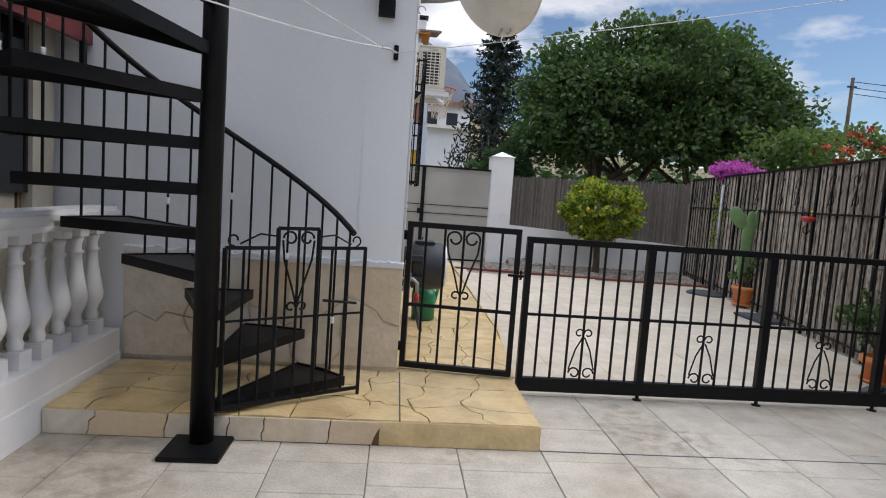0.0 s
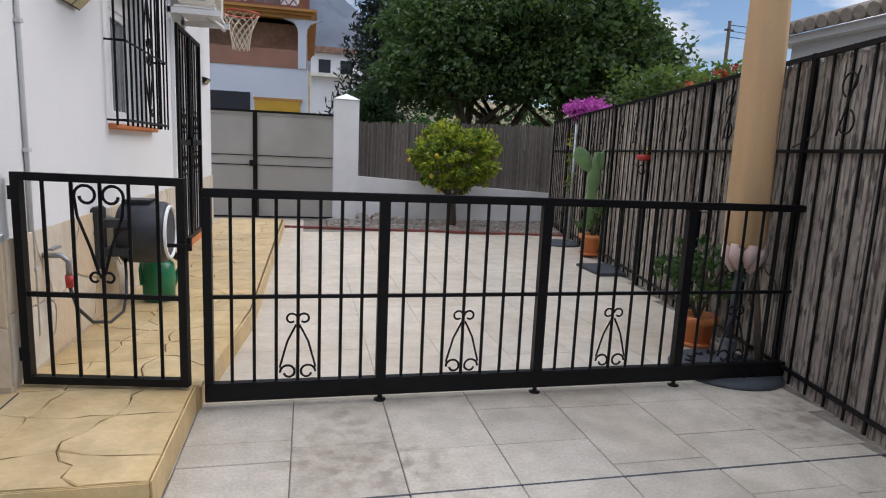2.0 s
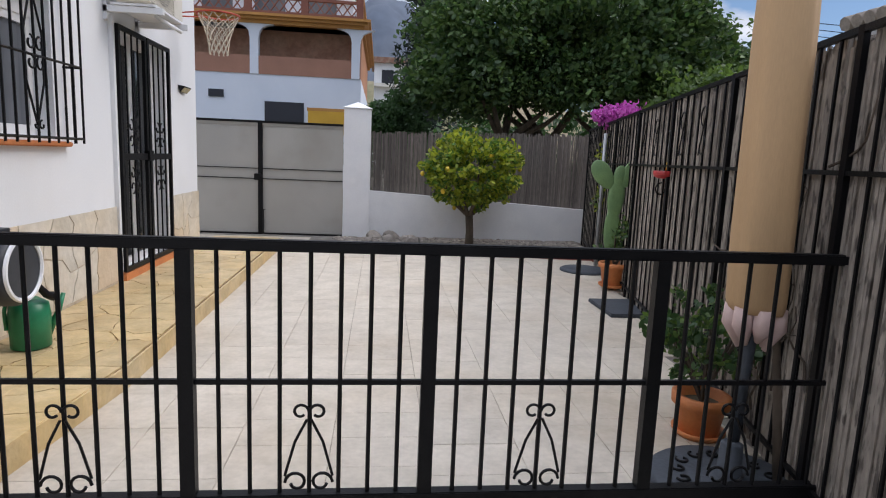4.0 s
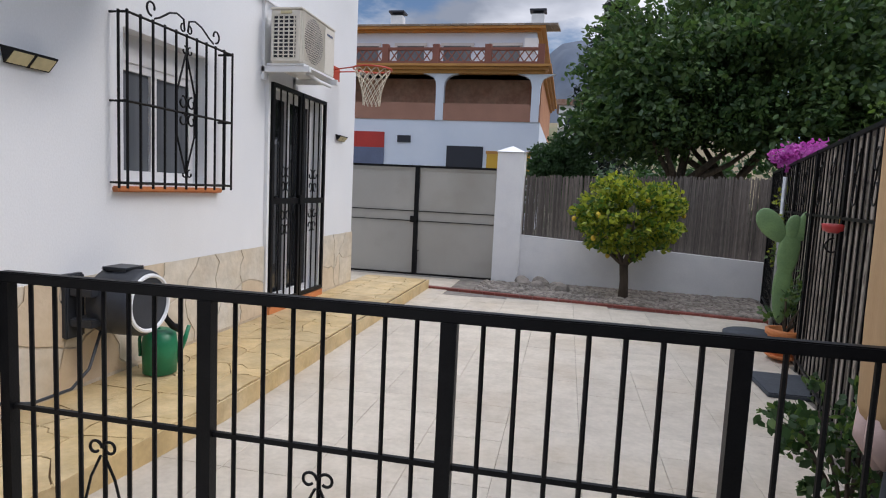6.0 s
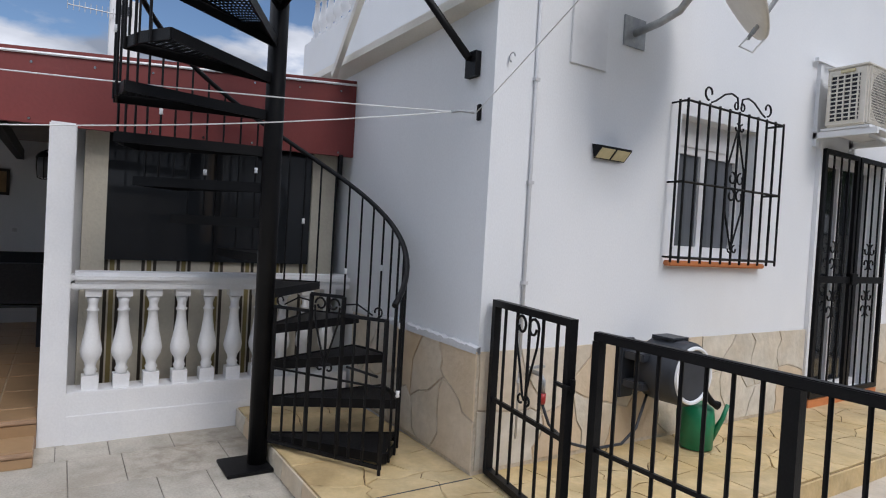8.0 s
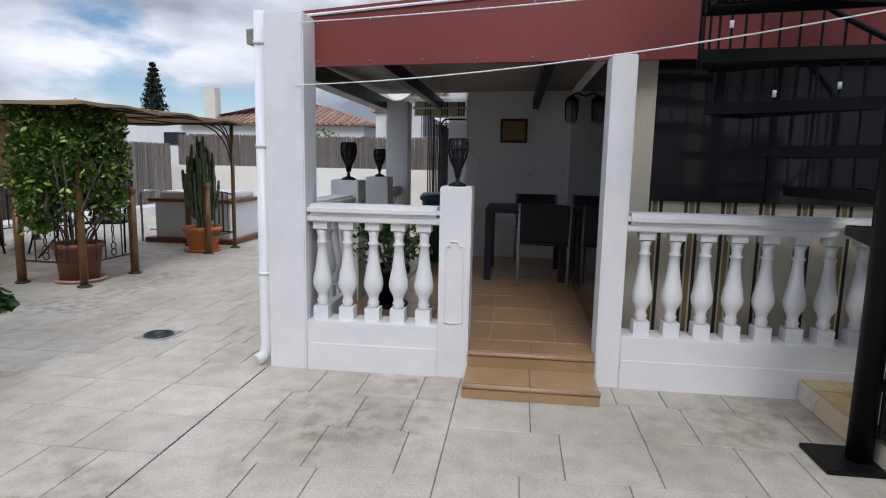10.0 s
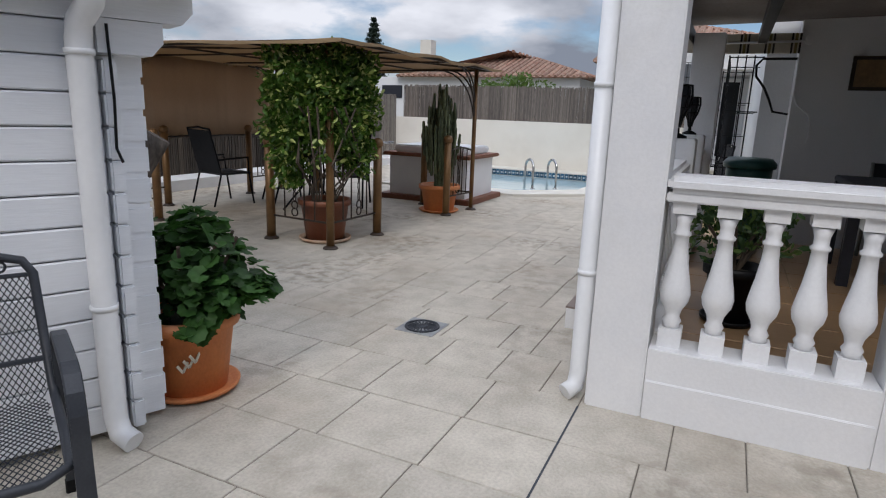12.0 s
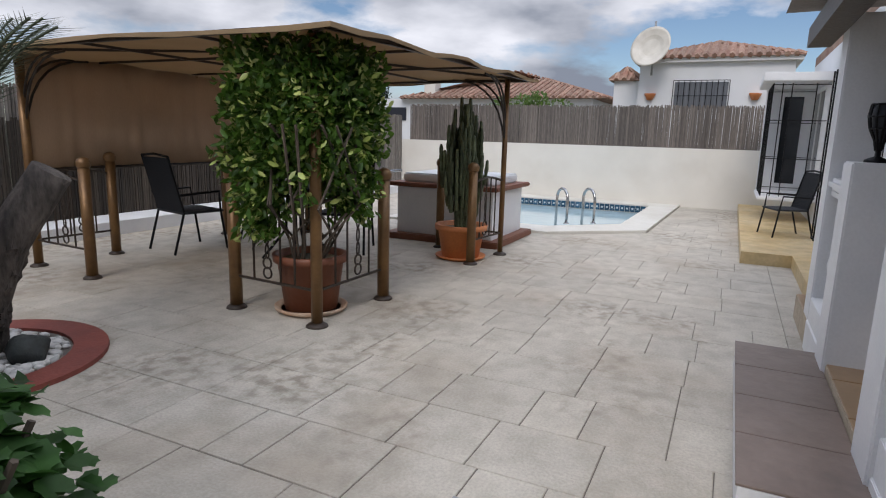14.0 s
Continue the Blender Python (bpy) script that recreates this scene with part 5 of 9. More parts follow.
# drainpipes
pipe = thing("drainpipe", (-1.78, -0.31, 0.0), "white plastic drainpipe with clips down the porch pillar", "drainpipe")
part("tube", tube(bm_new(), [(-1.70, -0.315, 0.035), (-1.745, -0.28, 0.06), (-1.76, -0.272, 0.13), (-1.765, -0.270, 2.25)], 0.04, 14), PLASTICW, pipe)
for z in (0.60, 1.42, 2.05):
    part("clip", lathe(bm_new(), [(0.046, 0), (0.046, 0.022)], (-1.763, -0.270, z), 14), PLASTICW, pipe)

# steps up to the porch
def tiled_step(name, x0, x1, y0, y1, z0, z1, tiles, material, nose, label, along="y"):
    s = thing(name, ((x0 + x1) / 2, (y0 + y1) / 2, z0), label, "step")
    part("core", box(bm_new(), x0, y0, z0 - 0.008, x1, y1, z1 - 0.012), nose, s)
    k = len(tiles) - 1
    for i in range(k):
        a, b = tiles[i], tiles[i + 1]
        if along == "y":
            part("tile", rbox(x0 + 0.002, a + 0.004, z1 - 0.012, x1 - 0.03, b - 0.004, z1, 0.002, 1), material, s)
            part("riser_tile", box(bm_new(), x1, a + 0.004, z0 + 0.002, x1 + 0.008, b - 0.004, z1 - 0.028), material, s)
        else:
            part("tile", rbox(a + 0.004, y0 - 0.006, z1 - 0.012, b - 0.004, y1 - 0.002, z1, 0.002, 1), material, s)
    if along == "y":
        part("nosing", tube(bm_new(), [(x1 + 0.004, y0, z1 - 0.012), (x1 + 0.004, y1, z1 - 0.012)], 0.015, 8), nose, s, "rounded terracotta nosing")
    return s


tiled_step("step", -1.72, -1.385, 1.07, 1.855, 0.0, 0.085, [1.07, 1.46, 1.855], TERRAFLOOR, BROWNNOSE, "brown tiled step up to the porch")
tiled_step("step", -1.97, -1.70, 1.077, 1.860, 0.0, 0.18, [1.077, 1.47, 1.860], TERRAFLOOR, BROWNNOSE, "brown tiled threshold step of the porch")
tiled_step("step", -4.30, -2.66, -0.555, -0.154, 0.0, 0.14, [-4.30, -3.89, -3.48, -3.07, -2.66], SLATE, WHITEPAINT, "grey brown tiled step on the garden side of the porch", "x")

# striped blind and dark glazing of the side room
blind = thing("striped_blind", (-2.16, 3.0, 0.2), "cream fabric blind with dark and olive stripes behind the balusters", "blind")
y = 2.07
i = 0
while y < 3.86:
    for w, m in ((0.135, CREAMCLOTH), (0.022, DARKSTRIPE), (0.012, CREAMCLOTH), (0.03, OLIVESTRIPE), (0.012, CREAMCLOTH), (0.022, DARKSTRIPE)):
        if y + w > 3.87:
            break
        part("stripe", box(bm_new(), -2.170 - 0.004 * math.sin(y * 40), y, 0.19, -2.160 - 0.004 * math.sin(y * 40), y + w, 1.18), m, blind)
        y += w
    else:
        continue
    break
glz = thing("window_2", (-2.14, 3.0, 1.13), "wide black glazed sliding window behind the stairs", "window", kind="structure")
part("pane", box(bm_new(), -2.15, 2.20, 1.13, -2.135, 2.93, 2.05), BLACKGLASS, glz)
part("pane", box(bm_new(), -2.14, 2.93, 1.13, -2.125, 3.66, 2.05), BLACKGLASS, glz)
bm = bm_new()
for y in (2.06, 3.66):
    box(bm, -2.16, y, 0.19, -2.10, y + (0.14 if y < 3 else 0.205), 2.1)
part("window_frame", bm, CREAMCLOTH, glz, "cream side panel")
part("mullion", box(bm_new(), -2.155, 2.915, 1.13, -2.118, 2.945, 2.05), IRON, glz)

# porch furniture
table = thing("dining_table", (-4.45, 1.45, 0.18), "black square outdoor dining table on the porch", "table")
part("tabletop", rbox(-4.88, 1.04, 0.86, -4.02, 1.86, 0.905, 0.008), NAVY, table)
for x in (-4.84, -4.06):
    for y in (1.08, 1.82):
        part("leg", box(bm_new(), x - 0.035, y - 0.035, 0.18, x + 0.035, y + 0.035, 0.86), NAVY, table)


def porch_chair(m):
    ch = thing("dining_chair", (0, 0, 0), "grey metal porch chair with dark mesh back and striped cushion", "chair", "porch chairs")
    for y in (-0.235, 0.235):
        part("leg", tube(bm_new(), [(0.27, y, 0), (0.25, y, 0.42), (0.25, y, 0.62), (-0.22, y, 0.64)], 0.014, 8), GALV, ch)
        part("leg", tube(bm_new(), [(-0.26, y, 0), (-0.22, y, 0.42), (-0.28, y, 0.80)], 0.014, 8), GALV, ch)
    part("seat", rbox(-0.24, -0.23, 0.405, 0.25, 0.23, 0.43, 0.006), MESHCLOTH, ch)
    part("cushion", rbox(-0.22, -0.22, 0.432, 0.25, 0.22, 0.475, 0.016), CUSHION, ch, "pale green striped cushion")
    bm = box(bm_new(), -0.008, -0.23, 0.0, 0.008, 0.23, 0.36)
    bm.transform(pose(-0.225, 0, 0.44, 0, -10, 0))
    part("backrest", bm, MESHCLOTH, ch)
    ch.matrix_basis = m
    return ch


c1 = porch_chair(pose(-4.0, 1.62, 0.18, 0, 0, 180))
copy_thing(c1, pose(-4.98, 1.60, 0.20, 0, 0, 4))
pic = thing("picture", (-5.59, 1.28, 1.6), "small dark brown framed picture on the porch wall", "picture")
part("frame", box(box(box(box(bm_new(), -5.60, 1.12, 1.60, -5.58, 1.15, 1.89), -5.60, 1.42, 1.60, -5.58, 1.45, 1.89), -5.60, 1.15, 1.86, -5.58, 1.42, 1.89), -5.60, 1.15, 1.60, -5.58, 1.42, 1.63), BRONZEDARK, pic)
part("canvas", box(bm_new(), -5.60, 1.15, 1.63, -5.59, 1.42, 1.86), PICTURE, pic)
wire = thing("wall_cable", (-5.59, 0.75, 1.5), "white cable clipped to the porch back wall", "cable")
part("cord", tube(bm_new(), [(-5.592, 0.70, 2.12), (-5.592, 0.71, 1.55), (-5.592, 0.74, 1.47), (-5.592, 0.85, 1.38), (-5.592, 0.875, 1.30), (-5.592, 0.88, 1.16)], 0.007, 6), PLASTICW, wire)
part("plug", rbox(-5.60, 0.865, 1.12, -5.57, 0.895, 1.17, 0.004), PLASTICW, wire)
sock = thing("wall_socket", (-5.59, 1.51, 1.22), "small white socket on the porch wall", "socket")
part("plate", rbox(-5.60, 1.47, 1.18, -5.585, 1.55, 1.26, 0.004), PLASTICW, sock)
# Raised grey inset; its darker tone gives the socket hollow its shade.
part("recess", rbox(-5.586, 1.49, 1.20, -5.583, 1.53, 1.24, 0.001, 1), HOUSEGREY, sock)
wl2 = thing("wall_lantern", (-3.6, 1.86, 1.7), "black caged wall lantern beside the dark glazed door", "lantern")
part("bracket", tube(bm_new(), [(-3.6, 1.915, 1.95), (-3.6, 1.85, 1.98), (-3.6, 1.80, 1.96)], 0.008, 6), IRON, wl2)
part("cap", lathe(bm_new(), [(0.065, 0.0), (0.05, 0.03), (0.015, 0.06)], (-3.6, 1.80, 1.90), 12), IRON, wl2)
part("globe", lathe(bm_new(), [(0.02, -0.17), (0.045, -0.15), (0.052, -0.06), (0.048, 0.0)], (-3.6, 1.80, 1.90), 12), GREYGLASS, wl2)
for k in range(6):
    a = k * math.pi / 3
    part("cage_bar", tube(bm_new(), [(-3.6 + r * math.cos(a), 1.80 + r * math.sin(a), z) for r, z in ((0.06, 1.90), (0.062, 1.82), (0.05, 1.73), (0.01, 1.715))], 0.004, 5), IRON, wl2)


# ---- white log shed with its downpipe ----
SM = Matrix.Translation((-0.54, -1.775, 0)) @ Matrix.Rotation(radians(-24), 4, "Z")      # x runs along the front wall
shed = thing("garden_shed", (-0.53, -1.80, 0), "white painted log shed with notched corner boards", "shed")
bm = box(bm_new(), 0.02, -2.4, 0.03, 3.2, -0.04, 1.70)
bm.transform(SM)
part("core", bm, PLANKWHITE, shed)
bm = box(bm_new(), -0.34, -2.6, 1.70, 3.4, 0.15, 1.76)
bm.transform(SM)
part("roof", bm, PLANKWHITE, shed, "white roof edge")
bm = box(bm_new(), -0.36, 0.15, 1.69, 3.4, 0.21, 1.80)
bm.transform(SM)
part("gutter", bm, PLASTICW, shed)
plank_bm = bevelled(box(bm_new(), 0.0, -0.045, 0.0, 3.2, 0.0, 0.112), 0.006, 1)
plank_bm.transform(Matrix.Rotation(radians(-24), 4, "Z"))
plank_me = mesh_of("plank", plank_bm, PLANKWHITE)
for i in range(14):
    piece("plank", plank_me, shed, Matrix.Translation((-0.54, -1.775, 0.035 + i * 0.117)))
log_bm = bevelled(box(bm_new(), -0.055, -0.12, 0.0, -0.008, 0.03, 0.114), 0.007, 2)
log_bm.transform(Matrix.Rotation(radians(-24), 4, "Z"))
log_me = mesh_of("log_end", log_bm, PLANKWHITE)
log2_bm = bevelled(box(bm_new(), -0.165, -0.12, 0.0, -0.057, -0.07, 0.114), 0.012, 2)
log2_bm.transform(Matrix.Rotation(radians(-24), 4, "Z"))
log2_me = mesh_of("log_end", log2_bm, PLANKWHITE)
for i in range(12):
    z = 0.035 + i * 0.117
    piece("log_end", log_me, shed, Matrix.Translation((-0.54, -1.775, z)))
    piece("log_end", log2_me, shed, Matrix.Translation((-0.54, -1.775, z + 0.05)))
bm = box(bm_new(), -0.155, -0.112, 0.03, -0.006, -0.075, 1.45)
bm.transform(SM)
part("corner_post", bm, PLANKWHITE, shed)
for u0, z0 in ((-0.215, 1.455), (-0.325, 1.572)):
    bm = bm_new()
    lo = [bm.verts.new((u, -0.13, z)) for u, z in ((u0, z0 + 0.045), (u0 + 0.04, z0), (0.0, z0), (0.0, z0 + 0.114), (u0, z0 + 0.114))]
    hi = [bm.verts.new((v.co.x, 0.03, v.co.z)) for v in lo]
    bm.faces.new(lo), bm.faces.new(hi[::-1])
    for k in range(5):
        bm.faces.new((lo[k], lo[(k + 1) % 5], hi[(k + 1) % 5], hi[k]))
    bm.transform(SM)
    part("corbel_log", bm, PLANKWHITE, shed, "white chamfered corbel log under the eave")
bm = tube(bm_new(), [(-0.03, 0.04, 1.55), (-0.035, 0.045, 1.3), (-0.03, 0.04, 1.13), (-0.045, 0.05, 1.08)], 0.005, 6)
bm.transform(SM)
part("hanging_cord", bm, IRON, shed, "short dark cord hanging down the corner")
sp = thing("downpipe", (-0.42, -1.72, 0), "white plastic downpipe at the corner of the shed", "drainpipe")
q = lambda u, v, z: SM @ Vector((u, v, z))
part("tube", tube(bm_new(), [q(0.02, 0.14, 0.035), q(0.05, 0.08, 0.06), q(0.06, 0.06, 0.13), q(0.06, 0.055, 1.49), q(0.055, 0.07, 1.545), q(0.03, 0.13, 1.60), q(0.02, 0.18, 1.69)], 0.042, 14), PLASTICW, sp)
for z in (0.55, 1.44):
    part("clip", lathe(bm_new(), [(0.048, 0), (0.048, 0.02)], q(0.06, 0.056, z), 14), PLASTICW, sp)

# mesh armchair beside the shed
ch = thing("patio_chair", (0.175, -1.52, 0), "dark grey steel mesh patio armchair beside the white shed", "chair")
CM = Matrix.Translation((0.175, -1.52, 0)) @ Matrix.Rotation(radians(62), 4, "Z")        # x is the chair's front


def chair_part(name, bm, mat, parent=None, label=""):
    bm.transform(CM)
    return part(name, bm, mat, parent or ch, label)


def strap(pts, y, wide, thick):
    """A flat bar bent in the upright plane at y."""
    bm = bm_new()
    P = [Vector((p[0], 0, p[1])) for p in pts]
    rings = []
    for i, p in enumerate(P):
        d = (P[min(i + 1, len(P) - 1)] - P[max(i - 1, 0)]).normalized()
        n = Vector((-d.z, 0, d.x))
        rings.append([bm.verts.new(p + n * s * thick + Vector((0, y + e * wide, 0))) for s, e in ((-1, -1), (1, -1), (1, 1), (-1, 1))])
    for u, v in zip(rings, rings[1:]):
        for k in range(4):
            bm.faces.new((u[k], u[(k + 1) % 4], v[(k + 1) % 4], v[k]))
    bm.faces.new(rings[0][::-1])
    bm.faces.new(rings[-1])
    bmesh.ops.bevel(bm, geom=[e for e in bm.edges if abs((e.verts[0].co - e.verts[1].co).y) < 1e-5], offset=0.004, segments=1, affect="EDGES")
    return bm


for s in (-1, 1):
    leg = chair_part("arm_frame", strap([(0.31, 0.02), (0.27, 0.42), (0.262, 0.52), (0.245, 0.575), (0.21, 0.608), (0.15, 0.618), (-0.10, 0.608), (-0.17, 0.60), (-0.205, 0.57), (-0.215, 0.51), (-0.22, 0.40), (-0.27, 0.02)], s * 0.29, 0.022, 0.010), DARKPLASTIC)
    chair_part("foot_cap", strap([(0.312, 0.0), (0.307, 0.05)], s * 0.29, 0.025, 0.013), IRON, leg)
    chair_part("foot_cap", strap([(-0.272, 0.0), (-0.267, 0.05)], s * 0.29, 0.025, 0.013), IRON, leg)
chair_part("frame", tube(bm_new(), [(0.27, -0.262, 0.395), (0.10, -0.265, 0.405), (-0.18, -0.265, 0.385), (-0.225, -0.262, 0.42), (-0.325, -0.25, 0.76), (-0.335, -0.225, 0.80), (-0.34, -0.17, 0.815), (-0.342, 0.0, 0.82), (-0.34, 0.17, 0.815), (-0.335, 0.225, 0.80), (-0.325, 0.25, 0.76), (-0.225, 0.262, 0.42), (-0.18, 0.265, 0.385), (0.10, 0.265, 0.405), (0.27, 0.262, 0.395), (0.285, 0.20, 0.375), (0.285, -0.20, 0.375), (0.27, -0.262, 0.395)], 0.014, 8), DARKPLASTIC)
chair_part("cross_bar", tube(bm_new(), [(-0.25, -0.255, 0.50), (-0.25, 0.255, 0.50)], 0.009, 6), DARKPLASTIC)
chair_part("cross_bar", tube(bm_new(), [(-0.33, -0.245, 0.755), (-0.33, 0.245, 0.755)], 0.007, 6), DARKPLASTIC)
for s in (-1, 1):
    chair_part("side_bracket", tube(bm_new(), [(-0.222, s * 0.262, 0.50), (-0.215, s * 0.29, 0.50)], 0.008, 6), DARKPLASTIC)
    chair_part("side_bracket", tube(bm_new(), [(0.265, s * 0.262, 0.395), (0.272, s * 0.29, 0.395)], 0.008, 6), DARKPLASTIC)
bm = bm_new()
line = [Vector((0.28, 0, 0.385)), Vector((0.10, 0, 0.40)), Vector((-0.20, 0, 0.385)), Vector((-0.245, 0, 0.47)), Vector((-0.328, 0, 0.75))]
cum = [0.0]
for p, q2 in zip(line, line[1:]):
    cum.append(cum[-1] + (q2 - p).length)


def on_line(s):
    s = max(0.0, min(cum[-1] - 1e-6, s))
    i = max(j for j in range(len(line) - 1) if cum[j] <= s)
    return line[i].lerp(line[i + 1], (s - cum[i]) / (cum[i + 1] - cum[i]))


# expanded metal: crossing slanted wires leave lozenge holes
step = 0.017
for sgn in (-1, 1):
    for k in range(-70, 75):
        pts = []
        for j in range(40):
            sj = cum[-1] * j / 39
            yj = k * step + sgn * sj * 0.62
            if abs(yj) <= 0.25:
                pts.append(on_line(sj) + Vector((0, yj, 0)))
        if len(pts) > 1:
            tube(bm, pts, 0.0019, 3)
tagged(chair_part("mesh", bm, DARKPLASTIC), kind="stuff")
for s in (-1, 1):
    chair_part("scroll", scroll(tube(bm_new(), [(-0.335, s * 0.01, 0.80), (-0.335, s * 0.12, 0.775), (-0.335, s * 0.165, 0.768)], 0.004, 5), (-0.335, s * 0.165, 0.787), 0.019, -math.pi / 2, -math.pi / 2 + s * 5.0, (0, 1, 0), (0, 0, 1), 0.004), DARKPLASTIC)


# ---- pots and plants ----
def pot(t, x, y, z, r, h, material, saucer=True, rim=0.03):
    part("pot", lathe(bm_new(), [(r * 0.70, 0.015), (r * 0.74, 0.02), (r * 0.93, h - 0.06), (r + 0.012, h - 0.055), (r + 0.015, h - 0.005), (r, h), (r - 0.02, h - 0.005), (r - 0.03, h - 0.06), (0.01, h - 0.06)], (x, y, z), 28), material, t)
    part("soil", lathe(bm_new(), [(r - 0.028, h - 0.055), (r - 0.03, h - 0.05), (0.01, h - 0.045)], (x, y, z), 18), EARTH, t)
    if saucer:
        part("saucer", lathe(bm_new(), [(r * 0.85, 0), (r * 1.0, 0.02), (r * 1.02, 0.035), (r * 0.96, 0.036), (r * 0.85, 0.02)], (x, y, z), 28), PALECLAY if material == BROWNPOT else material, t)


ger = thing("potted_geranium", (-0.955, -1.89, 0), "leafy dark green geranium in a large terracotta pot by the shed", "potted plant")
pot(ger, -0.955, -1.89, 0, 0.21, 0.38, TERRACOTTA)
bm = bm_new()
for s in (-1, 1):
    for i in range(3):
        box(bm, -0.006, -0.002, 0, 0.006, 0.002, 0.05, Matrix.Translation((-0.80 - 0.02 * i, -1.765 + 0.016 * i, 0.16 + 0.02 * i)) @ Matrix.Rotation(radians(35 * s), 4, "Y"))
part("leaf_decor", bm, CREAMCLOTH, ger, "pale painted leaf motif")
rng = np.random.default_rng(11)
pts = np.concatenate([clumps(rng, (-0.97, -1.93, 0.58), (0.27, 0.27, 0.22), 44, 0.085, 20, 0.45), clumps(rng, (-1.02, -1.69, 0.47), (0.16, 0.13, 0.12), 20, 0.08, 18, 0.3), clumps(rng, (-1.17, -2.10, 0.68), (0.13, 0.13, 0.08), 9, 0.07, 26, 0.2), clumps(rng, (-0.84, -1.68, 0.35), (0.05, 0.04, 0.05), 2, 0.055, 14, 0.2)])
leaf_part("foliage", scalloped_leaves("foliage", pts, 0.070, LEAFGERANIUM, (-0.99, -1.88, 0.35), 12), ger)
for k in range(9):
    a = k * 0.7
    part("stem", tube(bm_new(), [(-0.955, -1.89, 0.3), (-0.96 + 0.12 * math.cos(a), -1.89 + 0.12 * math.sin(a), 0.5), (-0.97 + 0.22 * math.cos(a), -1.89 + 0.22 * math.sin(a), 0.72)], 0.008, 5), BARK, ger)

# lemon tree in its gravel bed
lemon = thing("lemon_tree", (3.68, 10.85, 0), "small round clipped lemon tree with yellow green leaves", "tree")
bm = bm_new()
tube(bm, [(3.68, 10.85, -0.01), (3.68, 10.85, 0.25), (3.66, 10.85, 0.5)], [0.075, 0.06, 0.06], 10)
for k in range(9):
    a = k * 2.4
    tube(bm, [(3.66, 10.85, 0.48), (3.66 + 0.25 * math.cos(a), 10.85 + 0.25 * math.sin(a), 0.68), (3.66 + 0.5 * math.cos(a), 10.85 + 0.5 * math.sin(a), 1.0 + 0.1 * (k % 3))], [0.035, 0.025, 0.012], 6)
part("trunk", bm, BARK, lemon)
rng = np.random.default_rng(21)
pts = clumps(rng, (3.67, 10.82, 1.17), (0.72, 0.72, 0.57), 190, 0.12, 44, 0.72)
# Darker leaves mixed in at random colour in the crown's shaded gaps.
leaf_part("crown", leaf_mesh("crown", pts, 0.075, [LEAFLEMON, LEAFVINE], 22, 0.55, 0.3, (3.67, 10.82, 0.95), 0.25, 0.35), lemon)
for k in range(9):
    p = Vector((3.67, 10.82, 1.1)) + Vector(in_ball(np.random.default_rng(40 + k), 1, 0.95)[0] * np.array([0.76, 0.76, 0.55]))
    part("lemon", lathe(bm_new(), [(0.006, -0.04), (0.028, -0.022), (0.034, 0.0), (0.028, 0.022), (0.006, 0.04)], p, 10), YELLOWPL, lemon, "small yellow lemon")

# gravel bed, edging and boulders
bed = [(2.0, 10.45), (FENCE(10.0) - 0.05, 9.95), (FENCE(11.6) - 0.05, 11.6), (2.2, 11.62), (1.6, 11.5)]
structure("gravel_bed", prism(bm_new(), bed, -0.02, 0.015), JOINT, "dark soil under the gravel of the tree bed", "bed")
bm = bm_new()
for i in range(26):
    t = i / 26
    a, b = Vector((0.87, 10.50, 0)).lerp(Vector((5.42, 9.90, 0)), t), Vector((0.87, 10.50, 0)).lerp(Vector((5.42, 9.90, 0)), (i + 0.97) / 26)
    prism(bm, [(a.x, a.y - 0.045), (b.x, b.y - 0.045), (b.x, b.y + 0.045), (a.x, a.y + 0.045)], -0.01, 0.028)
structure("edging", bm, REDTRIM, "red brick edging between paving and gravel", "edging")


def pebbles(name, n, place, r, material, label, seed):
    rng = random.Random(seed)
    verts, faces = [], []
    for i in range(n):
        x, y, z = place(rng)
        s = r * rng.uniform(0.6, 1.5)
        k = len(verts)
        rot = rng.uniform(0, 6.28)
        long, flat = rng.uniform(1.0, 1.4), rng.uniform(0.5, 0.75)
        for h, w in ((-0.6, 0.8), (0.15, 1.0), (0.75, 0.66)):
            for q in range(7):
                a, b = w * long * math.cos(q * math.tau / 7), w * math.sin(q * math.tau / 7)
                verts.append((x + s * (a * math.cos(rot) - b * math.sin(rot)), y + s * (a * math.sin(rot) + b * math.cos(rot)), z + s * flat * h))
        verts.append((x, y, z + s * flat))
        for q in range(7):
            p = (q + 1) % 7
            faces += [(k + q, k + p, k + 7 + p, k + 7 + q), (k + 7 + q, k + 7 + p, k + 14 + p, k + 14 + q), (k + 14 + q, k + 14 + p, k + 21)]
    me = bpy.data.meshes.new(name)
    me.from_pydata(verts, [], faces)
    me.polygons.foreach_set("use_smooth", [True] * len(faces))
    me.materials.append(material)
    return tagged(new(name, me), label, "gravel", kind="stuff")


def in_bed(rng):
    while True:
        x, y = rng.uniform(1.6, 5.7), rng.uniform(10.0, 11.6)
        if y > 10.58 - 0.13 * (x - 0.87) and x < FENCE(y) - 0.1 and not (x < 2.2 and y > 11.45):
            return x, y, 0.022


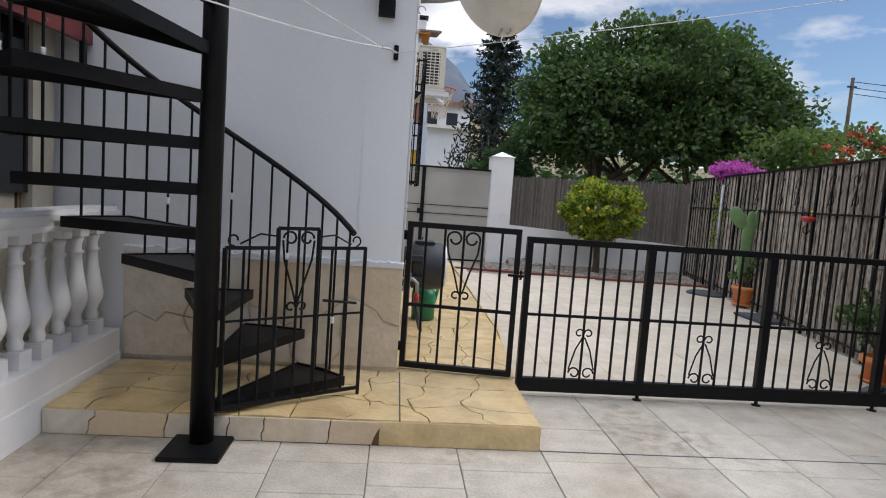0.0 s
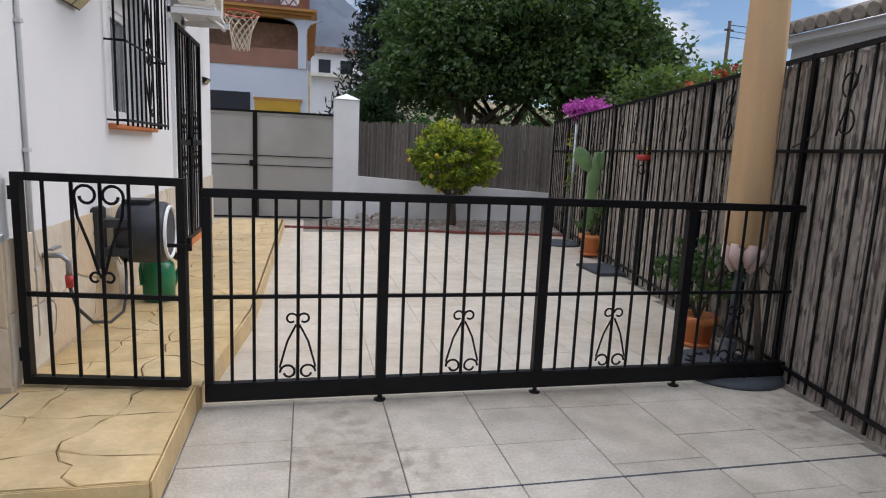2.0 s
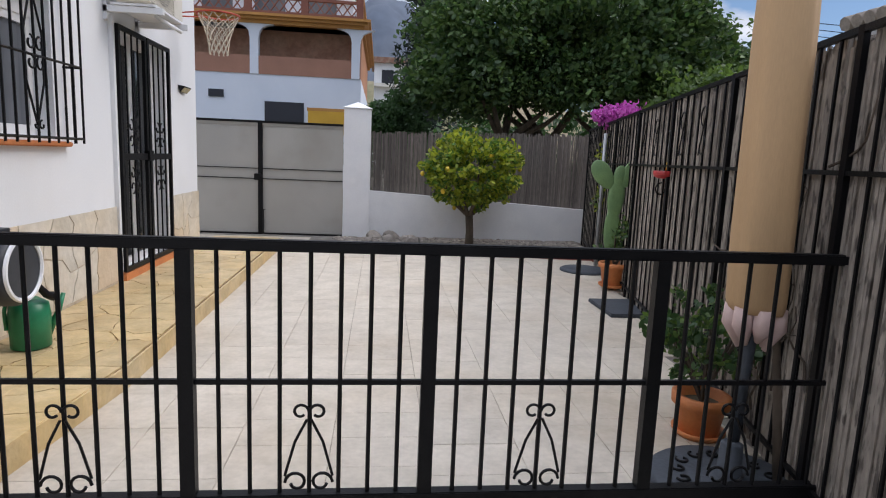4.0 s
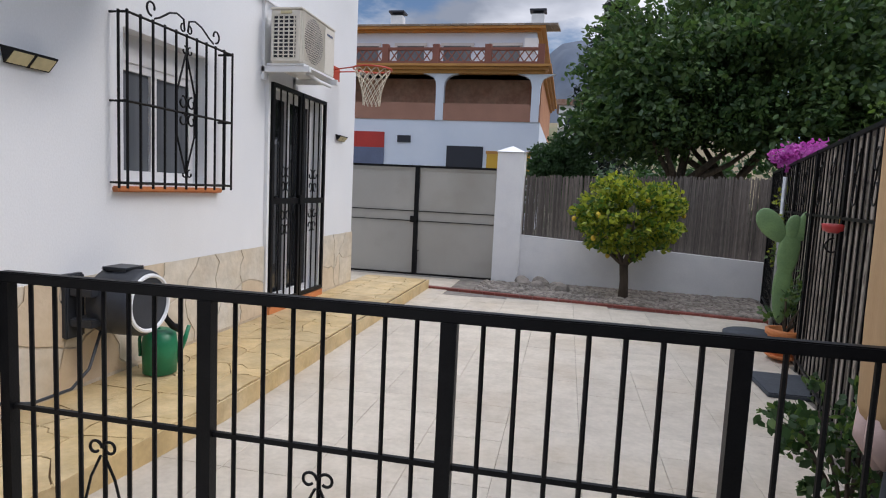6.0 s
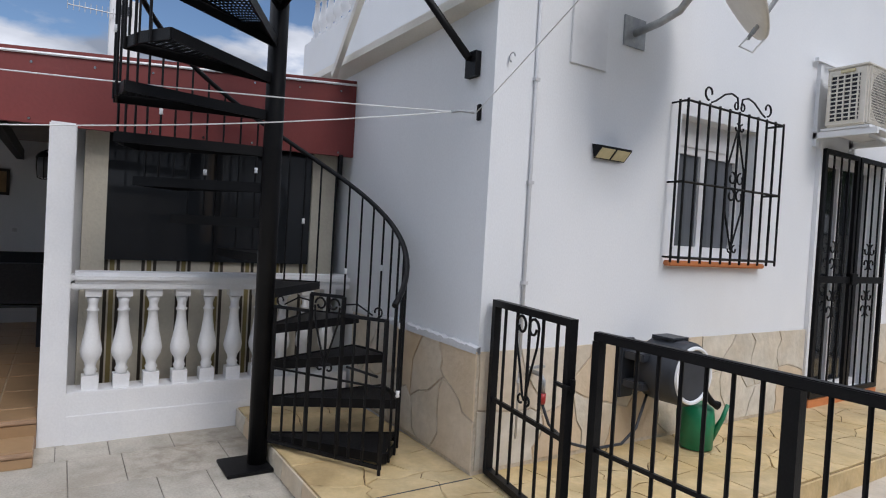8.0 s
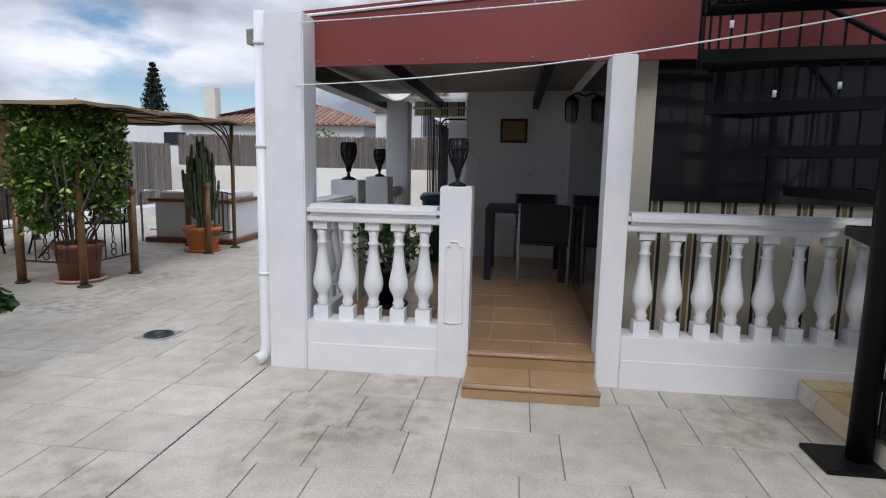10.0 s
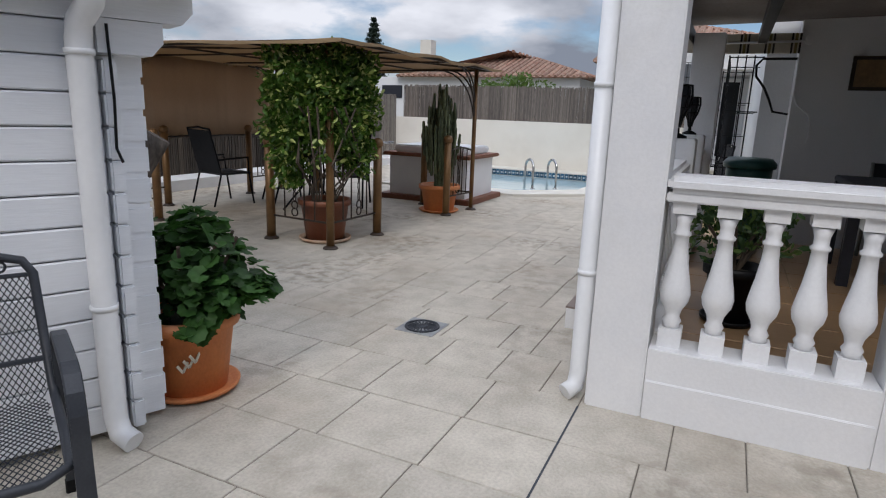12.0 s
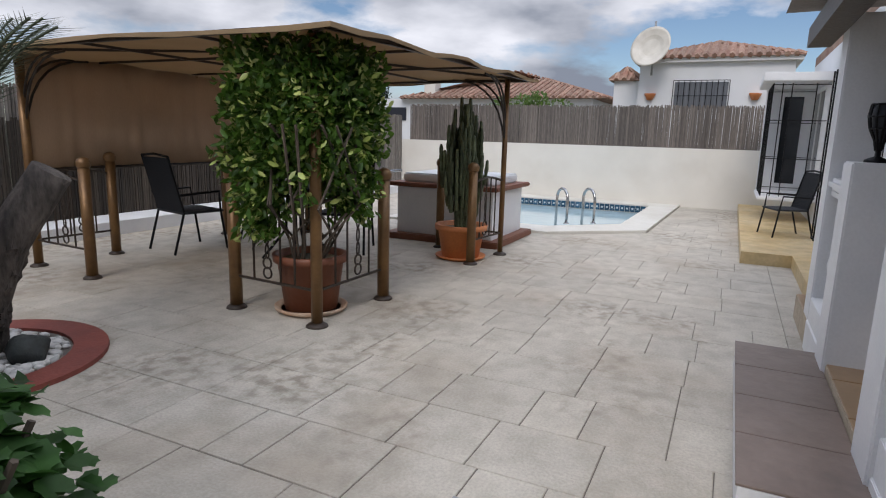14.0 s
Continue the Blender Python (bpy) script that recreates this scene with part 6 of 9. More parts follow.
pebbles("gravel", 4200, in_bed, 0.026, GRAVEL, "grey brown gravel in the tree bed", 31)
for k, (x, y, r) in enumerate(((2.22, 11.40, 0.13), (2.45, 11.2, 0.10), (2.5, 11.48, 0.12), (2.8, 11.0, 0.12), (2.15, 11.05, 0.07), (2.72, 11.35, 0.08), (2.38, 10.95, 0.06))):
    bm = bm_new()
    bmesh.ops.create_icosphere(bm, subdivisions=2, radius=r)
    for v in bm.verts:
        v.co = v.co * (1 + 0.55 * noise.noise(v.co * 7 + Vector((k * 3, 0, 0)))) * Vector((1, 1, 0.75)).length / 1.6
        v.co.z *= 0.8
        v.co += Vector((x, y, r * 0.45))
    solo("boulder", bm, BOULDER, "rough grey stone lying in the gravel bed", "stone", "stones in the gravel bed")

# plants and stands along the cane fence
def leafy(name, x, y, z, label, centre, radii, n, clump_r, per, size, mats, seed, potr=None, poth=0.0, potmat=None, share=None, aspect=0.5, category="potted plant"):
    t = thing(name, (x, y, z), label, category)
    if potr:
        pot(t, x, y, z, potr, poth, potmat)
    rng = np.random.default_rng(seed)
    pts = clumps(rng, centre, radii, n, clump_r, per, 0.25)
    leaf_part("foliage", leaf_mesh("foliage", pts, size, mats, seed + 1, aspect, 0.2, (centre[0], centre[1], centre[2] - radii[2]), 0.2, share), t)
    for k in range(7):
        a = k * 0.9 + seed
        part("stem", tube(bm_new(), [(x, y, z + poth * 0.8), (x + 0.4 * (centre[0] - x) + radii[0] * 0.3 * math.cos(a), y + 0.4 * (centre[1] - y) + radii[1] * 0.3 * math.sin(a), (z + poth + centre[2]) / 2), (centre[0] + radii[0] * 0.7 * math.cos(a), centre[1] + radii[1] * 0.7 * math.sin(a), centre[2] + 0.2 * radii[2])], 0.009, 5), BARK, t)
    return t


leafy("potted_shrub", 3.96, 4.60, 0, "dark leafy jade shrub in a terracotta pot against the fence", (3.93, 4.62, 0.52), (0.26, 0.30, 0.24), 44, 0.06, 20, 0.045, [LEAFHEDGE, LEAFSHRUB], 51, 0.13, 0.22, TERRACOTTA, 0.3, 0.6)
leafy("potted_shrub", 4.86, 8.05, 0.03, "green shrub in a terracotta pot beside the prickly pear", (4.95, 8.0, 0.55), (0.26, 0.30, 0.28), 30, 0.10, 16, 0.06, [LEAFSHRUB, LEAFHEDGE], 53, 0.15, 0.27, TERRACOTTA, 0.4, 0.5)
op = thing("prickly_pear", (4.80, 8.05, 0.25), "pale green prickly pear cactus with flat pads", "cactus")
for (x, z, w, h, tilt) in ((4.80, 0.62, 0.10, 0.28, 0), (4.82, 0.98, 0.11, 0.24, 4), (4.66, 1.24, 0.12, 0.18, -38), (4.96, 1.26, 0.12, 0.18, 36), (4.84, 1.22, 0.08, 0.13, 8)):
    bm = bm_new()
    bmesh.ops.create_uvsphere(bm, u_segments=18, v_segments=10, radius=1)
    for v in bm.verts:
        v.co = Vector((v.co.x * w * (0.85 + 0.15 * v.co.z), v.co.y * 0.022, v.co.z * h))
    for f in bm.faces:
        f.smooth = True
    bm.transform(pose(x, 8.05, z, 0, tilt, 0))
    part("pad", bm, OPUNTIA, op)
bg = thing("bougainvillea", (5.45, 9.75, 0), "magenta bougainvillea climbing by the cane fence", "climbing plant")
rng = np.random.default_rng(61)
leaf_part("foliage", leaf_mesh("foliage", clumps(rng, (5.42, 9.6, 1.2), (0.22, 0.25, 0.75), 60, 0.11, 22, 0.1), 0.05, [LEAFSHRUB, LEAFLEMON], 62, 0.6, 0.3, None, 0.2, 0.4), bg)
tagged(leaf_part("blossom", leaf_mesh("blossom", clumps(rng, (5.55, 9.7, 2.0), (0.42, 0.40, 0.13), 44, 0.12, 34, 0.1), 0.05, MAGENTA, 63, 0.8, 0.0, None, 0.3), bg), "magenta bracts", kind="stuff")
part("stem", tube(bm_new(), [(5.40, 9.7, 0), (5.45, 9.65, 0.8), (5.5, 9.65, 1.9)], [0.03, 0.025, 0.015], 8), BARK, bg)
part("support_pole", tube(bm_new(), [(5.2, 9.5, 0), (5.2, 9.5, 1.75)], 0.025, 8), GALV, bg, "grey support pole")

feeder = thing("wall_planter", (4.62, 6.55, 1.2), "small red hanging planter with a scroll bracket on the fence", "planter")
part("bowl", lathe(bm_new(), [(0.04, 0), (0.075, 0.015), (0.085, 0.06), (0.078, 0.062)], (4.57, 6.5, 1.26), 18), REDPLASTIC, feeder)
part("cup", lathe(bm_new(), [(0.035, 0), (0.03, 0.07)], (4.62, 6.5, 1.325), 12), YELLOWPL, feeder)
part("bracket", scroll(tube(bm_new(), [(4.62, 6.52, 1.25), (4.62, 6.52, 1.05)], 0.006, 5), (4.57, 6.52, 1.17), 0.055, 1.5, 6.5, (1, 0, 0), (0, 0, 1), 0.006), IRON, feeder)
part("lantern", lathe(bm_new(), [(0.04, 0), (0.05, 0.02), (0.04, 0.14), (0.055, 0.16), (0.02, 0.20)], (4.65, 6.52, 1.48), 12), GALV, feeder)
part("stand_pole", tube(bm_new(), [(4.70, 6.70, 0), (4.70, 6.70, 1.85)], 0.022, 8), GALV, feeder, "grey fence pole")

mat1 = solo("paving_slab", rbox(4.38, 6.85, -0.004, 4.86, 7.45, 0.035, 0.008), RUBBERMAT, "dark square parasol base slab on the paving", "slab")
solo("paving_disc", lathe(bm_new(), [(0.30, -0.004), (0.30, 0.02), (0.27, 0.035), (0.05, 0.04)], (4.90, 9.1, 0), 32), RUBBERMAT, "dark round parasol base lying by the fence", "base")
par = thing("closed_parasol", (3.85, 4.12, 0), "closed parasol in a tan cover on a dark round base", "parasol")
bm = lathe(bm_new(), [(0.33, -0.004), (0.335, 0.015), (0.31, 0.035), (0.10, 0.045), (0.05, 0.06), (0.045, 0.20), (0.03, 0.21)], (3.82, 4.10, 0), 40)
base = part("base", bm, RUBBERMAT, par, "dark cast base")
for k in range(14):
    a = 2 * math.pi * k / 14
    part("base_rib", scroll(bm_new(), (3.82 + 0.2 * math.cos(a), 4.10 + 0.2 * math.sin(a), 0.046), 0.03, a, a + 5, (1, 0, 0), (0, 1, 0), 0.006), IRON, base)
part("pole", tube(bm_new(), [(3.83, 4.11, 0.2), (3.87, 4.12, 0.9)], 0.024, 10), RUBBERMAT, par)
bm = bm_new()
prof = [(0.105, 0.78), (0.115, 0.82), (0.118, 1.1), (0.112, 1.5), (0.11, 1.9), (0.10, 2.3), (0.07, 2.6), (0.02, 2.75)]
lathe(bm, prof, (0, 0, 0), 28)
for v in bm.verts:
    a = math.atan2(v.co.y, v.co.x)
    f = 1 + 0.06 * math.sin(5 * a + v.co.z * 1.3) + 0.03 * math.sin(9 * a)
    v.co.x, v.co.y = v.co.x * f + 3.865 - 0.02 * (v.co.z - 0.8), v.co.y * f + 4.12
part("cover", bm, TAN, par)
bm = bm_new()
for k in range(7):
    a = k * 0.9
    tube(bm, [(3.865 + 0.08 * math.cos(a), 4.12 + 0.08 * math.sin(a), 0.80), (3.865 + 0.085 * math.cos(a), 4.12 + 0.085 * math.sin(a), 0.72), (3.865 + 0.05 * math.cos(a), 4.12 + 0.05 * math.sin(a), 0.62 + 0.02 * (k % 3))], [0.04, 0.04, 0.012], 8)
part("canopy_hem", bm, PINK, par, "pale pink cloth hanging out below")

# ---- pergola ----
perg = thing("pergola", (-5.0, -4.5, 0), "pergola with bronze posts and a beige canvas roof", "pergola")
ZP = 1.84
tall = [(-3.63, -3.04), (-6.60, -2.86), (-3.76, -6.23), (-6.66, -6.20)]
short = [(-3.69, -3.80), (-4.43, -3.02), (-5.97, -2.94), (-6.62, -3.60), (-3.71, -5.42), (-4.48, -6.17), (-6.62, -5.45), (-5.95, -6.17)]
for x, y in tall:
    p = part("post", tube(bm_new(), [(x, y, 0.0), (x, y, ZP)], 0.038 if (x, y) != tall[1] else 0.028, 14), BRONZE, perg)
    part("foot", lathe(bm_new(), [(0.075, -0.002), (0.07, 0.012), (0.04, 0.03)], (x, y, 0), 18), BRONZEDARK, p)
for x, y in short:
    p = part("short_post", tube(bm_new(), [(x, y, 0.0), (x, y, 0.92)], 0.045, 14), BRONZE, perg)
    part("knob", lathe(bm_new(), [(0.046, 0.92), (0.056, 0.935), (0.058, 0.965), (0.045, 0.995), (0.015, 1.01)], (x, y, 0), 16), BRONZE, p)
    part("foot", lathe(bm_new(), [(0.075, -0.002), (0.07, 0.012), (0.045, 0.03)], (x, y, 0), 18), BRONZEDARK, p)


def perg_panel(a, b):
    """A low rail panel with rings between a corner post and its short post."""
    A, B = Vector((*a, 0)), Vector((*b, 0))
    u = (B - A).normalized()
    ln = (B - A).length
    bm = bm_new()
    part("rail", tube(bm, [A + u * s * ln + Vector((0, 0, 0.80 + 0.05 * math.sin(math.pi * s))) for s in np.linspace(0, 1, 9)], 0.010, 6), BRONZEDARK, perg)
    r = part("rail", tube(bm_new(), [A + Vector((0, 0, 0.24)), B + Vector((0, 0, 0.24))], 0.010, 6), BRONZEDARK, perg)
    for s in (0.25, 0.42, 0.75):
        part("bar", tube(bm_new(), [A + u * s * ln + Vector((0, 0, 0.24)), A + u * s * ln + Vector((0, 0, 0.84))], 0.008, 5), BRONZEDARK, r)
    bm = bm_new()
    c = A + u * 0.58 * ln
    for z in (0.30, 0.37):
        tube(bm, [c + u * (0.038 * math.cos(t)) + Vector((0, 0, z + 0.038 * math.sin(t))) for t in np.linspace(0, 2 * math.pi, 17)], 0.007, 5, caps=False)
    for z in (0.45, 0.55, 0.65):
        tube(bm, [c + u * (0.016 * math.cos(t)) + Vector((0, 0, z + 0.05 * math.sin(t))) for t in np.linspace(0, 2 * math.pi, 13)], 0.006, 5, caps=False)
    part("ring_ornament", bm, BRONZEDARK, r)


for a, b in ((tall[0], short[0]), (tall[0], short[1]), (tall[1], short[2]), (tall[1], short[3]), (tall[2], short[4]), (tall[2], short[5]), (tall[3], short[6]), (tall[3], short[7])):
    perg_panel(a, b)
for (x, y), (sx, sy) in zip(tall, ((-1, -1), (1, -1), (-1, 1), (1, 1))):
    for dx, dy in ((sx, 0), (0, sy)):
        for off, w in ((0.62, 0.85), (0.48, 0.62)):
            part("brace", tube(bm_new(), [(x + dx * off * s * s, y + dy * off * s * s, ZP - w + w * (1 - (1 - s) ** 2)) for s in np.linspace(0, 1, 9)], 0.011, 6), BRONZEDARK, perg)
bm = bm_new()
cor = [(-3.42, -2.80, ZP), (-6.75, -2.66, ZP), (-6.8, -6.3, ZP), (-3.42, -6.3, ZP)]
for i in range(4):
    tube(bm, [cor[i], cor[(i + 1) % 4]], 0.02, 4)
apex = (-5.05, -4.5, ZP + 0.12)
part("roof_frame", bm, BRONZEDARK, perg)
for i in range(4):
    part("rafter", tube(bm_new(), [cor[i], apex], 0.016, 4), BRONZEDARK, perg)
for t in (0.33, 0.66):
    part("rafter", tube(bm_new(), [(-3.42 - 3.33 * t, -2.75, ZP + 0.01), (-3.42 - 3.33 * t, -6.3, ZP + 0.01)], 0.014, 4), BRONZEDARK, perg)
    part("rafter", tube(bm_new(), [(-3.42, -2.75 - 3.5 * t, ZP + 0.01), (-6.78, -2.7 - 3.55 * t, ZP + 0.01)], 0.014, 4), BRONZEDARK, perg)
bm = bm_new()
n = 12
rows = []
for i in range(n + 1):
    row = []
    for j in range(n + 1):
        s, t = i / n, j / n
        x = -3.36 + (-6.85 + 3.36) * s
        y = (-2.72 + 0.12 * s) + (-6.36 + 2.72) * t
        h = min(s, 1 - s, t, 1 - t) * 2
        row.append(bm.verts.new((x, y, ZP + 0.025 + 0.11 * h + 0.012 * math.sin(17 * s) * math.sin(13 * t + 1) - (0.012 * (1 + math.sin(23 * s + 9 * t)) if h == 0 else 0))))
    rows.append(row)
for i in range(n):
    for j in range(n):
        bm.faces.new((rows[i][j], rows[i + 1][j], rows[i + 1][j + 1], rows[i][j + 1])).smooth = True
border = [rows[i][0] for i in range(n + 1)] + [rows[n][j] for j in range(1, n + 1)] + [rows[i][n] for i in range(n - 1, -1, -1)] + [rows[0][j] for j in range(n - 1, 0, -1)]
low_ring = [bm.verts.new(v.co - Vector((0, 0, 0.028 + 0.006 * math.sin(k * 1.9)))) for k, v in enumerate(border)]
for k in range(len(border)):
    bm.faces.new((border[k], border[(k + 1) % len(border)], low_ring[(k + 1) % len(border)], low_ring[k]))
bmesh.ops.recalc_face_normals(bm, faces=bm.faces[:])
bmesh.ops.solidify(bm, geom=bm.faces[:], thickness=0.006)
part("canopy", bm, CANVAS, perg, "sagging beige canvas roof")
bm = bm_new()
sheet = [[[bm.verts.new((-3.80 - 2.835 * k / 60, -6.265 + d + 0.014 * math.sin(k * 0.42) + 0.006 * math.sin(k * 1.7), z)) for z in (0.86, 1.87)] for k in range(61)] for d in (0.0, 0.006)]
for k in range(60):
    for d in (0, 1):
        bm.faces.new((sheet[d][k][0], sheet[d][k + 1][0], sheet[d][k + 1][1], sheet[d][k][1])).smooth = True
    for e in (0, 1):
        bm.faces.new((sheet[0][k][e], sheet[0][k + 1][e], sheet[1][k + 1][e], sheet[1][k][e]))
for k in (0, 60):
    bm.faces.new((sheet[0][k][0], sheet[0][k][1], sheet[1][k][1], sheet[1][k][0]))
part("side_screen", bm, BLINDCLOTH, perg, "brown roll-down side screen")
part("screen_bar", tube(bm_new(), [(-3.78, -6.25, 0.86), (-6.65, -6.25, 0.86)], 0.016, 6), BRONZEDARK, perg)

vine = thing("potted_vine", (-3.82, -3.30, 0), "bushy variegated vine climbing the pergola from a brown pot", "potted plant")
pot(vine, -3.93, -3.32, 0, 0.25, 0.42, BROWNPOT)
bm = lathe(bm_new(), [(0.22, 0), (0.255, 0.02), (0.26, 0.04), (0.245, 0.042), (0.22, 0.02)], (-3.93, -3.32, 0), 28)
part("wide_saucer", bm, PALECLAY, vine, "pale limed clay saucer")
rng = np.random.default_rng(71)
P = []
for k in range(740):
    if rng.uniform() < 0.5:
        c = np.array([-3.60 + rng.normal() * 0.06, rng.uniform(-3.72, -3.00), 0])
    else:
        c = np.array([rng.uniform(-4.24, -3.60), -3.00 + rng.normal() * 0.06, 0])
    low = 0.84 + 0.18 * math.sin(c[0] * 11 + c[1] * 9) - 0.12 * (abs(c[1] + 3.5) < 0.12)
    z = rng.uniform(low, 1.80)
    c[2] = z
    P.append(c + in_ball(rng, 17) * 0.075)
P.append(clumps(rng, (-3.85, -3.25, 1.32), (0.33, 0.33, 0.48), 70, 0.15, 18, 0.1))
P = np.concatenate(P)
leaf_part("foliage", leaf_mesh("foliage", P, 0.063, [LEAFVINE, LEAFVINEPALE], 72, 0.42, 0.5, (-4.05, -3.45, 1.0), 0.25, 0.20), vine)
for k in range(12):
    a = k * 2.4
    part("stem", tube(bm_new(), [(-3.84 + 0.08 * math.cos(a), -3.28 + 0.08 * math.sin(a), 0.34), (-3.80 + 0.16 * math.cos(a), -3.2 + 0.16 * math.sin(a), 0.55), (-3.72 + 0.24 * math.cos(a * 1.3), -3.1 + 0.2 * math.sin(a), 0.8), (-3.7 + 0.3 * math.cos(a), -3.1 + 0.25 * math.sin(a), 1.3)], 0.009, 5), BARK, vine)

cact = thing("potted_cactus", (-6.22, -3.16, 0), "tall clustered column cactus in a terracotta pot", "potted plant")
pot(cact, -6.22, -3.16, 0, 0.26, 0.36, TERRACOTTA)
rngp = random.Random(81)
for k in range(92):
    a, rr = k * 2.399, 0.0165 * math.sqrt(k)
    x, y = -6.22 + rr * math.cos(a), -3.16 + rr * math.sin(a)
    lean = rr * rngp.uniform(0.2, 0.7)
    top = 1.80 - rr * 3.0 - rngp.uniform(0, 0.5)
    foot = 0.3 if k < 14 else min(rngp.uniform(0.42, 1.0), top - 0.25)
    bm = bm_new()
    m = 8
    count = max(2, int((top - foot) / 0.055))
    knobs = [(0.0125 + 0.0045 * (i % 2) + 0.003 * rngp.random(), foot + (top - 0.05 - foot) * i / count) for i in range(count + 1)]
    lathe(bm, knobs + [(0.013, top - 0.015), (0.005, top)], (0, 0, 0), m)
    for v in bm.verts:
        t = math.atan2(v.co.y, v.co.x)
        f = 1.3 if round(t / (2 * math.pi / m)) % 2 else 0.75
        s = math.sin(min(1, max(0, (v.co.z - 0.3) / 1.25)) * 2.2)
        v.co.x, v.co.y = v.co.x * f + x + lean * s * math.cos(a), v.co.y * f + y + lean * s * math.sin(a)
    part("stem", bm, CACTUS, cact)

# chairs, table hidden under the pergola
def steel_chair(m, name="pergola_chair"):
    t = thing(name, (0, 0, 0), "black metal garden armchair with a mesh back under the pergola", "chair", "pergola chairs")
    for s in (-1, 1):
        part("leg", tube(bm_new(), [(0.26, s * 0.27, 0.0), (0.20, s * 0.26, 0.42), (0.18, s * 0.28, 0.62), (-0.25, s * 0.28, 0.60)], 0.013, 6), IRON, t)
        part("leg", tube(bm_new(), [(-0.32, s * 0.25, 0.0), (-0.2, s * 0.25, 0.42), (-0.34, s * 0.25, 0.98)], 0.013, 6), IRON, t)
    part("seat", rbox(-0.22, -0.26, 0.40, 0.24, 0.26, 0.425, 0.005), MESHCLOTH, t)
    bm = bm_new()
    for i in range(36):
        tube(bm, [(0, -0.25 + 0.5 * i / 35, 0.0), (0, -0.25 + 0.5 * i / 35, 0.56)], 0.0042, 3)
    for i in range(36):
        tube(bm, [(0.002, -0.25, 0.016 * i), (0.002, 0.25, 0.016 * i)], 0.0042, 3)
    bm.transform(pose(-0.21, 0, 0.42, 0, -14, 0))
    tagged(part("backrest", bm, MESHCLOTH, t), kind="stuff")
    part("top_rail", tube(bm_new(), [(-0.34, -0.25, 0.98), (-0.345, 0, 1.0), (-0.34, 0.25, 0.98)], 0.013, 6), IRON, t)
    t.matrix_basis = m
    return t


pc = steel_chair(pose(-5.08, -5.80, 0, 0, 0, 168))
copy_thing(pc, pose(-5.75, -5.25, 0, 0, 0, 150))
copy_thing(pc, pose(-5.9, -4.4, 0, 0, 0, 20))
pt = thing("garden_table", (-5.25, -4.5, 0), "round dark metal garden table under the pergola", "table")
part("tabletop", lathe(bm_new(), [(0.45, 0.70), (0.46, 0.715), (0.45, 0.73), (0.01, 0.732)], (-5.25, -4.5, 0), 32), IRON, pt)
for k in range(4):
    a = k * math.pi / 2 + 0.5
    part("leg", tube(bm_new(), [(-5.25 + 0.1 * math.cos(a), -4.5 + 0.1 * math.sin(a), 0.70), (-5.25 + 0.12 * math.cos(a), -4.5 + 0.12 * math.sin(a), 0.3), (-5.25 + 0.36 * math.cos(a), -4.5 + 0.36 * math.sin(a), 0.0)], 0.014, 6), IRON, pt)

# ---- pump box, pool ----
bb = thing("pump_housing", (-7.45, -3.75, 0), "white rendered pump housing with red tile ledges beside the pool", "pump housing")
part("body", rbox(-8.0, -4.35, 0.0, -6.95, -3.1, 0.64, 0.01), WHITEPAINT, bb)
part("plinth", rbox(-8.12, -4.47, 0.0, -6.83, -2.98, 0.075, 0.01), BROWNPOT, bb, "dark red tile plinth")
part("ledge", rbox(-8.08, -4.43, 0.64, -6.87, -3.02, 0.69, 0.012), BROWNPOT, bb, "dark red tile ledge")
part("lid", rbox(-7.95, -4.3, 0.69, -7.0, -3.15, 0.80, 0.02), PLASTICW, bb, "grey white lid")
part("handle_rail", tube(bm_new(), [(-6.9, -4.55, 0.0), (-6.9, -4.55, 0.76), (-6.95, -4.52, 0.80), (-7.3, -4.5, 0.80)], 0.018, 10), CHROME, bb)

inner = [(-8.80, -4.9), (-8.80, -2.95), (-9.63, -2.08), (-12.55, -2.02), (-12.55, -4.9)]
outer = [(-8.25, -5.3), (-8.25, -2.82), (-9.20, -1.66), (-13.1, -1.52), (-13.1, -5.3)]
pool = thing("swimming_pool", (-10.8, -3.6, -0.1), "small swimming pool with pale water and white coping", "pool")
for i in range(5):
    a, b, c, d = inner[i], inner[(i + 1) % 5], outer[(i + 1) % 5], outer[i]
    part("coping", prism(bm_new(), [a, b, c, d], -0.38, 0.035), COPING, pool)
part("basin", prism(bm_new(), inner, -0.375, -0.33), POOLTILEPALE, pool)
part("water", prism(bm_new(), inner, -0.20, -0.125), WATER, pool, "pale blue water")
tile_me = mesh_of("border_tile", rbox(-0.004, -0.045, -0.062, 0.004, 0.045, 0.062, 0.002, 1), POOLTILE)
tile2_me = mesh_of("border_inlay", box(bm_new(), -0.006, -0.018, -0.018, 0.006, 0.018, 0.018), POOLTILEPALE)
for i in range(29):
    piece("border_tile", tile_me, pool, pose(-12.54, -4.85 + i * 0.097, -0.05))
    piece("border_inlay", tile2_me, pool, pose(-12.54, -4.85 + i * 0.097, -0.05))
for i in range(29):
    piece("border_tile", tile_me, pool, pose(-12.5 + i * 0.097, -2.035, -0.05, 0, 0, 90))
lad = thing("pool_ladder", (-9.1, -2.6, 0), "pair of polished steel pool ladder rails", "pool ladder")
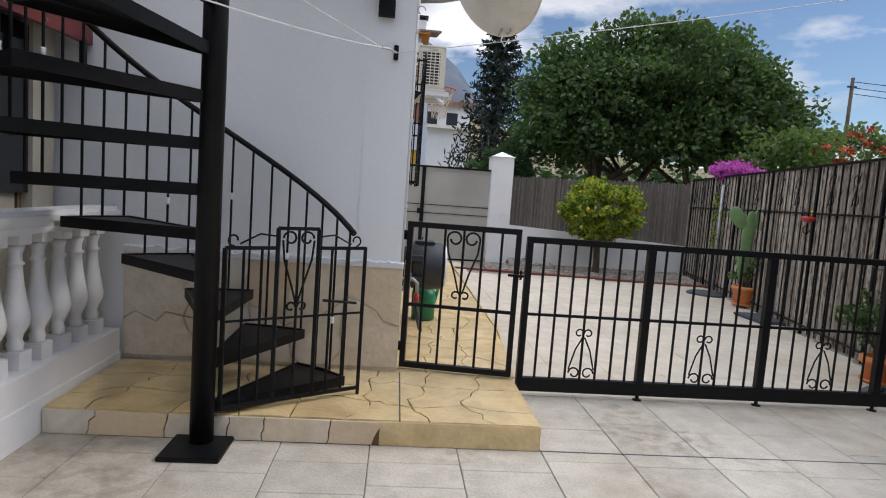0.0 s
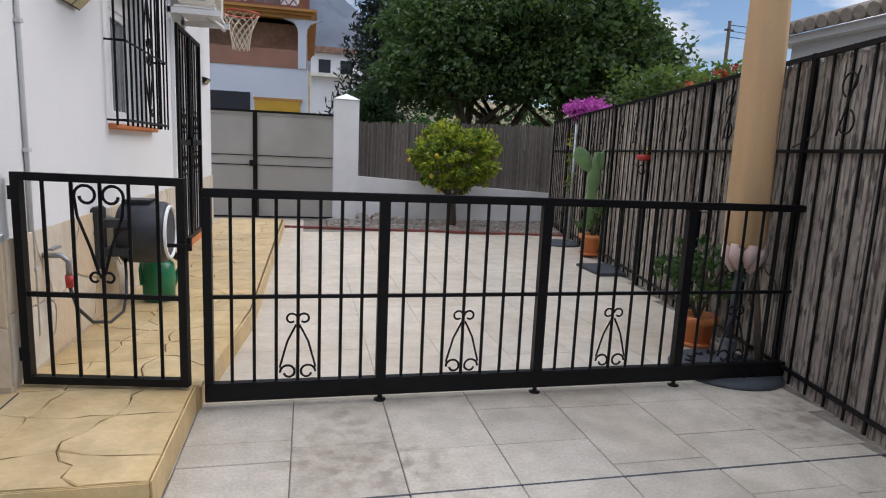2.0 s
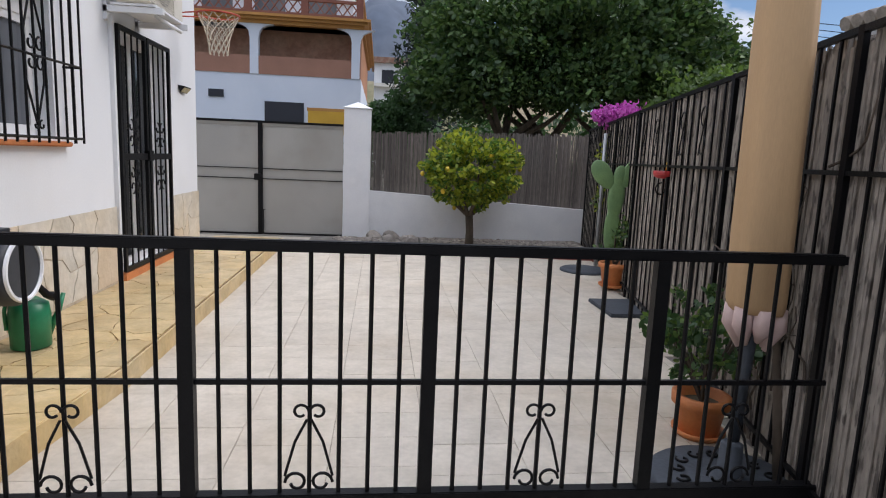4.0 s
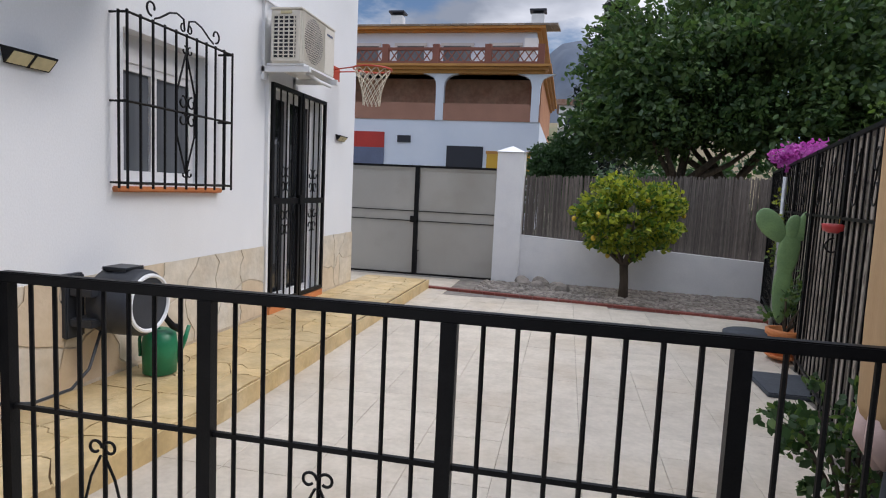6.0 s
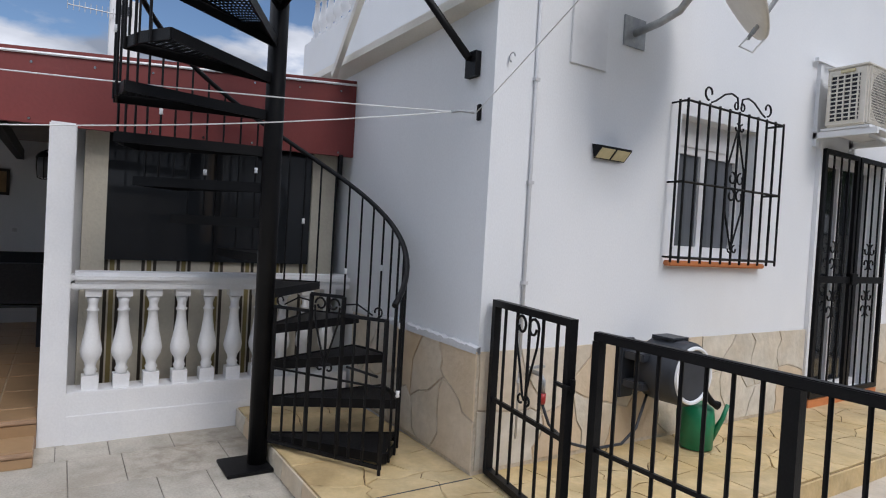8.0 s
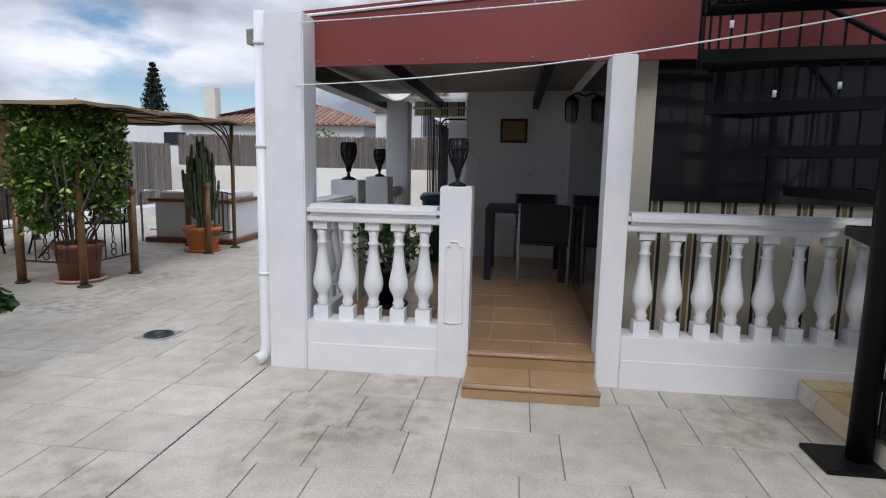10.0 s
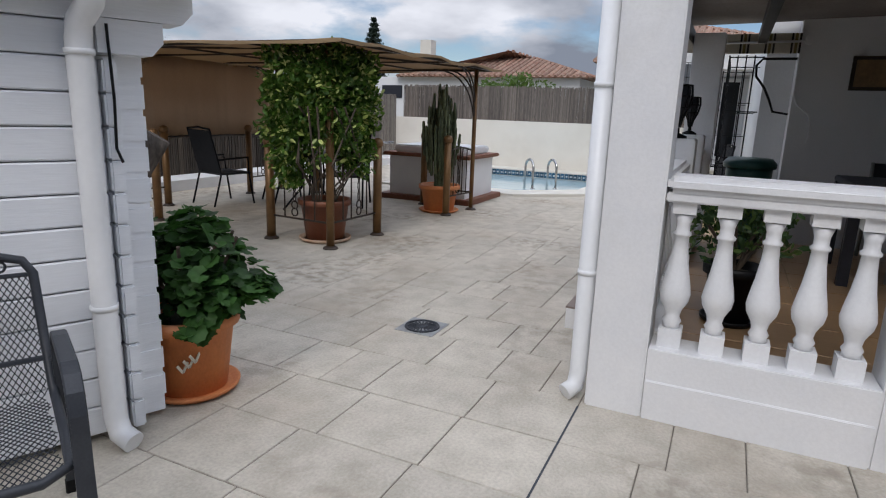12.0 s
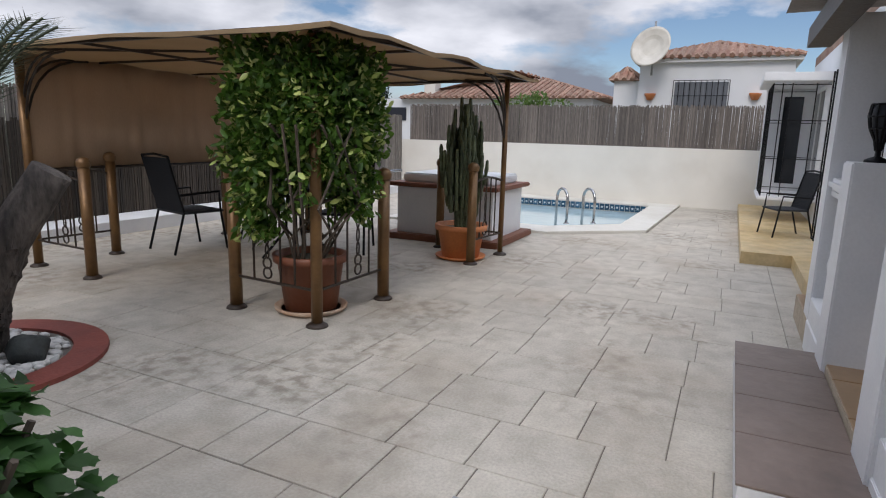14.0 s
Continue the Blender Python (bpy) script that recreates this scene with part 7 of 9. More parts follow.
for (x, y) in ((-9.17, -2.78), (-9.42, -2.44)):
    d = Vector((-0.75, -0.66, 0)).normalized() * 0.34
    pts = [Vector((x, y, 0.03)), Vector((x, y, 0.38))] + [Vector((x, y, 0.38)) + d * (0.5 - 0.5 * math.cos(a)) + Vector((0, 0, 0.15 * math.sin(a))) for a in np.linspace(0.2, math.pi - 0.2, 9)] + [Vector((x, y, 0.38)) + d, Vector((x, y, -0.14)) + d]
    part("rail", tube(bm_new(), pts, 0.021, 12), CHROME, lad)
    part("flange", lathe(bm_new(), [(0.045, 0.034), (0.045, 0.042), (0.024, 0.05)], (x, y, 0), 14), CHROME, lad)

# ---- palm with its ring bed, lantern ----
palm = thing("palm_tree", (-2.2, -4.27, 0), "shaggy forked palm with one cut limb and thin fronds", "palm tree")
tr = [(-2.24, -4.26, -0.01), (-2.28, -4.22, 0.28), (-2.38, -4.12, 0.62), (-2.56, -3.95, 1.02)]
bm = tube(bm_new(), [Vector(tr[i]).lerp(Vector(tr[i + 1]), j / 5) for i in range(3) for j in range(5)] + [Vector(tr[3])], [0.130 - 0.002 * i for i in range(16)], 18)
for v in bm.verts:
    v.co += Vector((1, 1, 0.3)) * 0.03 * noise.noise(v.co * Vector((14, 14, 5)).length / 9)
part("cut_limb", bm, PALMBARK, palm, "thick grey fibrous cut limb")
rngp = random.Random(91)
bm = bm_new()
for k in range(150):
    s = rngp.uniform(0.0, 0.75) * 3 if k < 70 else rngp.uniform(0.0, 0.25) * 3
    i = min(2, int(s))
    p = Vector(tr[i]).lerp(Vector(tr[i + 1]), s - i)
    a = rngp.uniform(0, 6.28)
    o = Vector((math.cos(a), math.sin(a), 0.2))
    tube(bm, [p + o * 0.10, p + o * 0.14 + Vector((0, 0, 0.03)), p + o * 0.15 + Vector((0, 0, 0.08))], [0.026, 0.02, 0.006], 4)
for k in range(110):
    z = rngp.uniform(0.35, 1.5)
    p, a = Vector((-2.26 - 0.08 * z, -4.30 - 0.07 * z, z)), rngp.uniform(0, 6.28)
    o = Vector((math.cos(a), math.sin(a), 0))
    tube(bm, [p + o * 0.10, p + o * 0.16 + Vector((0, 0, 0.10)), p + o * 0.19 + Vector((0, 0, 0.24))], [0.028, 0.020, 0.004], 4)
tagged(part("leaf_base", bm, PALMBARK, palm), kind="stuff")
tr2 = [(-2.24, -4.30, 0.0), (-2.28, -4.33, 0.5), (-2.33, -4.36, 1.0), (-2.37, -4.40, 1.42)]
part("trunk", tube(bm_new(), tr2, [0.15, 0.14, 0.13, 0.16], 14), PALMBARK, palm)
bm = bm_new()
crown = Vector((-2.36, -4.39, 1.22))
for k in range(20):
    a = k * 2.399
    el = 0.90 + 0.60 * ((k * 0.37) % 1)
    ln = 1.0
    d = Vector((math.cos(a) * math.cos(el), math.sin(a) * math.cos(el), math.sin(el)))
    spine = [crown + d * ln * s - Vector((0, 0, 0.30 * s * s)) for s in np.linspace(0, 1, 12)]
    tube(bm, spine, [0.012] * 6 + [0.007] * 6, 4)
    for i in range(2, 12):
        t = (spine[i] - spine[i - 1]).normalized()
        sd = t.cross(Vector((0, 0, 1))).normalized()
        for s in (-1, 1):
            for h in (0.0, 0.5):
                p0 = spine[i - 1].lerp(spine[i], h)
                L = 0.34 * (1 - 0.5 * i / 12)
                p1 = p0 + (t * 0.75 + sd * s * 0.75 + Vector((0, 0, -0.15))) * L
                w = t * 0.005
                bm.faces.new([bm.verts.new(v) for v in (p0 - w, p0 + w, p1)])
tagged(part("frond_crown", bm, LEAFPALM, palm), kind="stuff")
bm = bm_new()
for i in range(40):
    a, b = 2 * math.pi * i / 40, 2 * math.pi * (i + 1) / 40
    R0, R1 = 0.50, 0.68
    prism(bm, [(-2.20 + r * math.cos(t), -4.27 + r * math.sin(t)) for r, t in ((R0, a), (R1, a), (R1, b), (R0, b))], -0.01, 0.026)
structure("ring_edging", bm, REDTRIM, "dark red painted ring edging round the palm", "edging")
structure("ring_soil", lathe(bm_new(), [(0.50, -0.02), (0.50, 0.008), (0.01, 0.012)], (-2.20, -4.27, 0), 32), JOINT, "dark soil in the palm ring", "bed")


def in_ring(rng):
    a, r = rng.uniform(0, 6.28), 0.47 * math.sqrt(rng.uniform(0.05, 1))
    return -2.20 + r * math.cos(a), -4.27 + r * math.sin(a), 0.022


pebbles("white_pebbles", 320, in_ring, 0.023, PEBBLE, "white pebbles round the foot of the palm", 33)


def rock(x, y, z, size, material, label, seed):
    bm = bm_new()
    bmesh.ops.create_icosphere(bm, subdivisions=3, radius=1.0)
    for v in bm.verts:
        d = 1.0 + 0.30 * noise.noise(v.co * 1.1 + Vector((seed * 3.1, seed, 0))) + 0.10 * noise.noise(v.co * 3.2 + Vector((seed, 0, 0)))
        v.co = Vector((v.co.x * size[0] * d, v.co.y * size[1] * d, v.co.z * size[2] * d)) + Vector((x, y, z + size[2] * 0.7))
    for f in bm.faces:
        f.smooth = True
    solo("rock", bm, material, label, "rock", "rocks in the palm ring")


for x, y, size, seed in ((-2.36, -3.98, (0.10, 0.12, 0.085), 1), (-2.10, -3.96, (0.08, 0.10, 0.06), 2), (-1.66, -4.05, (0.07, 0.10, 0.05), 3)):
    rock(x, y, 0.01, size, DARKROCK, "dark green grey rock in the pebbles round the palm", seed)
for x, y, size, seed in ((-1.93, -4.20, (0.11, 0.10, 0.11), 4), (-1.84, -4.10, (0.08, 0.09, 0.05), 5), (-2.02, -4.03, (0.06, 0.08, 0.045), 6)):
    rock(x, y, 0.01, size, TANROCK, "tan brown rock in the pebbles round the palm", seed)
lan = thing("garden_lantern", (-2.12, -3.86, 0), "dark blue black garden lantern on a short post", "lantern")
LX, LY = -2.12, -3.86
part("post", tube(bm_new(), [(LX, LY, 0), (LX, LY, 0.62)], 0.03, 10), IRON, lan)
part("glass", lathe(bm_new(), [(0.058, 0.69), (0.092, 0.92)], (LX, LY, 0), 6), GREYGLASS, lan)
part("roof", lathe(bm_new(), [(0.125, 0.92), (0.11, 0.945), (0.06, 0.985), (0.05, 1.01), (0.02, 1.04), (0.012, 1.08)], (LX, LY, 0), 6), NAVY, lan)
part("cup", lathe(bm_new(), [(0.03, 0.60), (0.05, 0.64), (0.068, 0.67), (0.068, 0.69)], (LX, LY, 0), 6), NAVY, lan)
for k in range(6):
    a = k * math.pi / 3
    part("cage_bar", tube(bm_new(), [(LX + 0.062 * math.cos(a), LY + 0.062 * math.sin(a), 0.69), (LX + 0.097 * math.cos(a), LY + 0.097 * math.sin(a), 0.92)], 0.008, 5), NAVY, lan)

# ---- drain, garden bench, wing window ----
dr = thing("floor_drain", (-2.21, -1.33, 0), "square grey floor drain with a round slotted grate", "drain")
DM = Matrix.Translation((-2.21, -1.33, 0))
bm = box(bm_new(), -0.125, -0.125, -0.006, 0.125, 0.125, 0.004)
bm.transform(DM)
part("frame", bm, GALV, dr)
bm = bm_new()
for k in range(20):
    a, b = 2 * math.pi * k / 20, 2 * math.pi * (k + 0.5) / 20
    prism(bm, [(r * math.cos(t), r * math.sin(t)) for r, t in ((0.036, a), (0.092, a), (0.092, b), (0.036, b))], 0.004, 0.009)
lathe(bm, [(0.036, 0.004), (0.036, 0.009), (0.01, 0.010)], n=18)
bm.transform(DM)
part("grate", bm, DARKPLASTIC, dr)
bm = bm_new()
tube(bm, [(0.10 * math.cos(t), 0.10 * math.sin(t), 0.004) for t in np.linspace(0, 2 * math.pi, 33)], 0.010, 5, caps=False)
bm.transform(DM)
part("ring", bm, DARKPLASTIC, dr)

bench = steel_chair(pose(-9.15, -0.02, PLAT, 0, 0, -70) @ Matrix.Scale(0.82, 4), "garden_chair")
tagged(bench, "black wrought iron garden chair on the ochre walkway", "chair")
cage2 = thing("window_cage", (-11.3, 0.2, 0.55), "tall black iron window cage on the white wing", "window grille")
for z in (0.55, 1.05, 1.6, 2.1):
    part("rail", tube(bm_new(), [(-12.05, 0.45, z), (-12.05, -0.26, z), (-10.65, -0.26, z), (-10.65, 0.45, z)], 0.006, 4), IRON, cage2)
for i in range(12):
    part("bar", tube(bm_new(), [(-12.05 + 1.4 * i / 11, -0.26, 0.5), (-12.05 + 1.4 * i / 11, -0.26, 2.12)], 0.010, 4), IRON, cage2)
for y in (-0.14, -0.02, 0.28):
    part("bar", tube(bm_new(), [(-10.65, y, 0.5), (-10.65, y, 2.12)], 0.010, 4), IRON, cage2)
part("canopy", rbox(-12.2, -0.40, 2.14, -10.5, 0.45, 2.26, 0.01), WHITEPAINT, cage2, "white canopy slab")
part("side_panel", rbox(-12.16, -0.28, 0.45, -12.07, 0.448, 2.138, 0.01), WHITEPAINT, cage2, "white rendered panel closing the far end")
part("side_light", box(bm_new(), -12.069, -0.02, 0.62, -12.060, 0.26, 2.02), BLACKGLASS, cage2, "narrow dark pane")
part("sill", rbox(-12.06, -0.30, 0.44, -10.60, 0.448, 0.498, 0.01), WHITEPAINT, cage2, "white rendered sill slab")
w3 = thing("window_3", (-11.35, 0.55, 0.55), "white framed window with a dark pane in the wing", "window", kind="structure")
part("pane", box(bm_new(), -11.95, 0.415, 0.62, -10.75, 0.425, 2.05), BLACKGLASS, w3)
bm = bm_new()
for a in ((-12.0, 0.55, -10.7, 0.62), (-12.0, 2.04, -10.7, 2.1), (-12.0, 0.62, -11.94, 2.04), (-10.76, 0.62, -10.7, 2.04), (-11.38, 0.62, -11.32, 2.04)):
    box(bm, a[0], 0.40, a[1], a[2], 0.50, a[3])
part("window_frame", bm, WINFRAME, w3)
bin_ = thing("garden_box", (-5.0, 0.45, 0.18), "dark green lidded storage bin in the porch", "bin")
part("body", lathe(bm_new(), [(0.16, 0.18), (0.19, 0.85), (0.19, 0.90)], (-5.15, 0.42, 0), 24), TEALPL, bin_)
part("lid", lathe(bm_new(), [(0.215, 0.90), (0.22, 0.94), (0.18, 0.985), (0.01, 0.99)], (-5.15, 0.42, 0), 24), TEALPL, bin_)
leafy("potted_plant", -2.75, 0.35, 0.18, "dark green leafy plant in a black pot behind the balusters", (-2.75, 0.35, 0.72), (0.26, 0.30, 0.20), 30, 0.09, 20, 0.06, [LEAFHEDGE, LEAFSHRUB], 95, 0.15, 0.34, IRON, 0.35, 0.4)
aw = thing("rolled_awning", (-5.4, 0.42, 1.9), "half lowered striped fabric awning at the porch end", "awning")
y = 0.08
for k in range(3):
    for w, m in ((0.125, CREAMCLOTH), (0.016, DARKSTRIPE), (0.012, CREAMCLOTH), (0.022, OLIVESTRIPE), (0.012, CREAMCLOTH), (0.016, DARKSTRIPE)):
        part("stripe", rbox(-5.42, y, 1.90, -5.40, y + w, 2.07, 0.003, 1), m, aw)
        y += w
part("bar", tube(bm_new(), [(-5.39, 0.06, 1.99), (-5.39, 0.74, 2.0)], 0.010, 8), PLASTICW, aw)
part("crank_box", rbox(-5.42, 0.72, 1.97, -5.36, 0.77, 2.04, 0.01), PLASTICW, aw)
cage3 = thing("window_cage", (-6.9, 0.28, 0.3), "tall black iron window cage on the white wing near the porch", "window grille")
for z in (0.35, 0.85, 1.40, 1.95):
    part("rail", tube(bm_new(), [(-7.6, 0.45, z), (-7.6, 0.12, z), (-6.3, 0.12, z), (-6.3, 0.45, z)], 0.007, 4), IRON, cage3)
for i in range(9):
    part("bar", tube(bm_new(), [(-7.6 + 1.3 * i / 8, 0.12, 0.33), (-7.6 + 1.3 * i / 8, 0.12, 1.97)], 0.010, 4), IRON, cage3)
for y in (0.20, 0.28, 0.36):
    part("bar", tube(bm_new(), [(-6.3, y, 0.33), (-6.3, y, 1.97)], 0.010, 4), IRON, cage3)
rack = thing("wall_rack", (-5.62, 0.62, 1.6), "curved black iron plant bracket on the porch wall end", "bracket")
for o in (0.0, 0.05):
    part("curved_bar", tube(bm_new(), [(-5.66 - o, 0.70, 1.88), (-5.66 - o, 0.42, 1.88), (-5.66 - o, 0.37, 1.82), (-5.66 - o, 0.38, 1.72), (-5.66 - o, 0.46, 1.62), (-5.66 - o, 0.52, 1.50), (-5.66 - o, 0.56, 1.40), (-5.66 - o, 0.69, 1.38)], 0.010, 6), IRON, rack)
for k in range(4):
    part("cross_bar", tube(bm_new(), [(-5.66, 0.44 + 0.06 * k, 1.88), (-5.71, 0.44 + 0.06 * k, 1.88)], 0.007, 5), IRON, rack)
ll = thing("porch_lantern", (-2.3, 0.05, 1.8), "black iron lantern hanging under the porch eave", "lantern")
part("bracket", tube(bm_new(), [(-2.2, -0.23, 1.945), (-2.2, -0.23, 1.88)], 0.008, 6), IRON, ll)
part("cage", lathe(bm_new(), [(0.02, 1.60), (0.05, 1.66), (0.075, 1.80), (0.03, 1.86), (0.01, 1.90)], (-2.2, -0.23, 0), 6), IRON, ll)
# Glazed door sheet, lengthened to put shade on the wall beside it.
dk = solo("dark_doorway", box(bm_new(), -4.9, 1.915, 0.18, -2.05, 1.938, 2.05), BLACKGLASS, "dark glazed door sheet, widened to shade the porch side wall", "door", kind="structure")

# upper terrace balusters and the strut
for i in range(20):
    x = -5.1 + i * 0.24
    ob = piece("baluster", bal_me, bpy.data.objects["upper_wall"], pose(x, 4.7, 3.86))
solo("terrace_rail", box(bm_new(), -5.25, 4.6, 4.5, -0.28, 4.8, 4.6), WHITEPAINT, "white handrail of the roof terrace", "rail", kind="structure")
solo("diagonal_strut", tube(bm_new(), [(-1.96, 3.74, 2.66), (-1.15, 3.66, 3.25)], 0.03, 4), CREAMWALL, "stained white diagonal strut above the fascia", "strut")
chim = thing("roof_chimney", (-12.0, 2.95, 4.6), "white rendered chimney with an antenna behind the porch roof", "chimney")
part("shaft", rbox(-12.2, 2.65, 3.4, -11.8, 3.2, 6.0, 0.02), WHITE, chim)
# Navy plate set on the solid shaft, painting the flue's inner shade.
part("opening", box(bm_new(), -11.795, 2.8, 5.65, -11.78, 3.05, 5.85), NAVY, chim)
bm = bm_new()
tube(bm, [(-11.7, 1.9, 5.62), (-11.7, 3.0, 5.62)], 0.012, 5)
for i in range(9):
    tube(bm, [(-11.7, 1.9 + i * 0.1, 5.52), (-11.7, 1.9 + i * 0.1, 5.72)], 0.008, 4)
tube(bm, [(-11.75, 3.0, 5.2), (-11.75, 3.0, 6.3)], 0.012, 5)
part("antenna", bm, GALV, chim)
structure("porch_back_roof", prism(bm_new(), [(-13.2, 0.45), (-5.7, 0.45), (-5.7, 5.5), (-13.2, 5.5)], 2.6, lambda p: 2.75 + 0.12 * (p[1] - 0.45)), ROOFTILE, "tiled roof of the house wing", "roof")
sol = solo("solar_panel", box(bm_new(), -9.2, 1.0, 0.0, -7.4, 2.3, 0.05, Matrix.Translation((0, 0, 3.0)) @ Matrix.Rotation(radians(8), 4, "X")), SOLAR, "blue solar panel on the wing roof", "solar panel")
jar = thing("fence_lamp", (4.17, 4.6, 1.8), "small solar jar lamp hooked on the fence top", "lamp")
part("jar", lathe(bm_new(), [(0.03, 0.0), (0.052, 0.02), (0.056, 0.05), (0.05, 0.085), (0.038, 0.095)], (4.17, 4.6, 1.80), 18), PLASTICW, jar, "milky jar")
part("cap", lathe(bm_new(), [(0.045, 0.095), (0.047, 0.10), (0.047, 0.145), (0.04, 0.15)], (4.17, 4.6, 1.80), 18), GALV, jar)
part("hook", tube(bm_new(), [(4.17, 4.6, 1.90), (4.20, 4.5, 1.90), (4.20, 4.42, 1.86)], 0.006, 5), IRON, jar)
twig = thing("dry_vine", (4.1, 4.4, 0.0), "bare dry vine twigs climbing the cane fence", "climbing plant")
rngp = random.Random(141)
for k in range(26):
    y0, z0 = rngp.uniform(3.9, 5.0), rngp.uniform(0.15, 1.5)
    pts, ang = [], rngp.uniform(0.5, 2.6)
    for j in range(7):
        pts.append((FENCE(y0) - 0.05 - 0.02 * math.sin(j * 1.3 + k), y0, z0))
        ang += rngp.uniform(-0.6, 0.6)
        y0 += 0.075 * math.cos(ang)
        z0 = min(1.88, z0 + 0.075 * math.sin(ang))
    part("twig", tube(bm_new(), pts, [0.006, 0.0055, 0.005, 0.0045, 0.004, 0.003, 0.002], 5), BARK, twig)
part("main_stem", tube(bm_new(), [(4.02, 4.05, 0.0), (4.0, 4.1, 0.4), (4.03, 4.25, 0.9), (4.08, 4.4, 1.3), (4.12, 4.5, 1.7)], [0.02, 0.018, 0.014, 0.011, 0.007], 7), BARK, twig)


# ---- neighbours, trees, distance ----
nb = thing("neighbour_house", (-8.0, 34.0, 0), "large terraced neighbour house with arched brick loggia and red lattice balcony", "house")
NY = 32.0
part("ground_floor", box(bm_new(), -24.0, NY, -0.4, 1.25, 46.0, 4.9), PALEBLUE, nb, "pale blue white ground floor wall")
for x0, x1, z0, z1, m, nm in ((-9.6, -6.6, 3.45, 4.25, SIGNRED, "red_panel"), (-9.6, -6.6, 2.3, 3.45, SLATEBLUE, "blue_panel"), (-3.3, -1.45, 2.2, 3.65, NAVY, "garage_door"), (-1.25, 0.9, 2.2, 3.3, YELLOWDOOR, "yellow_shutter"), (-1.3, 1.0, 3.3, 3.45, OCHREPAINT, "lintel"), (-5.9, -5.2, 3.75, 4.1, NAVY, "vent")):
    part(nm, box(bm_new(), x0, NY - 0.06, z0, x1, NY - 0.004, z1), m, nb)
part("loggia_wall", box(bm_new(), -24.0, NY + 1.5, 4.9, 1.0, 46.0, 7.5), BRICK, nb, "weathered red brick loggia wall")
part("parapet", box(bm_new(), -24.0, NY - 0.03, 4.9, 1.22, NY + 0.25, 5.75), SALMON, nb, "salmon parapet")
part("side_wall", box(bm_new(), 1.0, NY + 0.6, 4.9, 1.22, 46.0, 7.5), BRICKORANGE, nb, "orange brick gable side")
for x in (-18.8, -13.8, -8.8, -3.78, 0.98):
    p = part("pillar", box(bm_new(), x - 0.2, NY - 0.05, 4.9, x + 0.2, NY + 0.3, 7.2), PALEBLUE, nb)
    for s in (-1, 1):
        bm = bm_new()
        prof = [(x + s * 0.2, 6.55), (x + s * 0.24, 6.8), (x + s * 0.36, 7.0), (x + s * 0.58, 7.12), (x + s * 0.9, 7.2), (x + s * 0.2, 7.2)]
        lo, hi = [bm.verts.new((a, NY - 0.045, b)) for a, b in prof], [bm.verts.new((a, NY + 0.29, b)) for a, b in prof]
        bm.faces.new(lo), bm.faces.new(hi)
        for i in range(6):
            bm.faces.new((lo[i], lo[(i + 1) % 6], hi[(i + 1) % 6], hi[i]))
        part("arch_spandrel", bm, PALEBLUE, p)
part("loggia_ceiling", box(bm_new(), -24.0, NY + 0.3, 7.2, 1.2, NY + 1.5, 7.3), PALEBLUE, nb)
for i, (z0, z1, o) in enumerate(((7.2, 7.36, 0.12), (7.36, 7.5, 0.28), (7.5, 7.62, 0.42))):
    part("cornice", box(bm_new(), -24.0, NY - o, z0, 1.25 + o, 46.0, z1), OCHREPAINT, nb, "ochre stepped cornice")
part("upper_floor", box(bm_new(), -24.0, NY + 2.6, 7.62, 0.70, 46.0, 9.85), PALEBLUE, nb, "pale upper floor wall")
for k in range(6):
    x = -0.9 - k * 2.6
    w = part("window", box(bm_new(), x - 0.75, NY + 2.54, 7.7, x + 0.75, NY + 2.595, 9.15), GREYGLASS, nb)
    part("shutter_box", box(bm_new(), x - 0.9, NY + 2.5, 9.15, x + 0.9, NY + 2.6, 9.3), HOUSEGREY, w)
for y in (36.0, 38.5, 41.0):
    part("window", box(bm_new(), 0.70, y, 7.9, 0.74, y + 1.0, 8.8), GREYGLASS, nb)
bm = bm_new()
for x in np.arange(-23.8, 1.1, 0.42):
    for s in (-1, 1):
        tube(bm, [(x - s * 0.2, NY - 0.25, 7.74), (x + s * 0.2, NY - 0.25, 8.28)], 0.035, 4)
part("lattice", bm, BALUSTRADE_RED, nb, "red brown lattice balustrade")
part("rail", box(bm_new(), -24.0, NY - 0.33, 8.28, 1.3, NY - 0.17, 8.40), BALUSTRADE_RED, nb)
part("rail", box(bm_new(), -24.0, NY - 0.33, 7.62, 1.3, NY - 0.17, 7.74), BALUSTRADE_RED, nb)
for x in (-14.5, -9.2, -6.6, -4.0, -1.4, 1.15):
    part("baluster_post", box(bm_new(), x - 0.16, NY - 0.40, 7.62, x + 0.16, NY - 0.10, 8.55), BALUSTRADE_RED, nb)
for z0, z1, o in ((9.85, 9.97, 0.2), (9.97, 10.10, 0.45)):
    part("eave", box(bm_new(), -24.0, NY + 2.6 - o, z0, 0.70 + o, 46.0, z1), OCHREPAINT, nb, "ochre eave")
bm = bm_new()
for k in range(60):
    x0 = -24 + k * 0.43
    prism(bm, [(x0, NY + 2.1), (x0 + 0.40, NY + 2.1), (x0 + 0.40, 40.0), (x0, 40.0)], lambda p: 10.1 + 0.2 * (p[1] - NY - 2.1), lambda p: 10.2 + 0.2 * (p[1] - NY - 2.1))
part("roof", bm, ROOFTILEGREY, nb, "grey brown tiled roof")
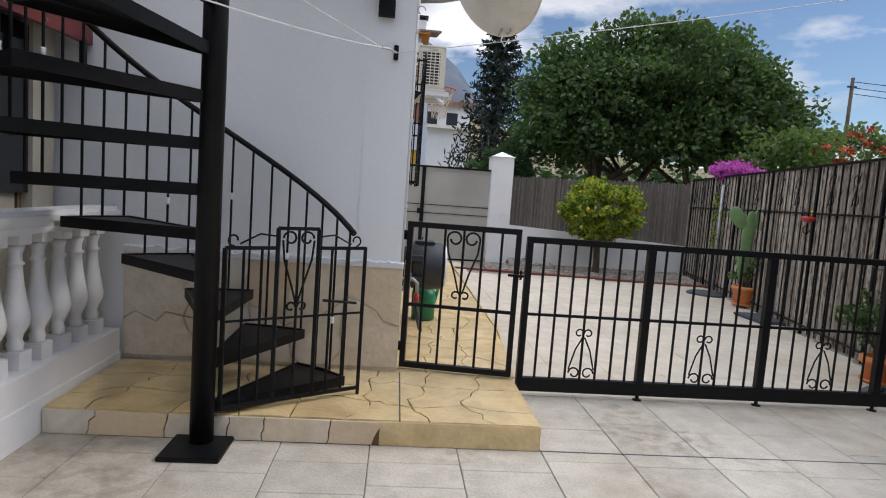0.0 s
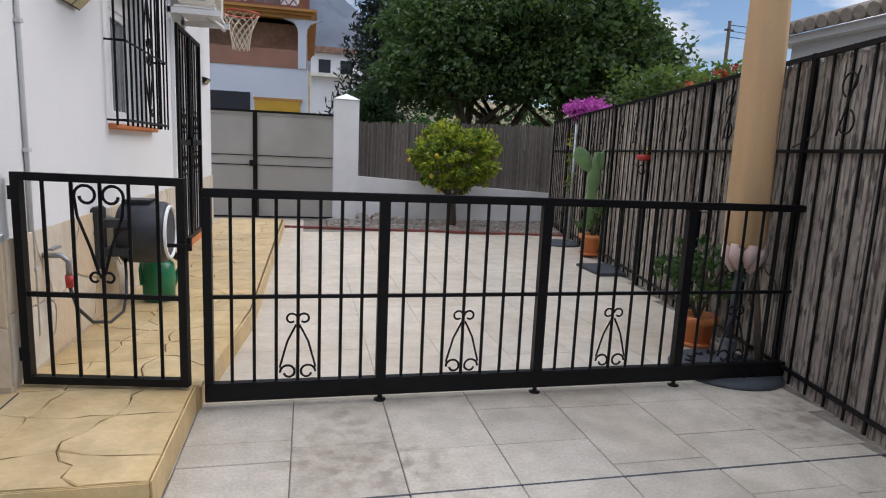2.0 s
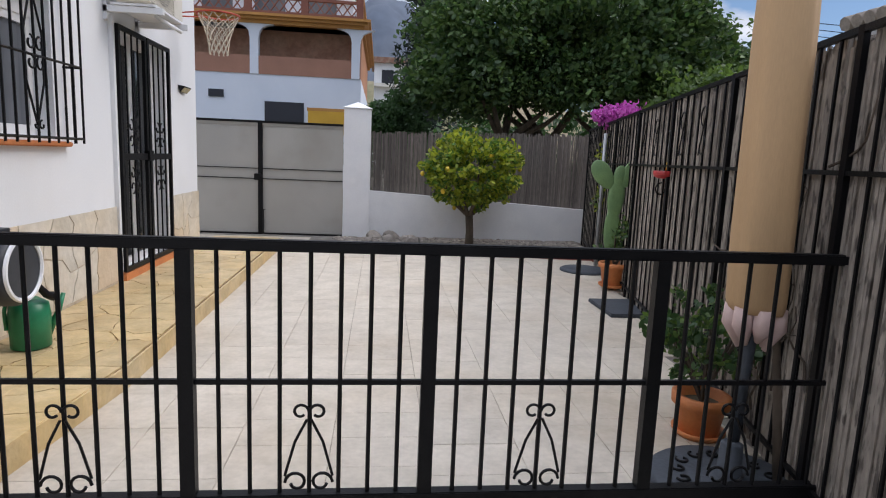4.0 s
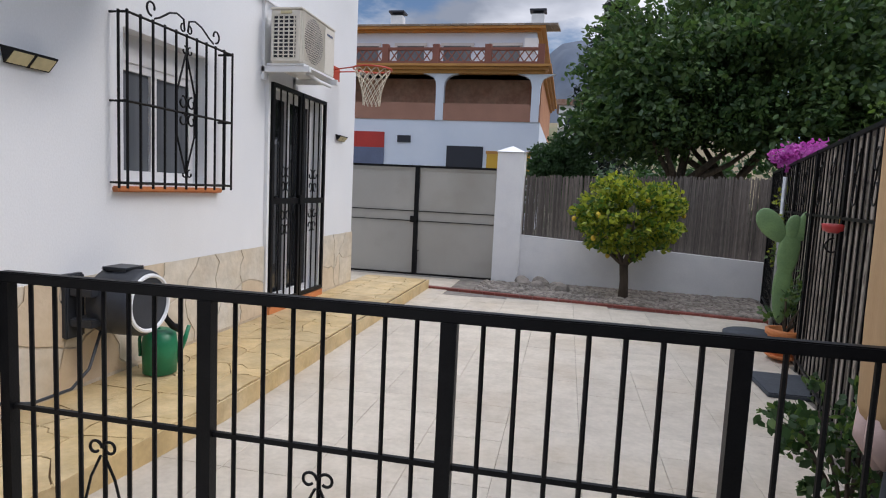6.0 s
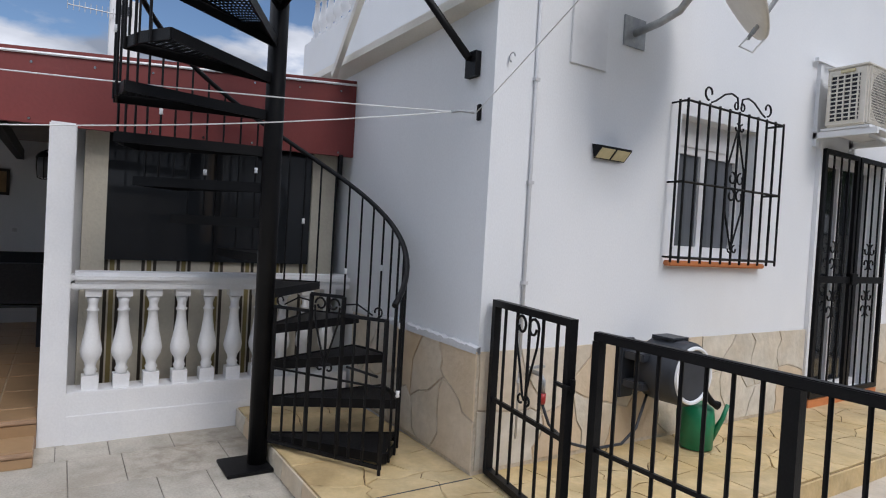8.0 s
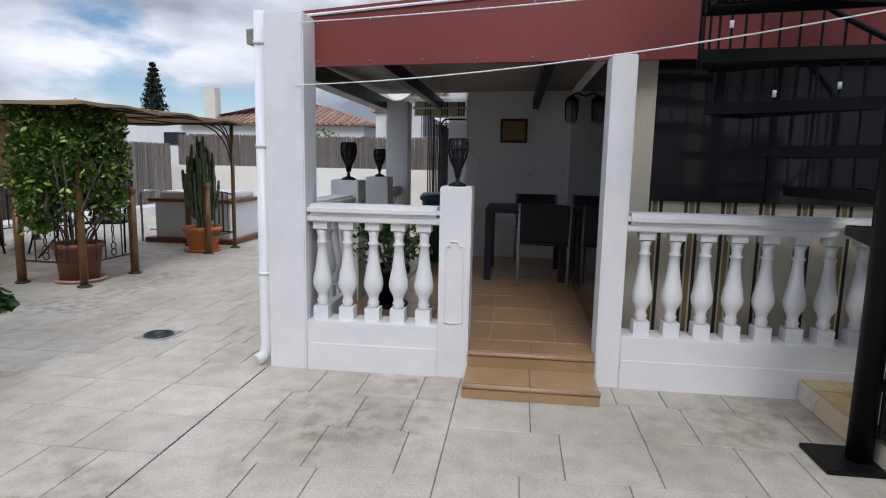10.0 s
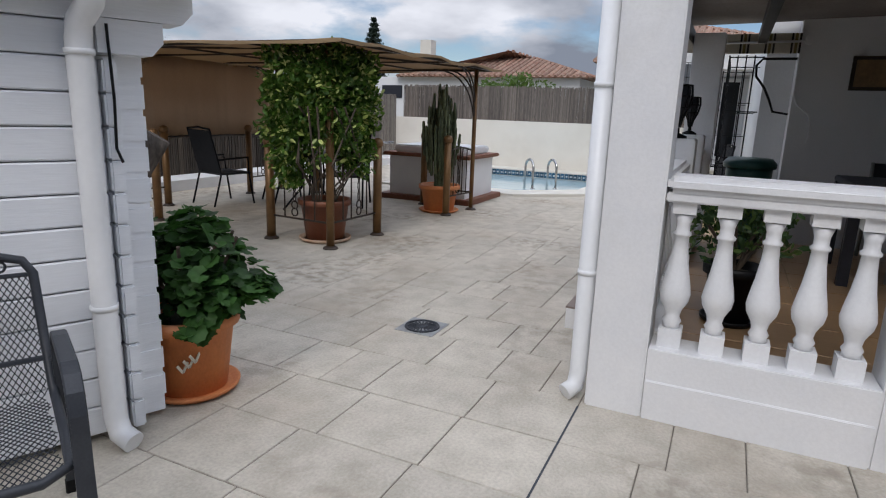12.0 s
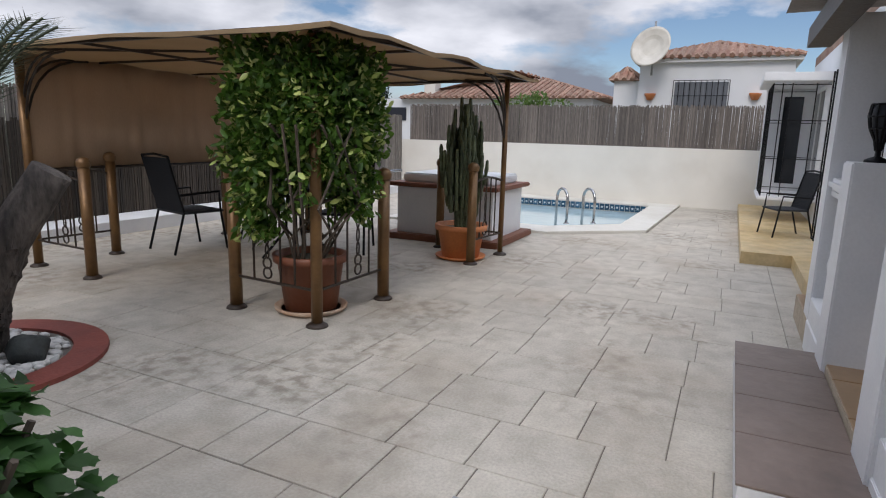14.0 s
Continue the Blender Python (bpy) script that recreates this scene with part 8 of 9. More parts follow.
for x in (-7.4, 0.6):
    p = part("chimney", box(bm_new(), x - 0.35, NY + 4.0, 10.1, x + 0.35, NY + 4.6, 11.2), WHITEPAINT, nb)
    part("cap", box(bm_new(), x - 0.45, NY + 3.9, 11.35, x + 0.45, NY + 4.7, 11.45), NAVY, p)
    part("cowl", box(bm_new(), x - 0.28, NY + 4.1, 11.2, x + 0.28, NY + 4.5, 11.35), NAVY, p)
part("air_conditioner", rbox(0.1, NY + 2.3, 9.0, 0.8, NY + 2.6, 9.5, 0.02), PLASTICW, nb)

# far white house between gable and trees
fh = thing("distant_house", (3.0, 62, 0), "distant pale house on the slope", "house")
part("wall", box(bm_new(), 1.5, 60, 0, 6.5, 66, 9.8), WHITE, fh)
part("roof", box(bm_new(), 1.2, 59.6, 9.8, 6.8, 66.4, 10.3), ROOFTILE, fh)
part("balcony", box(bm_new(), 1.5, 59.3, 7.6, 6.5, 60, 7.9), CREAMWALL, fh)
for x in (2.2, 4.2):
    part("window", box(bm_new(), x, 59.97, 8.0, x + 1.1, 59.995, 9.2), NAVY, fh)

# house behind the cane fence
rh = thing("neighbour_bungalow", (10.5, 8, 0), "pale grey neighbour bungalow with tiled eaves behind the fence", "house")
part("wall", box(bm_new(), 9.0, -4, -0.4, 16, 9.75, 3.22), HOUSEGREY, rh)
part("fascia", box(bm_new(), 8.8, -4.2, 3.22, 16.2, 9.95, 3.34), WHITEPAINT, rh)
for k in range(68):
    y = -4.2 + k * 0.21
    bm = bm_new()
    tube(bm, [(8.62, y, 3.40), (12.4, y, 4.6)], 0.10, 8)
    part("cover_tile", bm, ROOFTILEGREY, rh)

# white house beyond the pool
wh = thing("white_villa", (-27, -2.2, 0), "white villa with a hipped red tile roof and a large dish", "house")
part("wall", box(bm_new(), -33, -4.2, -0.4, -25.0, 0.95, 4.15), WHITE, wh)
part("wall", box(bm_new(), -33, -5.3, -0.4, -26.0, -4.2, 3.55), WHITE, wh)
part("cornice", box(bm_new(), -33.2, -4.4, 4.1, -24.8, 1.15, 4.26), WHITEPAINT, wh)


def hip_roof(bm, x0, x1, y0, y1, z, h, step=0.28):
    xm, ym = (x0 + x1) / 2, (y0 + y1) / 2
    half = (y1 - y0) / 2
    n = int((y1 - y0) / step)
    for k in range(n + 1):
        y = y0 + (y1 - y0) * k / n
        t = 1 - abs(y - ym) / half
        tube(bm, [(x1, y, z), (x1 - half * t, y, z + h * t)], 0.10, 5)
        tube(bm, [(x0, y, z), (x0 + half * t, y, z + h * t)], 0.10, 5)
    n = int((x1 - x0) / step)
    for k in range(n + 1):
        x = x0 + (x1 - x0) * k / n
        t = min(1, (x - x0) / half, (x1 - x) / half)
        for yy, s in ((y0, 1), (y1, -1)):
            tube(bm, [(x, yy, z), (x, yy + s * half * t, z + h * t)], 0.10, 5)
    deck = bm_new()
    v = [deck.verts.new(p) for p in ((x0, y0, z - 0.03), (x1, y0, z - 0.03), (x1, y1, z - 0.03), (x0, y1, z - 0.03), (x0 + half, ym, z + h - 0.03), (x1 - half, ym, z + h - 0.03))]
    for f in ((0, 1, 5, 4), (1, 2, 5), (2, 3, 4, 5), (3, 0, 4), (3, 2, 1, 0)):
        deck.faces.new([v[i] for i in f])
    return deck, bm


def tiled_roof(owner, label, *size):
    """A hipped roof: its deck, and the rows of clay tiles that lie on it."""
    deck, tiles = hip_roof(bm_new(), *size)
    roof = part("roof", deck, ROOFTILE, owner, label)
    tagged(part("roof_tiling", tiles, ROOFTILE, roof), kind="stuff")


tiled_roof(wh, "red clay tile roof", -33.2, -24.7, -4.5, 1.2, 4.28, 0.85)
tiled_roof(wh, "", -33.2, -25.8, -5.5, -4.3, 3.6, 0.5)
w = part("window", box(bm_new(), -24.99, -2.9, 2.45, -24.95, -1.1, 3.4), GREYGLASS, wh)
bm = bm_new()
for i in range(11):
    tube(bm, [(-24.85, -2.95 + 0.19 * i, 2.4), (-24.85, -2.95 + 0.19 * i, 3.45)], 0.016, 4)
for z in (2.4, 2.9, 3.45):
    tube(bm, [(-24.85, -2.95, z), (-24.85, -1.05, z)], 0.016, 4)
part("grille", bm, IRON, w)
for y in (-3.75, -0.2):
    part("flower_pot", lathe(bm_new(), [(0.10, 0), (0.2, 0.2), (0.2, 0.24)], (-24.9, y, 2.75), 12), TERRACOTTA, wh)
bm = lathe(bm_new(), [(0.02, 0)] + [(0.75 * s, 0.13 * s * s) for s in np.linspace(0.1, 1, 8)] + [(0.74, 0.10), (0.02, -0.03)], n=32)
bm.transform(Matrix.Translation((-24.2, -3.75, 4.55)) @ Vector((0.86, -0.3, 0.3)).to_track_quat("Z", "Y").to_matrix().to_4x4())
part("satellite_dish", bm, DISHGREY, wh)
part("dish_pole", tube(bm_new(), [(-24.4, -3.7, 3.6), (-24.4, -3.7, 5.5)], 0.04, 8), GALV, wh)

sh = thing("tiled_bungalow", (-34, -11, 0), "long white bungalow with a terracotta roof beyond the reed screen", "house")
part("wall", box(bm_new(), -40, -22.0, -0.4, -32, -7.4, 3.25), WHITE, sh)
tiled_roof(sh, "terracotta tile roof", -41, -31.5, -18.5, -6.6, 3.3, 1.75, 0.34)
part("chimney", box(bm_new(), -33, -17.2, 3.3, -32.3, -16.5, 5.4), CREAMWALL, sh)
part("window", box(bm_new(), -31.99, -19.6, 2.0, -31.95, -18.2, 2.75), NAVY, sh)

# utility pole and overhead lines
up = thing("utility_pole", (22.9, 30, 0), "tall wooden utility pole carrying wires", "utility pole")
part("pole", tube(bm_new(), [(22.9, 30, -0.4), (22.9, 30, 8.7)], [0.12, 0.085], 10), BARK, up)
part("crossarm", box(bm_new(), 22.65, 29.95, 8.2, 23.15, 30.05, 8.28), BARK, up)
for dz, e in ((8.5, (60, 26, 7.6)), (8.2, (60, 27, 7.1)), (7.9, (60, 28, 6.8))):
    part("wire", tube(bm_new(), [Vector((22.9, 30, dz)).lerp(Vector(e), s) - Vector((0, 0, 1.2 * s * (1 - s))) for s in np.linspace(0, 1, 10)], 0.02, 4), IRON, up)

# the large dark tree
tree = thing("broad_tree", (6.3, 15.5, 0), "large dark green broad crowned tree behind the reed screen", "tree")
bm = bm_new()
rngp = random.Random(101)
for base, tips in (((5.0, 15.2, -0.4), 6), ((6.3, 15.4, -0.4), 6), ((7.8, 15.9, -0.4), 4)):
    b = Vector(base)
    mid = b + Vector((rngp.uniform(-0.3, 0.3), 0.2, 2.1))
    tube(bm, [b, b.lerp(mid, 0.5) + Vector((0.12, 0, 0)), mid], [0.17, 0.13, 0.11], 10)
    for k in range(tips):
        a = rngp.uniform(0, 6.28)
        e = mid + Vector((1.9 * math.cos(a), 1.4 * math.sin(a), rngp.uniform(1.2, 2.6)))
        tube(bm, [mid, mid.lerp(e, 0.5) + Vector((0, 0, -0.15)), e], [0.085, 0.05, 0.02], 7)
part("trunk", bm, BARK, tree)
rng = np.random.default_rng(102)
P = np.concatenate([clumps(rng, (5.0, 15.5, 4.0), (2.1, 1.9, 1.55), 230, 0.42, 88, 0.45), clumps(rng, (7.4, 15.8, 4.35), (2.4, 2.0, 1.75), 260, 0.42, 88, 0.45), clumps(rng, (9.3, 16.2, 3.7), (1.7, 1.7, 1.25), 130, 0.4, 88, 0.4), clumps(rng, (4.1, 15.0, 2.9), (1.3, 1.3, 0.75), 80, 0.35, 60, 0.3), clumps(rng, (7.0, 14.6, 3.1), (2.6, 0.9, 0.7), 110, 0.35, 56, 0.2), clumps(rng, (6.3, 15.6, 5.6), (1.8, 1.4, 0.5), 50, 0.33, 56, 0.3)])
leaf_part("crown", leaf_mesh("crown", P, 0.135, [LEAFTREE, LEAFHEDGE], 103, 0.55, 0.25, (6.4, 15.6, 3.0), 0.25, 0.35), tree)


def far_tree(name, label, x, y, z0, crown, radii, n, cr, per, size, mat, seed, trunk=0.12):
    t = thing(name, (x, y, z0), label, "tree")
    part("trunk", tube(bm_new(), [(x, y, z0), (x, y, crown[2])], [trunk, trunk * 0.4], 8), BARK, t)
    rng = np.random.default_rng(seed)
    leaf_part("crown", leaf_mesh("crown", clumps(rng, crown, radii, n, cr, per, 0.3), size, mat, seed + 1, 0.55, 0.2, crown, 0.25), t)


far_tree("hedge_bush", "dense dark clipped bush behind the gate pillar", 2.6, 15.0, -0.4, (2.6, 15.0, 1.95), (0.58, 0.5, 0.72), 150, 0.20, 90, 0.075, LEAFHEDGE, 111)
far_tree("garden_shrub", "light green shrub behind the cane fence", 9.5, 13, -0.4, (8.9, 13.2, 2.35), (1.5, 1.2, 0.95), 120, 0.3, 44, 0.12, LEAFSHRUB, 113)
far_tree("garden_shrub", "green shrub with orange flowers behind the cane fence", 10.5, 15, -0.4, (11.4, 15.0, 2.75), (1.9, 1.2, 1.0), 120, 0.32, 44, 0.13, LEAFSHRUB, 115)
rng = np.random.default_rng(117)
tagged(leaf_part("blossom", leaf_mesh("blossom", np.concatenate([clumps(rng, (9.2, 12.2, 2.75), (0.8, 0.3, 0.3), 10, 0.10, 18, 0.1), clumps(rng, (11.3, 13.9, 3.25), (1.3, 0.4, 0.3), 16, 0.12, 18, 0.1)]), 0.08, ORANGEFLOWER, 118, 0.7, 0.0, None), bpy.data.objects["garden_shrub.001"]), "orange flowers", kind="stuff")
far_tree("garden_shrub", "green bush beyond the reed screen", -19, -7.5, -0.4, (-19.5, -6.6, 1.9), (1.4, 1.5, 0.65), 60, 0.3, 36, 0.13, LEAFSHRUB, 121)
far_tree("hedge_bush", "dark hedge filling the garden behind the screen", 8.0, 20, -0.4, (8.0, 20.0, 1.2), (7.0, 1.2, 1.5), 200, 0.5, 40, 0.22, LEAFHEDGE, 123)

# tiered conifers
def conifer(x, y, z0, h, r, seed, label):
    t = thing("conifer", (x, y, z0), label, "tree")
    part("trunk", tube(bm_new(), [(x, y, z0), (x, y, z0 + h)], [0.25, 0.03], 8), BARK, t)
    rng = np.random.default_rng(seed)
    P = []
    tiers = 20
    for i in range(tiers):
        s = i / (tiers - 1)
        z = z0 + h * (0.12 + 0.88 * s)
        rr = r * (1 - s) ** 0.8 + 0.12
        for k in range(9):
            a = k * 0.7 + i * 1.3 + rng.uniform(-0.2, 0.2)
            L = rr * rng.uniform(0.75, 1.15)
            for q in np.linspace(0.15, 1, 7):
                P.append(np.array([x + L * q * math.cos(a), y + L * q * math.sin(a), z - 0.12 * L * q + 0.25 * q * q * L]) + in_ball(rng, 9) * 0.22 * (0.5 + rr / r))
    leaf_part("needles", leaf_mesh("needles", np.concatenate(P), 0.3, CONIFER, seed + 1, 0.25, 0.2, None, 0.2), t)


conifer(4.35, 29.0, -0.4, 10.8, 2.3, 131, "tall dark tiered conifer behind the neighbour house")
conifer(-46, -29, -0.4, 9.2, 1.6, 133, "distant tiered pine beyond the bungalow roofs")

# hills
def ridge(name, label, mat, x0, x1, y, prof, depth, seed):
    bm = bm_new()
    n, m = 90, 10
    rows = []
    for i in range(n + 1):
        s = i / n
        x = x0 + (x1 - x0) * s
        h = prof(s) * (1 + 0.10 * noise.noise(Vector((s * 14, seed, 0)))) + 0.05 * prof(s) * noise.noise(Vector((s * 45, seed, 3)))
        rows.append([bm.verts.new((x + 0.02 * (x1 - x0) * noise.noise(Vector((s * 9, j, seed))), y + depth * j / m, -2 + (h + 2) * math.sin(0.5 * math.pi * j / m) * (1 + (0.12 * noise.noise(Vector((s * 20, j * 0.7, seed))) if 0 < j < m else 0)))) for j in range(m + 1)])
    for i in range(n):
        for j in range(m):
            bm.faces.new((rows[i][j], rows[i + 1][j], rows[i + 1][j + 1], rows[i][j + 1])).smooth = True
    return structure(name, bm, mat, label, "backdrop")


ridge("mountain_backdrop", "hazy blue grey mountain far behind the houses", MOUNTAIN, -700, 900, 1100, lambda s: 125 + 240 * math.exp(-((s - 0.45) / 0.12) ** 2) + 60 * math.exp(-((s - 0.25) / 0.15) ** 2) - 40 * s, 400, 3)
ridge("hill_backdrop", "dry brown hillside with scrub", HILL, -60, 300, 150, lambda s: 26 - 14 * s + 7 * math.exp(-((s - 0.22) / 0.08) ** 2), 90, 5)
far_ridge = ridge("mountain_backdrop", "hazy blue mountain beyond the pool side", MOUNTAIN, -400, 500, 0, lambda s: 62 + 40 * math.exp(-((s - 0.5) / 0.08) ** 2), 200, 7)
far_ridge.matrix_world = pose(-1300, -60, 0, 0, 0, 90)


# ---- paving, dado and floor pieces ----
def inset_poly(poly, gap):
    """Each corner moved inwards along the mean of its two edges' inner normals."""
    out, k = [], len(poly)
    area = sum(poly[i - 1][0] * poly[i][1] - poly[i][0] * poly[i - 1][1] for i in range(k))
    turn = 1 if area > 0 else -1
    for i in range(k):
        p, a, b = Vector(poly[i]), Vector(poly[i - 1]), Vector(poly[(i + 1) % k])
        n = Vector((0.0, 0.0))
        for e in ((p - a).normalized(), (b - p).normalized()):
            n += Vector((-e.y, e.x)) * turn
        out.append(p + n * (gap / max(0.6, n.length)))
    return out


def crazy(u0, u1, v0, v1, du, dv, seed, jit=0.30, skip=None, gap=0.004):
    """Irregular four- to six-sided stones that tile a rectangle, shrunk by the joint."""
    rng = random.Random(seed)
    nu, nv = max(1, round((u1 - u0) / du)), max(1, round((v1 - v0) / dv))
    P = {}
    for i in range(nu + 1):
        for j in range(nv + 1):
            ju = rng.uniform(-jit, jit) if 0 < i < nu else 0
            jv = rng.uniform(-jit, jit) if 0 < j < nv else 0
            P[i, j] = (u0 + (u1 - u0) * (i + ju) / nu, v0 + (v1 - v0) * (j + jv) / nv)

    def side(a, b, e):
        """Three wandering points between two corners, the same whichever stone asks."""
        flip = (a[0], a[1]) > (b[0], b[1])
        if flip:
            a, b = b, a
        r = random.Random(round(a[0] * 1000) * 7919 + round(a[1] * 1000) * 104729 + round(b[0] * 1000) * 1299709 + round(b[1] * 1000) * 15485863)
        out = []
        for t in (0.25, 0.5, 0.75):
            t += r.uniform(-0.08, 0.08)
            o = r.uniform(-0.13, 0.13) * (0 if e else 1)
            out.append((a[0] + (b[0] - a[0]) * t - (b[1] - a[1]) * o, a[1] + (b[1] - a[1]) * t + (b[0] - a[0]) * o))
        return out[::-1] if flip else out
    for i in range(nu):
        for j in range(nv):
            a, b, c, d = P[i, j], P[i + 1, j], P[i + 1, j + 1], P[i, j + 1]
            q = [a, *side(a, b, j == 0), b, *side(b, c, i == nu - 1), c, *side(c, d, j == nv - 1), d, *side(d, a, i == 0)]
            m = ((a[0] + c[0]) / 2, (a[1] + c[1]) / 2)
            if skip and skip(*m):
                continue
            yield inset_poly(q, gap)


plat = structure("walkway", prism(prism(bm_new(), [(-1.69, 3.045), (0.765, 3.045), (0.765, 3.88), (-1.69, 3.88)], -0.008, PLAT - 0.012), [(0.0, 3.88), (0.765, 3.88), (0.90, 5.2), (0.92, 10.45), (0.0, 10.45)], -0.008, PLAT - 0.012), OCHREJOINT, "raised ochre stamped concrete walkway along the house", "walkway")
def flat_stone(poly, z0, z1):
    bm = bm_new()
    prism(bm, [tuple(p) for p in poly], z0, z1)
    top = max(bm.faces, key=lambda f: f.calc_center_median().z)
    bmesh.ops.bevel(bm, geom=list(top.edges), offset=0.005, segments=1, affect="EDGES")
    return bm


for poly in crazy(-1.69, 0.765, 3.045, 3.88, 0.30, 0.29, 201, 0.36, gap=0.0045):
    part("paving_stone", flat_stone(poly, PLAT - 0.012, PLAT), OCHRE, plat)
for poly in crazy(0.0, 0.80, 3.88, 5.2, 0.28, 0.33, 207, 0.36, gap=0.0045):
    part("paving_stone", flat_stone([(p[0] * (1 + 0.115 * (p[1] - 3.88) / 1.32), p[1]) for p in poly], PLAT - 0.012, PLAT), OCHRE, plat)
for poly in crazy(0.0, 0.895, 5.2, 10.45, 0.30, 0.35, 202, 0.36, gap=0.0045):
    part("paving_stone", flat_stone(poly, PLAT - 0.012, PLAT), OCHRE, plat)
plat2 = structure("walkway", prism(prism(bm_new(), [(-13.1, -0.50), (-7.60, -0.50), (-7.60, 0.45), (-13.1, 0.45)], -0.008, PLAT), [(-7.60, -0.02), (-5.1, -0.02), (-5.1, 0.45), (-7.60, 0.45)], -0.008, PLAT), OCHRE, "raised ochre walkway beside the pool wing", "walkway")


def wall_stone(poly, place, d0, d1):
    bm = bm_new()
    lo = [bm.verts.new(place(p[0], p[1], d0)) for p in poly]
    hi = [bm.verts.new(place(p[0], p[1], d1)) for p in poly]
    k = len(poly)
    top = bm.faces.new(hi)
    bm.faces.new(lo[::-1])
    for i in range(k):
        bm.faces.new((lo[i], lo[(i + 1) % k], hi[(i + 1) % k], hi[i]))
    bmesh.ops.bevel(bm, geom=list(top.edges), offset=0.003, segments=1, affect="EDGES")
    return bm


south = bpy.data.objects["wall_south"]
east = bpy.data.objects["wall_east"]
on_south = lambda u, v, d: (u, 3.88 - SKEW * u - d, v)
on_east = lambda u, v, d: (d, u, v)
on_riser = lambda u, v, d: (u, 3.045 - d, v)
on_edge = lambda u, v, d: (0.767 + d, u, v)
bm = bm_new()
lo = [bm.verts.new((-1.70 + 1.722 * i / 70, 3.880, 0.80)) for i in range(71)]
pk = [bm.verts.new((-1.70 + 1.722 * i / 70, 3.850, 0.80)) for i in range(71)]
ph = [0.835 + 0.022 * noise.noise(Vector((i * 0.31, 2, 5))) + 0.012 * noise.noise(Vector((i * 0.9, 7, 1))) for i in range(71)]
hi = [bm.verts.new((-1.70 + 1.722 * i / 70, 3.853, ph[i])) for i in range(71)]
hb = [bm.verts.new((-1.70 + 1.722 * i / 70, 3.880, ph[i] + 0.008)) for i in range(71)]
for i in range(70):
    for p, q2 in ((pk, hi), (hi, hb), (hb, lo), (lo, pk)):
        bm.faces.new((p[i], p[i + 1], q2[i + 1], q2[i]))
for v in bm.verts:
    v.co.y -= SKEW * v.co.x
part("mortar_edge", bm, HOUSEGREY, south, "uneven grey mortar edge above the dado")
back_bm = box(bm_new(), -1.70, 3.866, PLAT, 0.014, 3.88, 0.80)
for v in back_bm.verts:
    v.co.y -= SKEW * v.co.x
part("dado_backing", back_bm, STONEJOINT, south)
for poly in crazy(-1.70, 0.022, PLAT + 0.02, 0.815, 0.36, 0.34, 203, 0.36, gap=0.008):
    part("dado_stone", wall_stone(poly, on_south, 0.014, 0.024), STONE, south)
for a, b in ((3.88, 7.33), (8.70, 9.72)):
    part("dado_backing", box(bm_new(), 0.0, a, PLAT, 0.010, b, 0.80), STONEJOINT, east)
    for poly in crazy(a, b, PLAT + 0.02, 0.815, 0.40, 0.34, 204 + int(a), 0.36, gap=0.007):
        part("dado_stone", wall_stone(poly, on_east, 0.010, 0.018), STONE, east)
for poly in crazy(-1.69, 0.765, 0.0, PLAT - 0.005, 0.26, 0.13, 206, 0.25):
    if max(p[0] for p in poly) < 0.05:
        part("riser_stone", wall_stone(poly, on_riser, 0.0, 0.012), STONE, plat)
part("riser_face", rbox(-0.06, 3.034, 0.0, 0.765, 3.045, PLAT - 0.002, 0.004), OCHRE, plat, "smooth ochre riser")
part("expansion_cut", box(bm_new(), 0.035, 3.047, PLAT - 0.004, 0.043, 3.862, PLAT + 0.0015), RUBBERMAT, plat, "dark saw cut")
part("drive_kerb", prism(bm_new(), [(0.768, 3.885), (0.903, 5.2), (0.923, 10.45), (0.939, 10.45), (0.919, 5.2), (0.784, 3.885)], -0.004, PLAT - 0.004), OCHRE, plat, "ochre kerb face of the walkway")
part("edge_face", box(bm_new(), 0.765, 3.05, -0.004, 0.772, 3.88, PLAT - 0.006), OCHRE, plat)

# brown floor tiles of the porch
ft = mesh_of("floor_tile", rbox(-0.221, -0.221, -0.004, 0.221, 0.221, 0.006, 0.003, 1), TERRAFLOOR)
for i in range(8):
    for j in range(9):
        x, y = -2.2 - 0.45 * i, 0.072 + 0.45 * j
        piece("floor_tile", ft, porch_slab, pose(x, y, 0.176))

# stamped slabs of the yard: strips of one width with staggered cross joints
structure("pool_apron", prism(bm_new(), [(-7.4, -5.3), (-8.3, -5.3), (-8.24, -2.80), (-9.20, -1.65), (-13.1, -1.51), (-13.1, -1.2), (-7.4, -1.2)], -0.20, -0.004), STAMPFAR, "stamped concrete apron beside the pool coping", "pavement")
rng = random.Random(301)
# fields of strips: by the pool, before the porch, by the gate and on the drive; some cross joints stand where the yard shows them
FIELDS = ((-7.65, -0.24, -0.07, 0.4135), (-0.24, 1.04, -0.07, 0.4135), (1.04, 3.95, -0.105, 0.441), (3.95, 11.5, -0.105, 0.441))
KNOWN = {(0, -1): (-1.57, -1.16, -0.78), (0, -2): (-1.22, -0.69), (0, -3): (-1.56, -1.14, -0.67), (0, -4): (-1.44, -1.19, -0.66), (0, -5): (-1.06, -0.715, -0.44), (0, -6): (-2.26, -1.81, -0.62), (0, -7): (-1.51,), (0, -8): (-1.42, -1.16),
         (1, -3): (0.08, 0.525), (1, -4): (0.175, 0.455), (1, -2): (0.155, 0.43), (2, -2): (2.70,), (2, -1): (2.54, 2.83), (2, 0): (2.62, 2.85), (2, 2): (3.53,), (2, 5): (3.37,), (2, 7): (3.35,)}
near, rest, drive = [], [], []
cells = []
